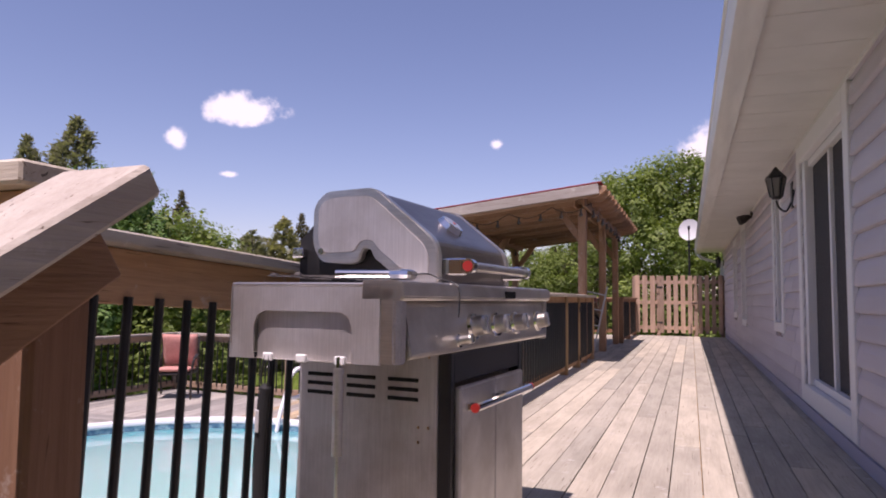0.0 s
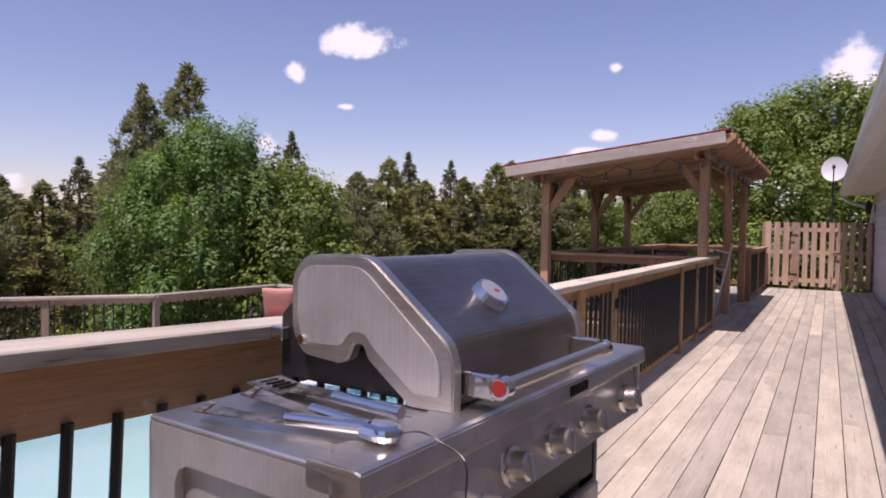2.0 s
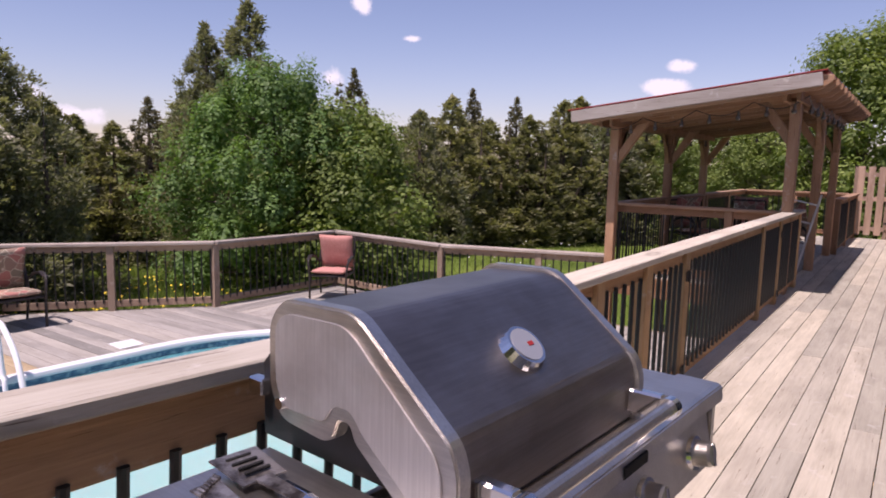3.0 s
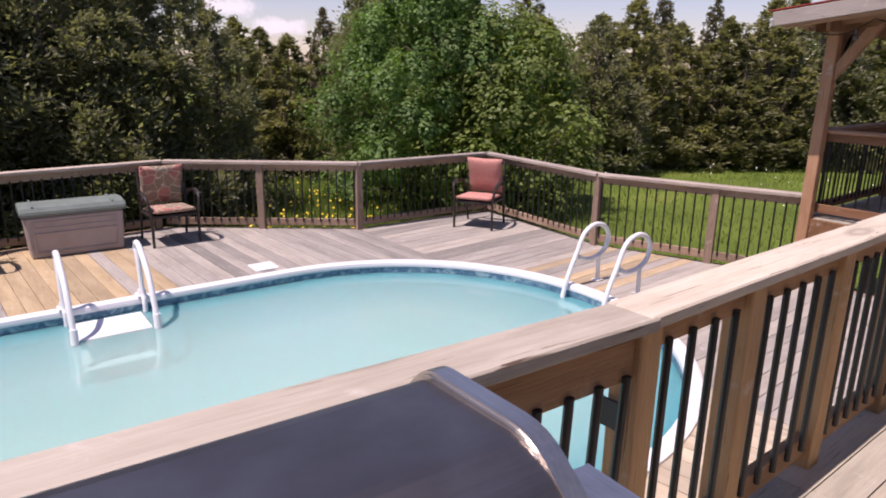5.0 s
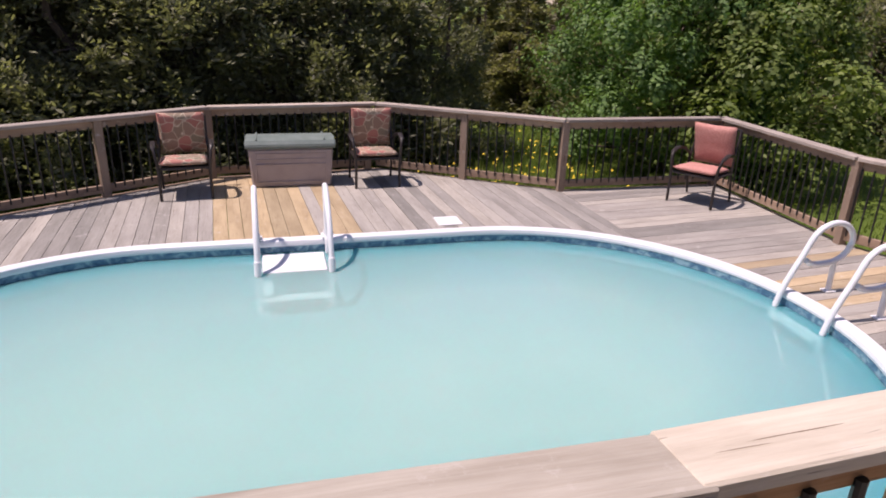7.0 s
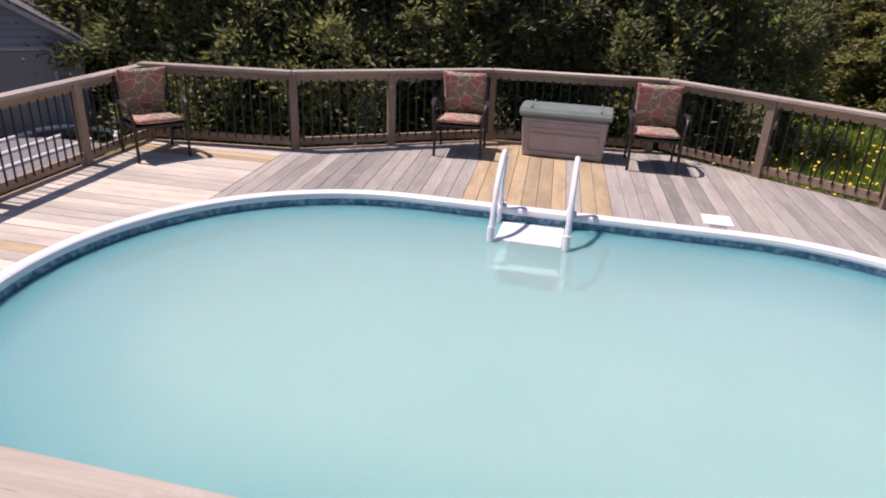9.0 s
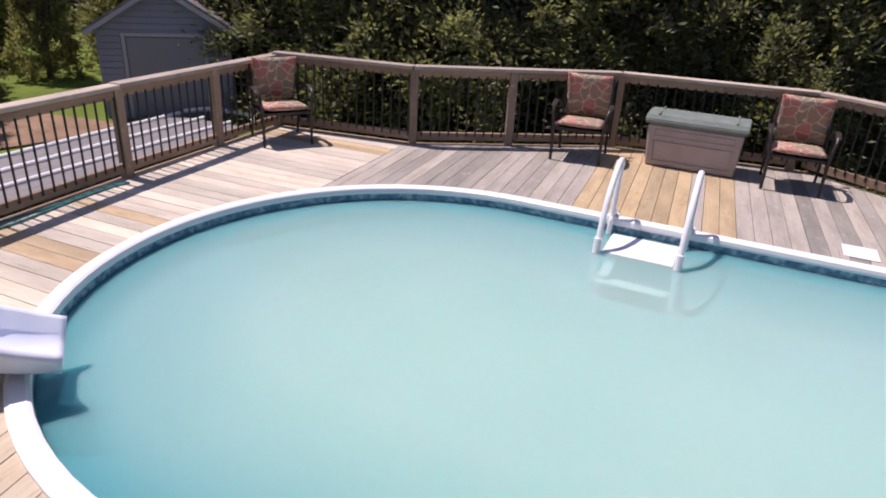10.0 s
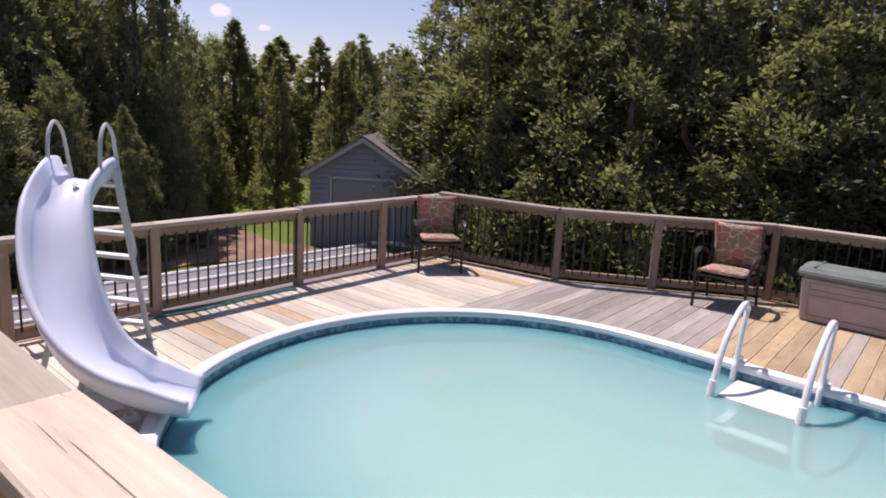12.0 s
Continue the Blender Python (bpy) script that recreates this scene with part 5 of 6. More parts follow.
part("blade", bm, GREASE, spat, "charred blade")
for k in range(4):
    part("slot", boxed((-0.365 + 0.02 * k, -0.022, 0.0135), (-0.359 + 0.02 * k, 0.022, 0.0185), 0.001), SLOT, spat)
part("shank", strap(bmesh.new(), [(-0.285, 0, 0.010), (-0.16, 0, 0.016)], [0.03, 0.018], 0.004), GREASE, spat)
part("grip", tube(bmesh.new(), [(-0.165, 0, 0.017), (0.0, 0, 0.017)], 0.012, 12), CHROME, spat, "polished steel grip")


def hanging(name, x, label, cat, parts):
    t = thing(name, GM @ pose(x, -0.012, 0.735), label, cat)
    for nm, fn, mat, lab in parts:
        part(nm, fn(), mat, t, lab)


hanging("grill_brush", -0.36, "worn black grill brush hanging by its loop from the shelf hook", "brush", [
    ("loop", lambda: tube(bmesh.new(), curve_points([(-0.006, 0, 0.0), (-0.012, -0.004, -0.05), (-0.006, -0.004, -0.09), (0.004, -0.004, -0.09), (0.010, -0.004, -0.05), (0.006, 0, 0.0)], 4), 0.0022, 6), RUBBER, "black cord loop"),
    ("grip", lambda: tube(bmesh.new(), curve_points([(0, 0, -0.07), (-0.006, 0, -0.12), (-0.014, 0, -0.26), (-0.010, 0, -0.42), (0.0, 0, -0.52)], 5), [0.009] + [0.015] * 19 + [0.010], 12), RUBBER, "black rubber grip"),
    ("worn_patch", lambda: boxed((-0.016, -0.0205, -0.185), (-0.004, -0.016, -0.13), 0.003), TUBE, "worn pale patch")])
hanging("grill_fork", -0.15, "long steel grill tool hanging from the shelf hook", "fork", [
    ("ring", lambda: tube(bmesh.new(), [(0, 0, 0.006), (0, 0, -0.02)], 0.006, 8), CHROME, "chrome ring"),
    ("grip", lambda: tube(bmesh.new(), [(0, 0, -0.02), (0, 0, -0.22)], 0.0125, 14), STEEL, "brushed steel grip"),
    ("shaft", lambda: tube(bmesh.new(), [(0, 0, -0.22), (0, 0, -0.40)], 0.0045, 8), STEEL, "thin steel shaft"),
    ("head", lambda: boxed((-0.012, -0.003, -0.43), (0.012, 0.003, -0.36), 0.002), GREASE, "charred fork head")])

# ---- stair rails at the deck's end ----
DARKPOST = wood("reddish_post_wood", (0.34, 0.19, 0.12), (0.22, 0.115, 0.07), 2)
stair = thing("stair_railing", pose(0.038, 0, -0.032), "thick sloping cedar handrail at the top of the steps", "handrail")
part("post", boxed((-0.872, 0.46, -0.6), (-0.792, 0.55, 0.935), 0.006), DARKPOST, stair)
part("side_post", boxed((-0.905, 0.47, -0.6), (-0.8745, 0.55, 0.93), 0.004), POST, stair)
part("post", boxed((-1.00, 0.30, -1.0), (-0.915, 0.40, 0.93), 0.006), DARKPOST, stair)
ang = 34.0
UPH = wood("handrail_cap_wood", (0.66, 0.60, 0.52), (0.48, 0.40, 0.33), 1, cracks=1.0)
part("handrail", boxed((-0.085, -1.9, -0.02), (0.075, 0.02, 0.025), 0.006, pose(-0.722, 0.50, 1.014, ang, 0, -2.0)), UPH, stair, "sun-bleached sloping cap board")
part("side_board", boxed((-0.085, -1.9, -0.135), (-0.045, 0.0, -0.022), 0.004, pose(-0.722, 0.50, 1.014, ang, 0, -2.0)), wood("handrail_side_wood", (0.34, 0.2, 0.12), (0.2, 0.11, 0.06), 1), stair)
side = thing("side_railing", pose(0.02, 0, -0.02), "cedar railing end with a level cap board beside the steps", "railing")
part("cap_board", boxed((-1.42, 0.565, 1.035), (-0.955, 0.70, 1.075), 0.005), UPM[0], side, "cap board showing its end grain")
part("beam", boxed((-1.40, 0.61, 0.93), (-0.96, 0.65, 1.034), 0.003), UPM[1], side)
part("post", boxed((-1.30, 0.585, -1.0), (-1.21, 0.675, 0.929), 0.005), POST, side)
part("panel_board", boxed((-1.21, 0.60, -0.2), (-0.98, 0.64, 0.929), 0.004), POST, side)

# ---- gate hardware on the rail ----
into = upper.matrix_basis.inverted()
for y in (4.97, 8.24):
    for z in (0.12, 0.72):
        bm = boxed((0.0, -0.04, -0.03), (0.008, 0.06, 0.03), 0.002)
        tube(bm, [(0.01, 0.0, -0.035), (0.01, 0.0, 0.035)], 0.009, 8)
        bmesh.ops.transform(bm, matrix=into @ pose(-1.262, y, z), verts=bm.verts)
        part("hinge", bm, BLACK, upper, "black strap hinge")
bm = boxed((-0.04, -0.008, -0.04), (0.03, 0.0, 0.04), 0.002)
bmesh.ops.transform(bm, matrix=into @ pose(-1.325, 3.03, 0.62), verts=bm.verts)
part("hinge", bm, BLACK, upper, "small black hinge")

# ---- house fittings ----
lamp = thing("wall_lantern", pose(WALL_X - 0.037, 5.88, 1.74), "black carriage lantern on a scrolled wall bracket", "wall lamp")
part("back_plate", boxed((-0.02, -0.05, -0.13), (0.0, 0.05, 0.09), 0.006), BLACK, lamp)
part("arm", tube(bmesh.new(), curve_points([(-0.02, 0, -0.08), (-0.06, 0, -0.15), (-0.11, 0, -0.12), (-0.13, 0, -0.06)], 5), 0.008, 8), BLACK, lamp)
part("cage_base", tube(bmesh.new(), [(-0.13, 0, -0.05), (-0.13, 0, -0.03)], [0.03, 0.045], 6), BLACK, lamp)
bm = bmesh.new()
tube(bm, [(-0.13, 0, 0.12), (-0.13, 0, 0.14), (-0.13, 0, 0.19), (-0.13, 0, 0.22)], [0.085, 0.075, 0.03, 0.008], 6)
part("cage_cap", bm, BLACK, lamp)
part("lantern_glass", tube(bmesh.new(), [(-0.13, 0, -0.028), (-0.13, 0, 0.118)], [0.043, 0.072], 6), material("smoked_lantern_glass", (0.18, 0.17, 0.15), 0.1), lamp, "smoky glass panes")
for k in range(6):
    a = math.tau * k / 6
    part("cage_bar", tube(bmesh.new(), [(-0.13 + 0.046 * math.cos(a), 0.046 * math.sin(a), -0.03), (-0.13 + 0.077 * math.cos(a), 0.077 * math.sin(a), 0.12)], 0.005, 5), BLACK, lamp)
spot = thing("flood_light", pose(WALL_X - 0.052, 9.5, 1.98), "small dark flood light under the eaves", "outdoor light")
part("base", tube(bmesh.new(), [(-0.03, 0, 0.02), (0.0, 0, 0.02)], 0.05, 14), CHAIRFRAME, spot)
part("lamp_head", tube(bmesh.new(), [(-0.04, 0, 0.0), (-0.10, -0.02, -0.03), (-0.17, -0.04, -0.06)], [0.03, 0.055, 0.065], 14), CHAIRFRAME, spot)
lamp2 = thing("wall_lantern", pose(WALL_X - 0.11, 16.6, 1.75), "small black lantern at the corner of the house", "wall lamp")
part("back_plate", boxed((-0.02, -0.04, -0.08), (0.0, 0.04, 0.08), 0.004), BLACK, lamp2)
part("cage", tube(bmesh.new(), [(-0.12, 0, -0.12), (-0.12, 0, 0.08), (-0.12, 0, 0.17)], [0.045, 0.07, 0.01], 6), BLACK, lamp2)
dish = thing("satellite_dish", pose(0.02, 18.2, 2.72), "round white satellite dish on a mast behind the fence", "satellite dish")
bm = bmesh.new()
rings = []
for i in range(6):
    r = 0.27 * i / 5
    rings.append([bm.verts.new((r * math.cos(math.tau * k / 28), -0.10 + 0.7 * r * r, r * 1.08 * math.sin(math.tau * k / 28))) for k in range(28)] if i else [bm.verts.new((0, -0.10, 0))])
for k in range(28):
    bm.faces.new((rings[0][0], rings[1][k], rings[1][(k + 1) % 28]))
for u, w in zip(rings[1:], rings[2:]):
    for k in range(28):
        bm.faces.new((u[k], w[k], w[(k + 1) % 28], u[(k + 1) % 28]))
bmesh.ops.transform(bm, matrix=pose(0, 0, 0, 12, 0, 168), verts=bm.verts)
part("reflector", bm, material("pale_grey_dish_paint", (0.55, 0.55, 0.54), 0.5), dish)
part("feed_arm", tube(bmesh.new(), curve_points([(0, 0.10, -0.30), (0.0, -0.12, -0.26), (0, -0.32, -0.10), (0, -0.36, 0.0)], 4), 0.014, 8), CHAIRFRAME, dish)
part("feed_horn", tube(bmesh.new(), [(0, -0.38, -0.02), (0, -0.28, 0.03)], 0.035, 10), CHAIRFRAME, dish)
part("mast", tube(bmesh.new(), [(0.0, 0.12, 0.0), (0.0, 0.14, -0.5), (0.0, 0.14, -4.12)], 0.025, 10), CHAIRFRAME, dish)

# ---- chairs ----
def _floral(n, l):
    t, vor, vor2 = (n.new(k) for k in ("ShaderNodeTexCoord", "ShaderNodeTexVoronoi", "ShaderNodeTexVoronoi"))
    warp = n.new("ShaderNodeTexNoise")
    warp.inputs["Scale"].default_value = 7
    l.new(t.outputs["Object"], warp.inputs["Vector"])
    mixv = n.new("ShaderNodeMixRGB")
    mixv.inputs["Fac"].default_value = 0.10
    l.new(t.outputs["Object"], mixv.inputs["Color1"]), l.new(warp.outputs["Color"], mixv.inputs["Color2"])
    for v, s, f in ((vor, 9.0, "F1"), (vor2, 9.0, "DISTANCE_TO_EDGE")):
        l.new(mixv.outputs[0], v.inputs["Vector"])
        v.inputs["Scale"].default_value, v.feature = s, f
    hue = ramp(n, l, vor.outputs["Color"], [(0.0, (0.34, 0.13, 0.11)), (0.35, (0.42, 0.19, 0.15)), (0.55, (0.22, 0.20, 0.14)), (0.8, (0.30, 0.20, 0.15)), (1.0, (0.45, 0.26, 0.18))])
    edge = ramp(n, l, vor2.outputs["Distance"], [(0.012, (0, 0, 0)), (0.04, (1, 1, 1))])
    return mixed(n, l, (0.58, 0.50, 0.38), hue, edge)


FLORAL = material("coral_floral_fabric", _floral, 0.9, bump=(120, 0.3))
CORAL = material("plain_coral_fabric", lambda n, l: ramp(n, l, noise_of(n, l, 60, (1, 1, 1), 4), [(0.3, (0.46, 0.19, 0.16)), (0.7, (0.60, 0.31, 0.26))]), 0.9, bump=(120, 0.4))


def cushion(bm, w, h, t, m, seed=0):
    """A soft pillow w by h, thickness t, corners pulled out, centre at the origin."""
    bb = bmesh.new()
    n = 12
    for s in (1, -1):
        g = []
        for j in range(n + 1):
            row = []
            for i in range(n + 1):
                u, v = i / n * 2 - 1, j / n * 2 - 1
                pinch = 1 - 0.05 * (1 - abs(u * v)) * 1
                fat = (1 - u ** 4) ** 0.5 * (1 - v ** 4) ** 0.5
                wob = 1 + 0.12 * noise.noise(Vector((u * 2 + seed, v * 2, s)))
                row.append(bb.verts.new((u * w / 2 * (0.96 + 0.04 * abs(v)), v * h / 2 * (0.96 + 0.04 * abs(u)), s * t / 2 * fat * wob)))
            g.append(row)
        for j in range(n):
            for i in range(n):
                q = (g[j][i], g[j][i + 1], g[j + 1][i + 1], g[j + 1][i])
                bb.faces.new(q if s > 0 else q[::-1])
    bmesh.ops.remove_doubles(bb, verts=bb.verts, dist=1e-4)
    bmesh.ops.transform(bb, matrix=m, verts=bb.verts)
    merge(bm, bb)
    return bm


def patio_chair(fabric, label, seed):
    """Faces +y of its own frame; feet on z = 0."""
    c = thing("patio_chair", pose(0, 0, 0), label, "chair", "chairs round the pool")
    W = 0.27
    for x in (-W, W):
        part("front_leg", tube(bmesh.new(), curve_points([(x, 0.25, 0), (x, 0.25, 0.34), (x * 1.06, 0.25, 0.50), (x * 1.12, 0.19, 0.595), (x * 1.14, 0.04, 0.615), (x * 1.10, -0.14, 0.575), (x, -0.24, 0.50)], 4), 0.017, 8), CHAIRFRAME, c, "curved leg running into the armrest")
        part("arm_pad", strap(bmesh.new(), curve_points([(x * 1.12, 0.21, 0.585), (x * 1.14, 0.06, 0.628), (x * 1.11, -0.12, 0.598)], 4), 0.05, 0.018), CHAIRFRAME, c)
        part("back_leg", tube(bmesh.new(), curve_points([(x, -0.31, 0), (x, -0.22, 0.38), (x * 0.97, -0.26, 0.60), (x * 0.92, -0.345, 0.86)], 4), 0.015, 8), CHAIRFRAME, c)
        part("seat_rail", tube(bmesh.new(), [(x, 0.24, 0.37), (x, -0.22, 0.36)], 0.013, 8), CHAIRFRAME, c)
    part("cross_rail", tube(bmesh.new(), [(-W, 0.24, 0.36), (W, 0.24, 0.36)], 0.013, 8), CHAIRFRAME, c)
    part("cross_rail", tube(bmesh.new(), [(-W, -0.22, 0.36), (W, -0.22, 0.36)], 0.013, 8), CHAIRFRAME, c)
    part("top_rail", tube(bmesh.new(), [(-W * 0.92, -0.345, 0.86), (W * 0.92, -0.345, 0.86)], 0.013, 8), CHAIRFRAME, c)
    part("seat_sling", boxed((-W + 0.01, -0.23, 0.365), (W - 0.01, 0.25, 0.378), 0.003), CHAIRFRAME, c)
    part("seat_cushion", cushion(bmesh.new(), 0.52, 0.50, 0.075, pose(0, 0.03, 0.412, 3), seed), fabric, c, "padded seat cushion", smooth=True)
    part("back_cushion", cushion(bmesh.new(), 0.51, 0.52, 0.085, pose(0, -0.243, 0.665, 74), seed + 5), fabric, c, "padded back cushion", smooth=True)
    return c


def place(ob, x, y, facing, z=POOL_Z):
    ob.matrix_world = pose(x, y, z, 0, 0, facing)
    return ob


def face(dx, dy):
    return math.degrees(math.atan2(dy, dx)) - 90


floral = patio_chair(FLORAL, "dark metal patio chair with floral cushions in the railing's corner", 1)
place(floral, -7.34, -1.36, face(0.45, 0.55))
c = copy_thing(floral, pose(-8.55, 1.83, POOL_Z, 0, 0, face(1, 0.04)))
tagged(c, "dark metal patio chair with floral cushions beside the storage box")
c = copy_thing(floral, pose(-8.66, 4.05, POOL_Z, 0, 0, face(1, -0.02)))
tagged(c, "dark metal patio chair with faded floral cushions against the railing")
place(patio_chair(CORAL, "dark metal patio chair with plain coral cushions, set at an angle", 3), -7.10, 7.72, face(0.48, -0.85))

# ---- storage box ----
TAUPE = material("taupe_resin", lambda n, l: ramp(n, l, noise_of(n, l, 5, (1, 1, 1), 4), [(0.3, (0.36, 0.30, 0.28)), (0.7, (0.43, 0.36, 0.34))]), 0.55, bump=(50, 0.1))
GREENLID = material("grey_green_resin", lambda n, l: ramp(n, l, noise_of(n, l, 6, (1, 1, 1), 5), [(0.3, (0.13, 0.17, 0.15)), (0.7, (0.19, 0.23, 0.21))]), 0.6, bump=(50, 0.1))
sb = thing("storage_box", pose(-8.64, 3.03, POOL_Z, 0, 0, -3.0), "taupe resin deck storage box with a grey-green lid, on yellow boards", "storage box")
bm = bmesh.new()
bb = boxed((-0.50, -0.50, 0.0), (0.0, 0.50, 0.47), 0.02)
for v in bb.verts:
    k = 0.94 + 0.06 * v.co.z / 0.47
    v.co.x, v.co.y = -0.25 + (v.co.x + 0.25) * k, v.co.y * k
part("body", bb, TAUPE, sb, "ribbed taupe body")
for z0, z1 in ((0.34, 0.42), (0.06, 0.29)):
    bm = bmesh.new()
    for lo, hi in (((-0.002, -0.42, z1 - 0.012), (0.008, 0.42, z1)), ((-0.002, -0.42, z0), (0.006, 0.42, z0 + 0.012)), ((-0.002, -0.42, z0), (0.007, -0.405, z1)), ((-0.002, 0.405, z0), (0.007, 0.42, z1))):
        box(bm, lo, hi, 0.002)
    part("panel_moulding", bm, TAUPE, sb)
bm = bmesh.new()
prism(bm, [(-0.53, 0.475), (0.02, 0.475), (0.025, 0.52), (-0.01, 0.565), (-0.25, 0.585), (-0.49, 0.565), (-0.53, 0.52)], "y", -0.53, 0.53, 0.01)
part("lid", bm, GREENLID, sb, "grey-green hinged lid")
for y in (-0.40, 0.40):
    part("lid_rib", boxed((-0.48, y - 0.01, 0.57), (-0.03, y + 0.01, 0.586), 0.003), GREENLID, sb)

# ---- pool ladders ----
DARKRES = WHITE
lad = thing("pool_steps", pose(-6.36, 2.84, POOL_Z, 0, 0, -2.6), "white resin in-pool steps with tall handrails over the coping", "pool ladder")
for y in (-0.32, 0.32):
    part("handrail", tube(bmesh.new(), curve_points([(0.26, y, -1.0), (0.24, y, -0.25), (0.20, y, 0.05), (0.06, y, 0.33), (-0.18, y, 0.52), (-0.31, y, 0.55), (-0.36, y, 0.50)], 5), 0.025, 12), WHITE, lad, "arched white handrail")
    part("upright", tube(bmesh.new(), curve_points([(-0.36, y, 0.51), (-0.31, y, 0.33), (-0.27, y, 0.08), (-0.225, y, -0.08), (-0.22, y, -0.9)], 5), 0.022, 12), WHITE, lad, "white upright")
    part("sleeve", tube(bmesh.new(), [(0.245, y, -0.10), (0.225, y, 0.03)], 0.032, 12), WHITE, lad)
    part("flange", boxed((-0.41, y - 0.045, 0.034), (-0.28, y + 0.045, 0.05), 0.005), WHITE, lad)
    part("bracket", tube(bmesh.new(), [(-0.36, y, 0.07), (-0.27, y, 0.10)], 0.03, 10), WHITE, lad)
for k, z in enumerate((-0.082, -0.30, -0.55)):
    part("tread", boxed((-0.24 + 0.10 * k, -0.29, z - 0.03), (0.21 + 0.10 * k, 0.29, z), 0.015), WHITE, lad, "white resin tread")
lad2 = thing("pool_ladder", pose(-4.28, 6.93, POOL_Z, 0, 0, -3.0), "white pool ladder with looped handrails standing on the far deck", "pool ladder")
for x in (-0.26, 0.26):
    part("loop_rail", tube(bmesh.new(), curve_points([(x, -0.36, -0.8), (x, -0.34, -0.08), (x, -0.17, 0.36), (x, -0.08, 0.54), (x, 0.06, 0.61), (x, 0.20, 0.58), (x, 0.28, 0.47), (x, 0.24, 0.34), (x, 0.12, 0.27), (x, -0.05, 0.26), (x, -0.14, 0.30)], 5), 0.024, 12), WHITE, lad2, "looped white handrail")
    part("deck_post", tube(bmesh.new(), [(x, 0.16, 0.0), (x, 0.15, 0.28)], 0.022, 10), WHITE, lad2)
    part("flange", boxed((x - 0.04, 0.11, 0.0), (x + 0.04, 0.21, 0.015), 0.004), WHITE, lad2)
for z in (-0.14, -0.42, -0.7):
    part("tread", boxed((-0.25, -0.42, z - 0.03), (0.25, -0.30, z), 0.008), WHITE, lad2)

# skimmer
skim = thing("skimmer", pose(-6.96, 4.50, POOL_Z, 0, 0, -2.6), "white skimmer lid in the boards above the pool wall", "pool skimmer")
part("lid", boxed((-0.15, -0.13, -0.002), (0.12, 0.13, 0.012), 0.005), WHITE, skim)
part("mouth_frame", boxed((0.335, -0.13, -0.155), (0.355, 0.13, -0.02), 0.003), material("pale_green_resin", (0.45, 0.58, 0.52), 0.5), skim)
part("mouth", boxed((0.3545, -0.10, -0.14), (0.358, 0.10, -0.04), 0.001), material("shaded_opening", (0.10, 0.16, 0.15), 0.8), skim)

# ---- slide ----
SLIDE = material("pale_blue_white_gelcoat", lambda n, l: ramp(n, l, noise_of(n, l, 3, (1, 1, 1), 4), [(0.3, (0.64, 0.70, 0.83)), (0.7, (0.72, 0.77, 0.87))]), 0.3, bump=(10, 0.04))
sl = thing("pool_slide", pose(0, 0, 0), "curved pale blue pool slide with a metal ladder beside the pool", "pool slide")
path = curve_points([(-3.14, -1.30, 0.665), (-2.98, -1.08, 0.66), (-2.80, -0.90, 0.46), (-2.68, -0.68, 0.14), (-2.63, -0.45, -0.14), (-2.66, -0.22, -0.35), (-2.76, 0.0, -0.48), (-2.89, 0.15, -0.55), (-3.05, 0.30, -0.60)], 7)
section = [(-0.245, 0.10), (-0.262, 0.145), (-0.235, 0.175), (-0.205, 0.16), (-0.175, 0.07), (-0.11, 0.012), (0.0, 0.0), (0.11, 0.012), (0.175, 0.07), (0.205, 0.16), (0.235, 0.175), (0.262, 0.145), (0.245, 0.10), (0.21, 0.02), (0.12, -0.035), (0.0, -0.045), (-0.12, -0.035), (-0.21, 0.02)]
bm = bmesh.new()
rows = []
for i, p in enumerate(path):
    d = (path[min(i + 1, len(path) - 1)] - path[max(i - 1, 0)]).normalized()
    side = Vector((d.y, -d.x, 0)).normalized()
    up = side.cross(d).normalized()
    if up.z < 0:
        up = -up
    f = i / (len(path) - 1)
    high = 1.0 - 0.25 * max(0, (f - 0.85) / 0.15)
    rows.append([bm.verts.new(p + side * x * 0.86 + up * (z * (high if z > 0.05 else 1))) for x, z in section])
m_ = len(section)
for u, w in zip(rows, rows[1:]):
    for k in range(m_):
        bm.faces.new((u[k], u[(k + 1) % m_], w[(k + 1) % m_], w[k]))
bm.faces.new(rows[0][::-1]), bm.faces.new(rows[-1])
part("flume", bm, SLIDE, sl, "smooth pale flume", smooth=True)
part("bolt", tube(bmesh.new(), [(-2.955, -1.05, 0.645), (-2.95, -1.04, 0.668)], 0.022, 12), CHROME, sl)
# ladder
L_top = (Vector((-3.045, -1.467, 0.76)), Vector((-3.25, -1.10, 0.76)))
L_foot = (Vector((-3.305, -1.557, POOL_Z)), Vector((-3.51, -1.19, POOL_Z)))
for a, b in zip(L_foot, L_top):
    part("ladder_rail", tube(bmesh.new(), [a, b], 0.022, 10), TUBE, sl, "grey ladder rail")
    fwd = Vector((0.22, 0.26, 0))
    part("grab_rail", tube(bmesh.new(), curve_points([a.lerp(b, 0.50) - fwd * 0.12, a.lerp(b, 0.54) - fwd * 0.30, a.lerp(b, 0.75) - fwd * 0.24, b - fwd * 0.22 + Vector((0, 0, 0.08)), b + Vector((0, 0, 0.26)), b + fwd * 0.40 + Vector((0, 0, 0.33)), b + fwd * 0.75 + Vector((0, 0, 0.24)), b + fwd * 0.88 + Vector((0, 0, 0.04))], 5), 0.014, 10), TUBE, sl, "bent grab rail")
    part("foot_pad", boxed((a.x - 0.04, a.y - 0.04, POOL_Z), (a.x + 0.04, a.y + 0.04, POOL_Z + 0.012), 0.004), TUBE, sl)
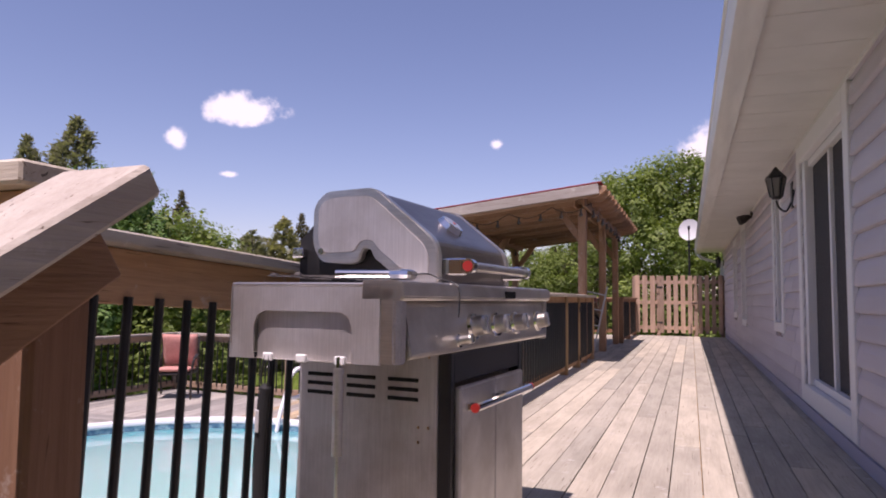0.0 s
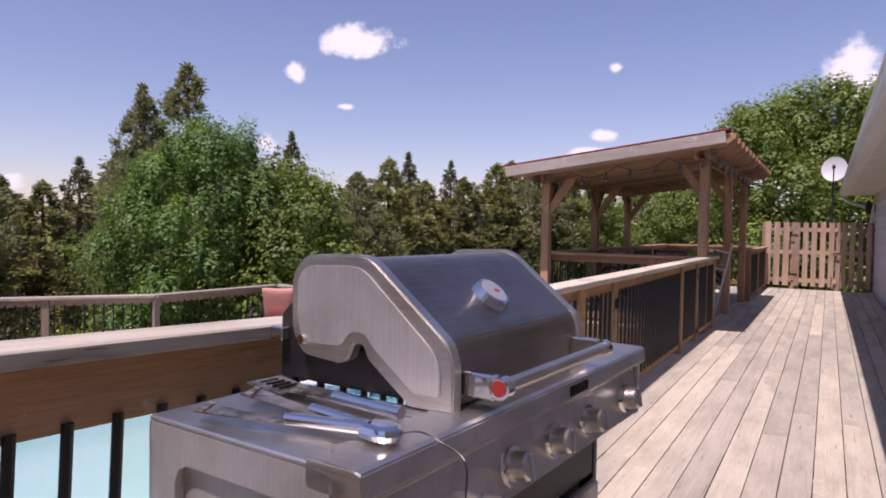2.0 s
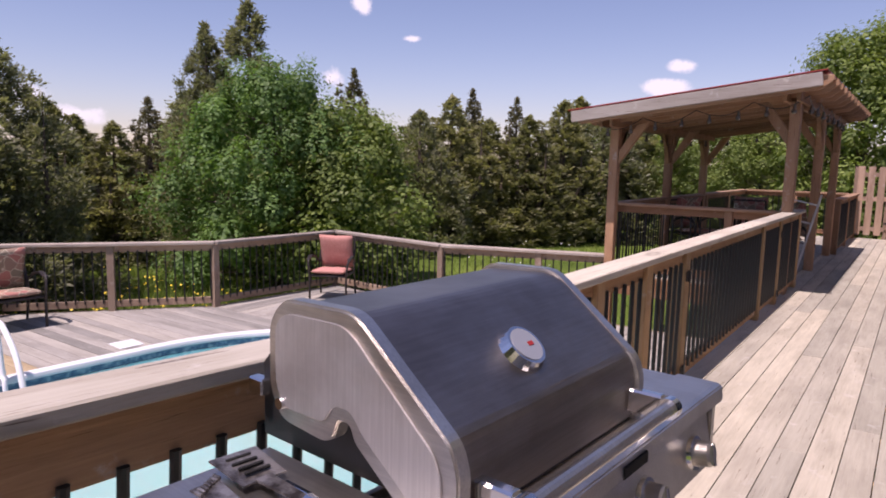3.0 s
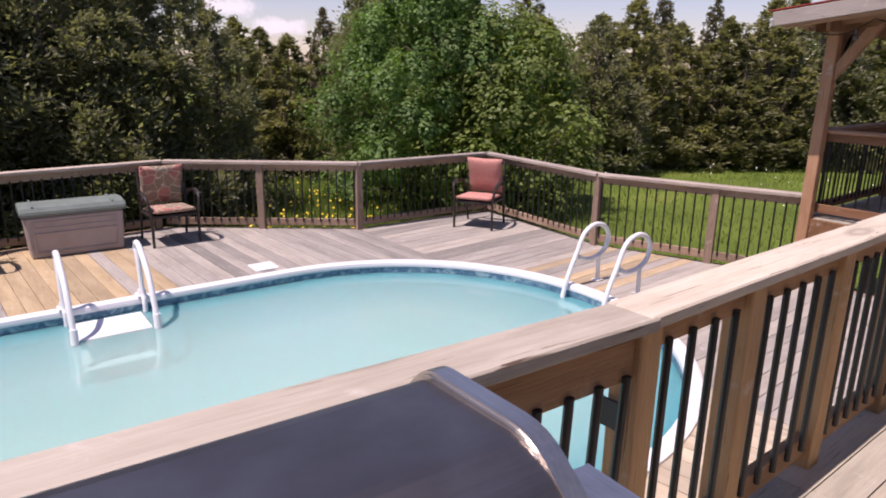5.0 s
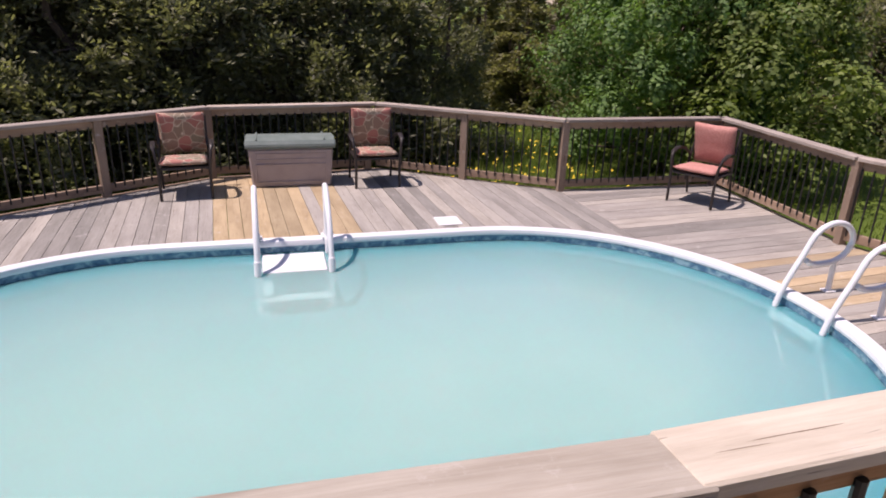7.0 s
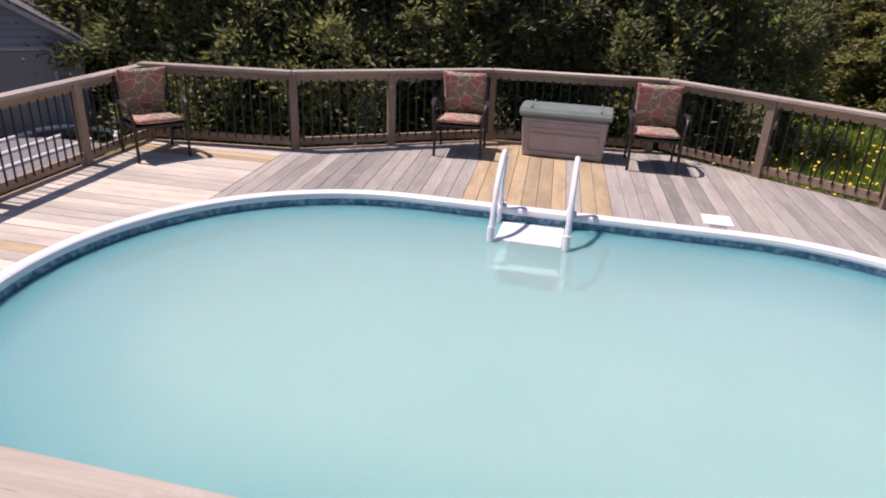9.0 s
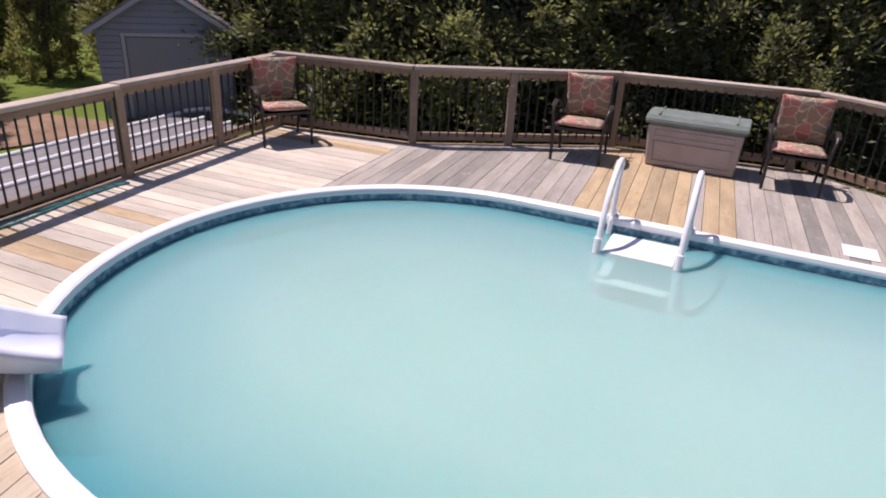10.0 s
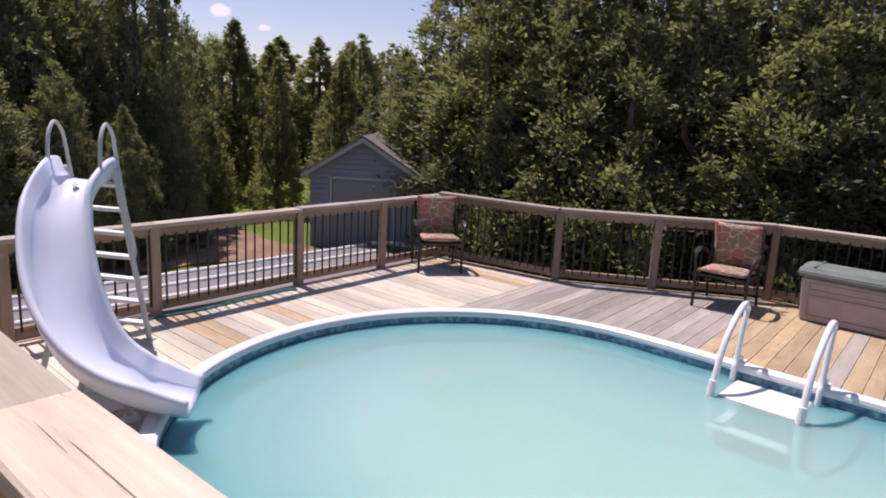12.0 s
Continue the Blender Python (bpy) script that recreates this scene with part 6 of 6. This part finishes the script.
for k in range(7):
    f = (k + 0.75) / 7.4
    a, b = L_foot[0].lerp(L_top[0], f), L_foot[1].lerp(L_top[1], f)
    w = (b - a).normalized()
    q = Vector((-w.y, w.x, 0)) * 0.045
    bm = bmesh.new()
    vs = [a + q, b + q, b - q, a - q]
    lo, hi = [bm.verts.new(v - Vector((0, 0, 0.012))) for v in vs], [bm.verts.new(v + Vector((0, 0, 0.012))) for v in vs]
    bm.faces.new(lo), bm.faces.new(hi)
    for i in range(4):
        bm.faces.new((lo[i], lo[(i + 1) % 4], hi[(i + 1) % 4], hi[i]))
    part("step", bm, WHITE, sl, "white ladder step")
for a, b in (((-2.46, -0.02, POOL_Z), (-2.58, -0.15, -0.44)), ((-2.76, 0.08, POOL_Z), (-2.76, 0.02, -0.52)), ((-2.44, -0.55, POOL_Z), (-2.58, -0.52, -0.12)), ((-2.77, -0.52, POOL_Z), (-2.68, -0.50, -0.16))):
    part("support_leg", tube(bmesh.new(), [a, b], 0.02, 10), TUBE, sl)
    part("foot_pad", tube(bmesh.new(), [a, (a[0], a[1], a[2] + 0.025)], [0.06, 0.045], 14), WHITE, sl, "round white foot")

# ---- hose along the railing ----
HOSE = material("teal_hose_vinyl", (0.05, 0.20, 0.20), 0.45)
hose = thing("garden_hose", pose(0, 0, 0), "teal garden hose looped along the foot of the railing", "hose")
for off in (0.0, 0.07):
    pts = [(-2.9 - 0.45 * k, -1.72 + off + 0.03 * math.sin(k * 1.9 + off * 30), POOL_Z + 0.011) for k in range(6)]
    part("hose_run", tube(bmesh.new(), curve_points(pts + [(-5.35, -1.66 + off * 0.4, POOL_Z + 0.012)], 4), 0.010, 7), HOSE, hose)

# ---- long panels beside the deck ----
LAMINATE = material("weathered_grey_panel", lambda n, l: ramp(n, l, noise_of(n, l, 6, (0.3, 6, 1), 6, 0.65), [(0.3, (0.13, 0.13, 0.14)), (0.7, (0.24, 0.23, 0.24))]), 0.7, bump=(30, 0.3))
dock = thing("dock_sections", pose(-7.0, -4.47, LAWN_Z, 0, 0, 178.5), "long grey dock sections with white pipes lying on the grass", "dock")
for k in range(3):
    y = -0.53 * k + 0.27
    part("panel", boxed((-6.4, y - 0.22, 0.13), (2.4, y + 0.22, 0.17), 0.006), LAMINATE, dock, "weathered grey panel")
    part("edge_pipe", tube(bmesh.new(), [(-6.4, y + 0.265, 0.18), (2.5, y + 0.265, 0.18)], 0.035, 10), WHITE, dock, "white edge pipe")
part("edge_pipe", tube(bmesh.new(), curve_points([(2.6, 0.53, 0.20), (2.95, 0.3, 0.2), (3.0, -0.2, 0.2), (2.95, -0.6, 0.2), (2.6, -0.85, 0.2)], 4), 0.035, 10), WHITE, dock)
for x in (-6.0, -3.2, -0.5, 2.0):
    part("cradle", boxed((x - 0.05, -1.0, 0.0), (x + 0.05, 0.5, 0.125), 0.005), LAMINATE, dock)

# ---- shed ----
SHEDTRIM = material("greyed_shed_trim", (0.36, 0.36, 0.38), 0.6)
A, B = Vector((-9.12, -6.11)), Vector((-10.35, -4.47))
yaw = math.degrees(math.atan2((A - B).y, (A - B).x))
shed = thing("shed", pose((A.x + B.x) / 2, (A.y + B.y) / 2, LAWN_Z, 0, 0, yaw + 180), "small blue-grey garden shed with gable roof, among cedars", "shed")
HW, HE, HP, DP = 1.02, 1.50, 2.14, 2.6
bm = bmesh.new()
prism(bm, [(-HW, 0), (HW, 0), (HW, HE), (0, HP), (-HW, HE)], "y", 0.0, DP)
part("wall", bm, SHEDWALL, shed, "blue-grey sided walls")
z = 0.05
bm = bmesh.new()
while z < HP - 0.12:
    w = HW if z + 0.05 < HE else HW * (HP - z - 0.07) / (HP - HE)
    if w > 0.06:
        if z < 1.32:
            box(bm, (-w, -0.016, z), (-0.66, -0.001, z + 0.088)), box(bm, (0.66, -0.016, z), (w, -0.001, z + 0.088))
        else:
            box(bm, (-w, -0.016, z), (w, -0.001, z + 0.088))
    z += 0.1
part("siding", bm, SHEDWALL, shed)
part("door", boxed((-0.58, -0.03, 0.05), (0.58, -0.002, 1.33), 0.006), material("greyish_shed_door_paint", (0.22, 0.22, 0.24), 0.6), shed, "closed pale grey door")
bm = bmesh.new()
for lo, hi in (((-0.65, -0.035, 0.02), (-0.59, -0.002, 1.40)), ((0.59, -0.035, 0.02), (0.65, -0.002, 1.40)), ((-0.589, -0.035, 1.34), (0.589, -0.002, 1.40))):
    box(bm, lo, hi, 0.004)
part("door_trim", bm, SHEDTRIM, shed, "pale door trim")
for s in (-1, 1):
    d = Vector((HW + 0.12, HP - HE + 0.0)).normalized()
    x1, z1 = s * (HW + 0.14), HP - (HP - HE) * (HW + 0.14) / HW
    bm = bmesh.new()
    prism(bm, [(0, HP + 0.005), (x1, z1 + 0.005), (x1, z1 + 0.05), (0, HP + 0.055)], "y", -0.16, DP + 0.12)
    part("roof", bm, ROOFING, shed, "grey shingled roof slope")
    bm = bmesh.new()
    prism(bm, [(0, HP - 0.07), (x1, z1 - 0.07), (x1, z1 + 0.004), (0, HP + 0.004)], "y", -0.185, -0.162)
    part("barge_board", bm, SHEDTRIM, shed, "pale barge board")

# ---- red umbrella-like cover and patio bits under the gazebo ----
bench = thing("patio_table", pose(-2.35, 11.8, 0.0), "dark round patio table in the gazebo's shade", "table")
part("tabletop", tube(bmesh.new(), [(0, 0, 0.69), (0, 0, 0.715)], 0.52, 28), CHAIRFRAME, bench)
for k in range(4):
    a = math.tau * k / 4 + 0.5
    part("leg", tube(bmesh.new(), curve_points([(0.12 * math.cos(a), 0.12 * math.sin(a), 0.69), (0.16 * math.cos(a), 0.16 * math.sin(a), 0.35), (0.38 * math.cos(a), 0.38 * math.sin(a), 0.0)], 4), 0.018, 8), CHAIRFRAME, bench)
for x, y, f in ((-1.75, 11.3, 130), (-2.9, 11.3, -120), (-2.4, 12.7, 0)):
    ch = copy_thing(floral, pose(x, y, 0.0, 0, 0, f))
    tagged(ch, "dark metal patio chair at the shaded gazebo table")
ladder = thing("step_ladder", pose(-1.62, 10.55, 0.0, 0, 0, 10), "folded step ladder leaning by the gazebo post", "ladder")
for x in (-0.2, 0.2):
    part("side_rail", boxed((x - 0.012, -0.03, 0.0), (x + 0.012, 0.03, 1.12), 0.003, pose(0, 0, 0, 0, 12, 0)), TUBE, ladder)
for k in range(4):
    part("rung", boxed((-0.19, -0.03, 0.22 + 0.25 * k), (0.19, 0.03, 0.24 + 0.25 * k), 0.003, pose(0, 0, 0, 0, 12, 0)), TUBE, ladder)

# ---- soil path, grass and flowers ----
def soil(name, pts, cen, label, kind):
    bm = bmesh.new()
    cen = Vector(cen)
    edge = []
    for i in range(48):
        f = i / 48 * len(pts)
        a, b = Vector(pts[int(f)]), Vector(pts[(int(f) + 1) % len(pts)])
        p = a.lerp(b, f % 1)
        p += (p - cen).normalized() * 0.35 * noise.noise(Vector((p.x * 0.8, p.y * 0.8, 3)))
        edge.append(bm.verts.new((p.x, p.y, LAWN_Z + (0.10 * noise.noise(Vector(((p.x + 5) * 0.12, (p.y - 3) * 0.12, 0)))) + 0.03)))
    bm.faces.new(edge)
    tagged(mesh_object(name, bm, SOIL), label, kind, kind="structure")


soil("soil_path", [(-10.4, 5.4), (-12.5, 5.2), (-16, 4.6), (-19, 5.2), (-20, 7.4), (-16, 7.3), (-13, 6.9), (-10.8, 6.5)], (-14.5, 6.0), "bare brown soil path leading into the trees", "path")
soil("soil_patch", [(-8.8, -5.4), (-8.9, -7.4), (-8.6, -9.0), (-6.0, -8.6), (-3.0, -8.2), (-1.5, -6.9), (-4.0, -6.2), (-6.5, -5.9)], (-6.0, -7.3), "shaded bare soil under the cedars beside the shed", "soil")
rng = np.random.default_rng(7)


def scatter(n, x0, x1, y0, y1, power=1.0):
    pts = np.stack([rng.uniform(x0, x1, n), rng.uniform(y0, y1, n)], 1)
    keep = ~((pts[:, 0] > -9.4) & (pts[:, 1] < 8.6) & (pts[:, 1] > -2.0)) & ~((pts[:, 0] > -3.6))
    return pts[keep]


def blades(name, pts, h, mat, label, w=0.012):
    n = len(pts)
    ang = rng.uniform(0, math.tau, n)
    hh = h * rng.uniform(0.5, 1.3, n)
    dx, dy = np.cos(ang) * w, np.sin(ang) * w
    lean = rng.normal(size=(n, 2)) * 0.35 * hh[:, None]
    z0 = np.full(n, LAWN_Z - 0.02) + 0.0
    a = np.stack([pts[:, 0] - dx, pts[:, 1] - dy, z0], 1)
    b = np.stack([pts[:, 0] + dx, pts[:, 1] + dy, z0], 1)
    c = np.stack([pts[:, 0] + lean[:, 0], pts[:, 1] + lean[:, 1], z0 + 0.05 + hh], 1)
    me = bpy.data.meshes.new(name)
    me.vertices.add(3 * n)
    me.vertices.foreach_set("co", np.stack([a, b, c], 1).ravel().astype(np.float32))
    me.loops.add(3 * n)
    me.loops.foreach_set("vertex_index", np.arange(3 * n, dtype=np.int32))
    me.polygons.add(n)
    me.polygons.foreach_set("loop_start", np.arange(0, 3 * n, 3, dtype=np.int32))
    me.update(calc_edges=True)
    me.materials.append(mat)
    return tagged(new(name, me), label, "grass", kind="stuff")


TUFT = foliage("fresh_grass_blades", (0.10, 0.16, 0.03), (0.24, 0.30, 0.08), 0.3)
blades("grass", scatter(60000, -22, -3.6, -5, 22), 0.07, TUFT, "short uneven lawn grass round the pool deck")
blades("tall_grass", scatter(16000, -15, -9.3, -1, 9), 0.24, TUFT, "taller rough grass by the railing", 0.014)


def dots(name, pts, h, size, mat, label):
    n = len(pts)
    z = LAWN_Z + h * rng.uniform(0.5, 1.2, n)
    p = np.stack([pts[:, 0], pts[:, 1], z], 1)
    me = leaf_mesh(name, p, np.tile([0.3, -0.3, 1.0], (n, 1)) + rng.normal(size=(n, 3)) * 0.4, np.full(n, size), [mat], 0.9, 5)
    return tagged(new(name, me), label, "flowers", kind="stuff")


dots("yellow_flowers", scatter(300, -14.5, -9.6, 3.5, 8.5), 0.30, 0.028, material("yellow_petals", (0.75, 0.55, 0.03), 0.6), "small yellow wildflowers in the rough grass")
dots("white_flowers", scatter(120, -18, -6, 15, 20), 0.26, 0.022, material("white_petals", (0.75, 0.75, 0.72), 0.6), "scattered white flowers at the lawn's far edge")

# ---- deck boards, one by one ----
def clip(pts, p, nrm):
    """The part of a convex polygon on the side of p that nrm points to."""
    out = []
    for i, a in enumerate(pts):
        b = pts[(i + 1) % len(pts)]
        da, db = (a - p).dot(nrm), (b - p).dot(nrm)
        if da >= 0:
            out.append(a)
        if da * db < 0:
            out.append(a + (b - a) * (da / (da - db)))
    return out


def board_piece(parent, pts, z, mat, thick=0.03):
    if len(pts) < 3:
        return
    area = abs(sum(a.x * b.y - b.x * a.y for a, b in zip(pts, pts[1:] + pts[:1]))) / 2
    if area < 0.004:
        return
    c = sum(pts, Vector((0, 0))) / len(pts)
    dz = random.uniform(-0.0015, 0.0015)
    n = len(pts)
    inner = [p + (c - p).normalized() * 0.004 for p in pts]
    verts = [(p.x - c.x, p.y - c.y, -thick) for p in pts] + [(p.x - c.x, p.y - c.y, -0.003 + dz) for p in pts] + [(p.x - c.x, p.y - c.y, dz) for p in inner]
    faces = [list(range(2 * n, 3 * n))]
    for k in range(n):
        j = (k + 1) % n
        faces += [[k, j, n + j, n + k], [n + k, n + j, 2 * n + j, 2 * n + k]]
    me = bpy.data.meshes.new("board")
    me.from_pydata(verts, [], faces)
    me.materials.append(mat)
    ob = new("board", me)
    ob.parent = parent
    ob.matrix_basis = pose(c.x, c.y, z)


def lay(parent, region, along, origin, z, mat, pitch=0.142, gap=0.005, lengths=None, hole=None, special=None, first=0):
    """Boards along a direction over a convex region; hole: radius of the pool outline that they stop at."""
    region = [Vector(p) for p in region]
    if sum(a.x * b.y - b.x * a.y for a, b in zip(region, region[1:] + region[:1])) < 0:
        region.reverse()
    d = Vector(along).normalized()
    nrm = Vector((-d.y, d.x))
    o = Vector(origin)
    lo = min((p - o).dot(nrm) for p in region)
    hi = max((p - o).dot(nrm) for p in region)
    for k in range(math.floor(lo / pitch), math.ceil(hi / pitch) + 1):
        w0, w1 = k * pitch + gap / 2, (k + 1) * pitch - gap / 2
        pts = clip(clip(region, o + nrm * w0, nrm), o + nrm * w1, -nrm)
        if len(pts) < 3:
            continue
        groups = [pts]
        if hole:
            c0, c1 = pool_cut(o + nrm * w0, d, hole), pool_cut(o + nrm * w1, d, hole)
            cm = c0 or c1
            if cm:
                c0, c1 = c0 or c1, c1 or c0
                groups = []
                for side in (0, 1):
                    a, b = o + nrm * w0 + d * c0[side], o + nrm * w1 + d * c1[side]
                    e = (b - a).normalized()
                    cut = Vector((-e.y, e.x)) if side == 0 else Vector((e.y, -e.x))
                    if cut.dot(d) * (-1 if side == 0 else 1) < 0:
                        cut = -cut
                    groups.append(clip(pts, a, cut))
        for g in groups:
            if len(g) < 3:
                continue
            s0, s1 = min((p - o).dot(d) for p in g), max((p - o).dot(d) for p in g)
            cuts = [s0 - 1]
            if lengths:
                c = s0 - random.uniform(0, lengths) + lengths
                while c < s1 - 0.4:
                    if c > s0 + 0.4:
                        cuts.append(c)
                    c += lengths * random.uniform(0.8, 1.1)
            cuts.append(s1 + 1)
            for a, b in zip(cuts, cuts[1:]):
                piece = clip(clip(g, o + d * (a + 0.0015), d), o + d * (b - 0.0015), -d)
                m = special(k, (a + b) / 2) if special else None
                board_piece(parent, piece, z, m or mat)


BLEACHED = wood("bleached_board_wood", (0.62, 0.58, 0.50), (0.50, 0.45, 0.37), 1, vary=0.25)
BLEACHED_X = wood("bleached_board_wood_crosswise", (0.56, 0.50, 0.39), (0.43, 0.36, 0.26), 0, vary=0.25)
POOLDECK_Y = wood("weathered_board_wood_lengthwise", (0.42, 0.40, 0.36), (0.31, 0.285, 0.255), 1)
NEWBOARD_Y = wood("yellow_new_board_wood_lengthwise", (0.52, 0.42, 0.28), (0.40, 0.30, 0.19), 1, vary=0.2)
lay(deck, [(-1.40, DECK_S), (0.913, DECK_S), (0.913, 16.82), (-1.40, 16.82)], (0, 1), (-0.058, 0), 0.0, DECK_Y, lengths=4.2)
lay(deck, [(GX - 0.05, GY0 - 0.08), (-1.41, GY0 - 0.08), (-1.41, GY1), (GX - 0.05, GY1)], (0, 1), (-0.058, 0), 0.0, DECK_Y, lengths=4.2)
HOLE = POOL_R - 0.05
lay(pool_deck, [(-1.42, -1.78), PR[1], PR[2], PR[3], (-7.99, -0.10), (-1.42, -0.10)], (0.03, 1), (0, 0), POOL_Z, BLEACHED, hole=HOLE,
    special=lambda k, s: NEWBOARD_Y if k in (52, 53, 33, 27, 28) else None)
lay(pool_deck, [(-7.99, -0.09), PR[5], PR[6], PR[7], (-5.2, 6.2), (-5.2, -0.09)], (1, 0.02), (0, 0), POOL_Z, POOLDECK, hole=HOLE,
    special=lambda k, s: NEWBOARD if 16 <= k <= 25 and k not in (23,) else None)
lay(pool_deck, [PR[7], PR[8], PR[9], (-3.45, 8.9), (-1.42, 8.9), (-1.42, 5.7), (-5.2, 6.1), (-5.2, 6.21)], (-0.04, 1), (0, 0), POOL_Z, POOLDECK_Y, hole=HOLE,
    special=lambda k, s: NEWBOARD_Y if k in (28, 30, 31, 34) else None)
lay(pool_deck, [(-3.4, -0.09), (-1.42, -0.09), (-1.42, 5.69), (-3.4, 5.92)], (1, 0.14), (0, 0), POOL_Z, BLEACHED_X, hole=HOLE)
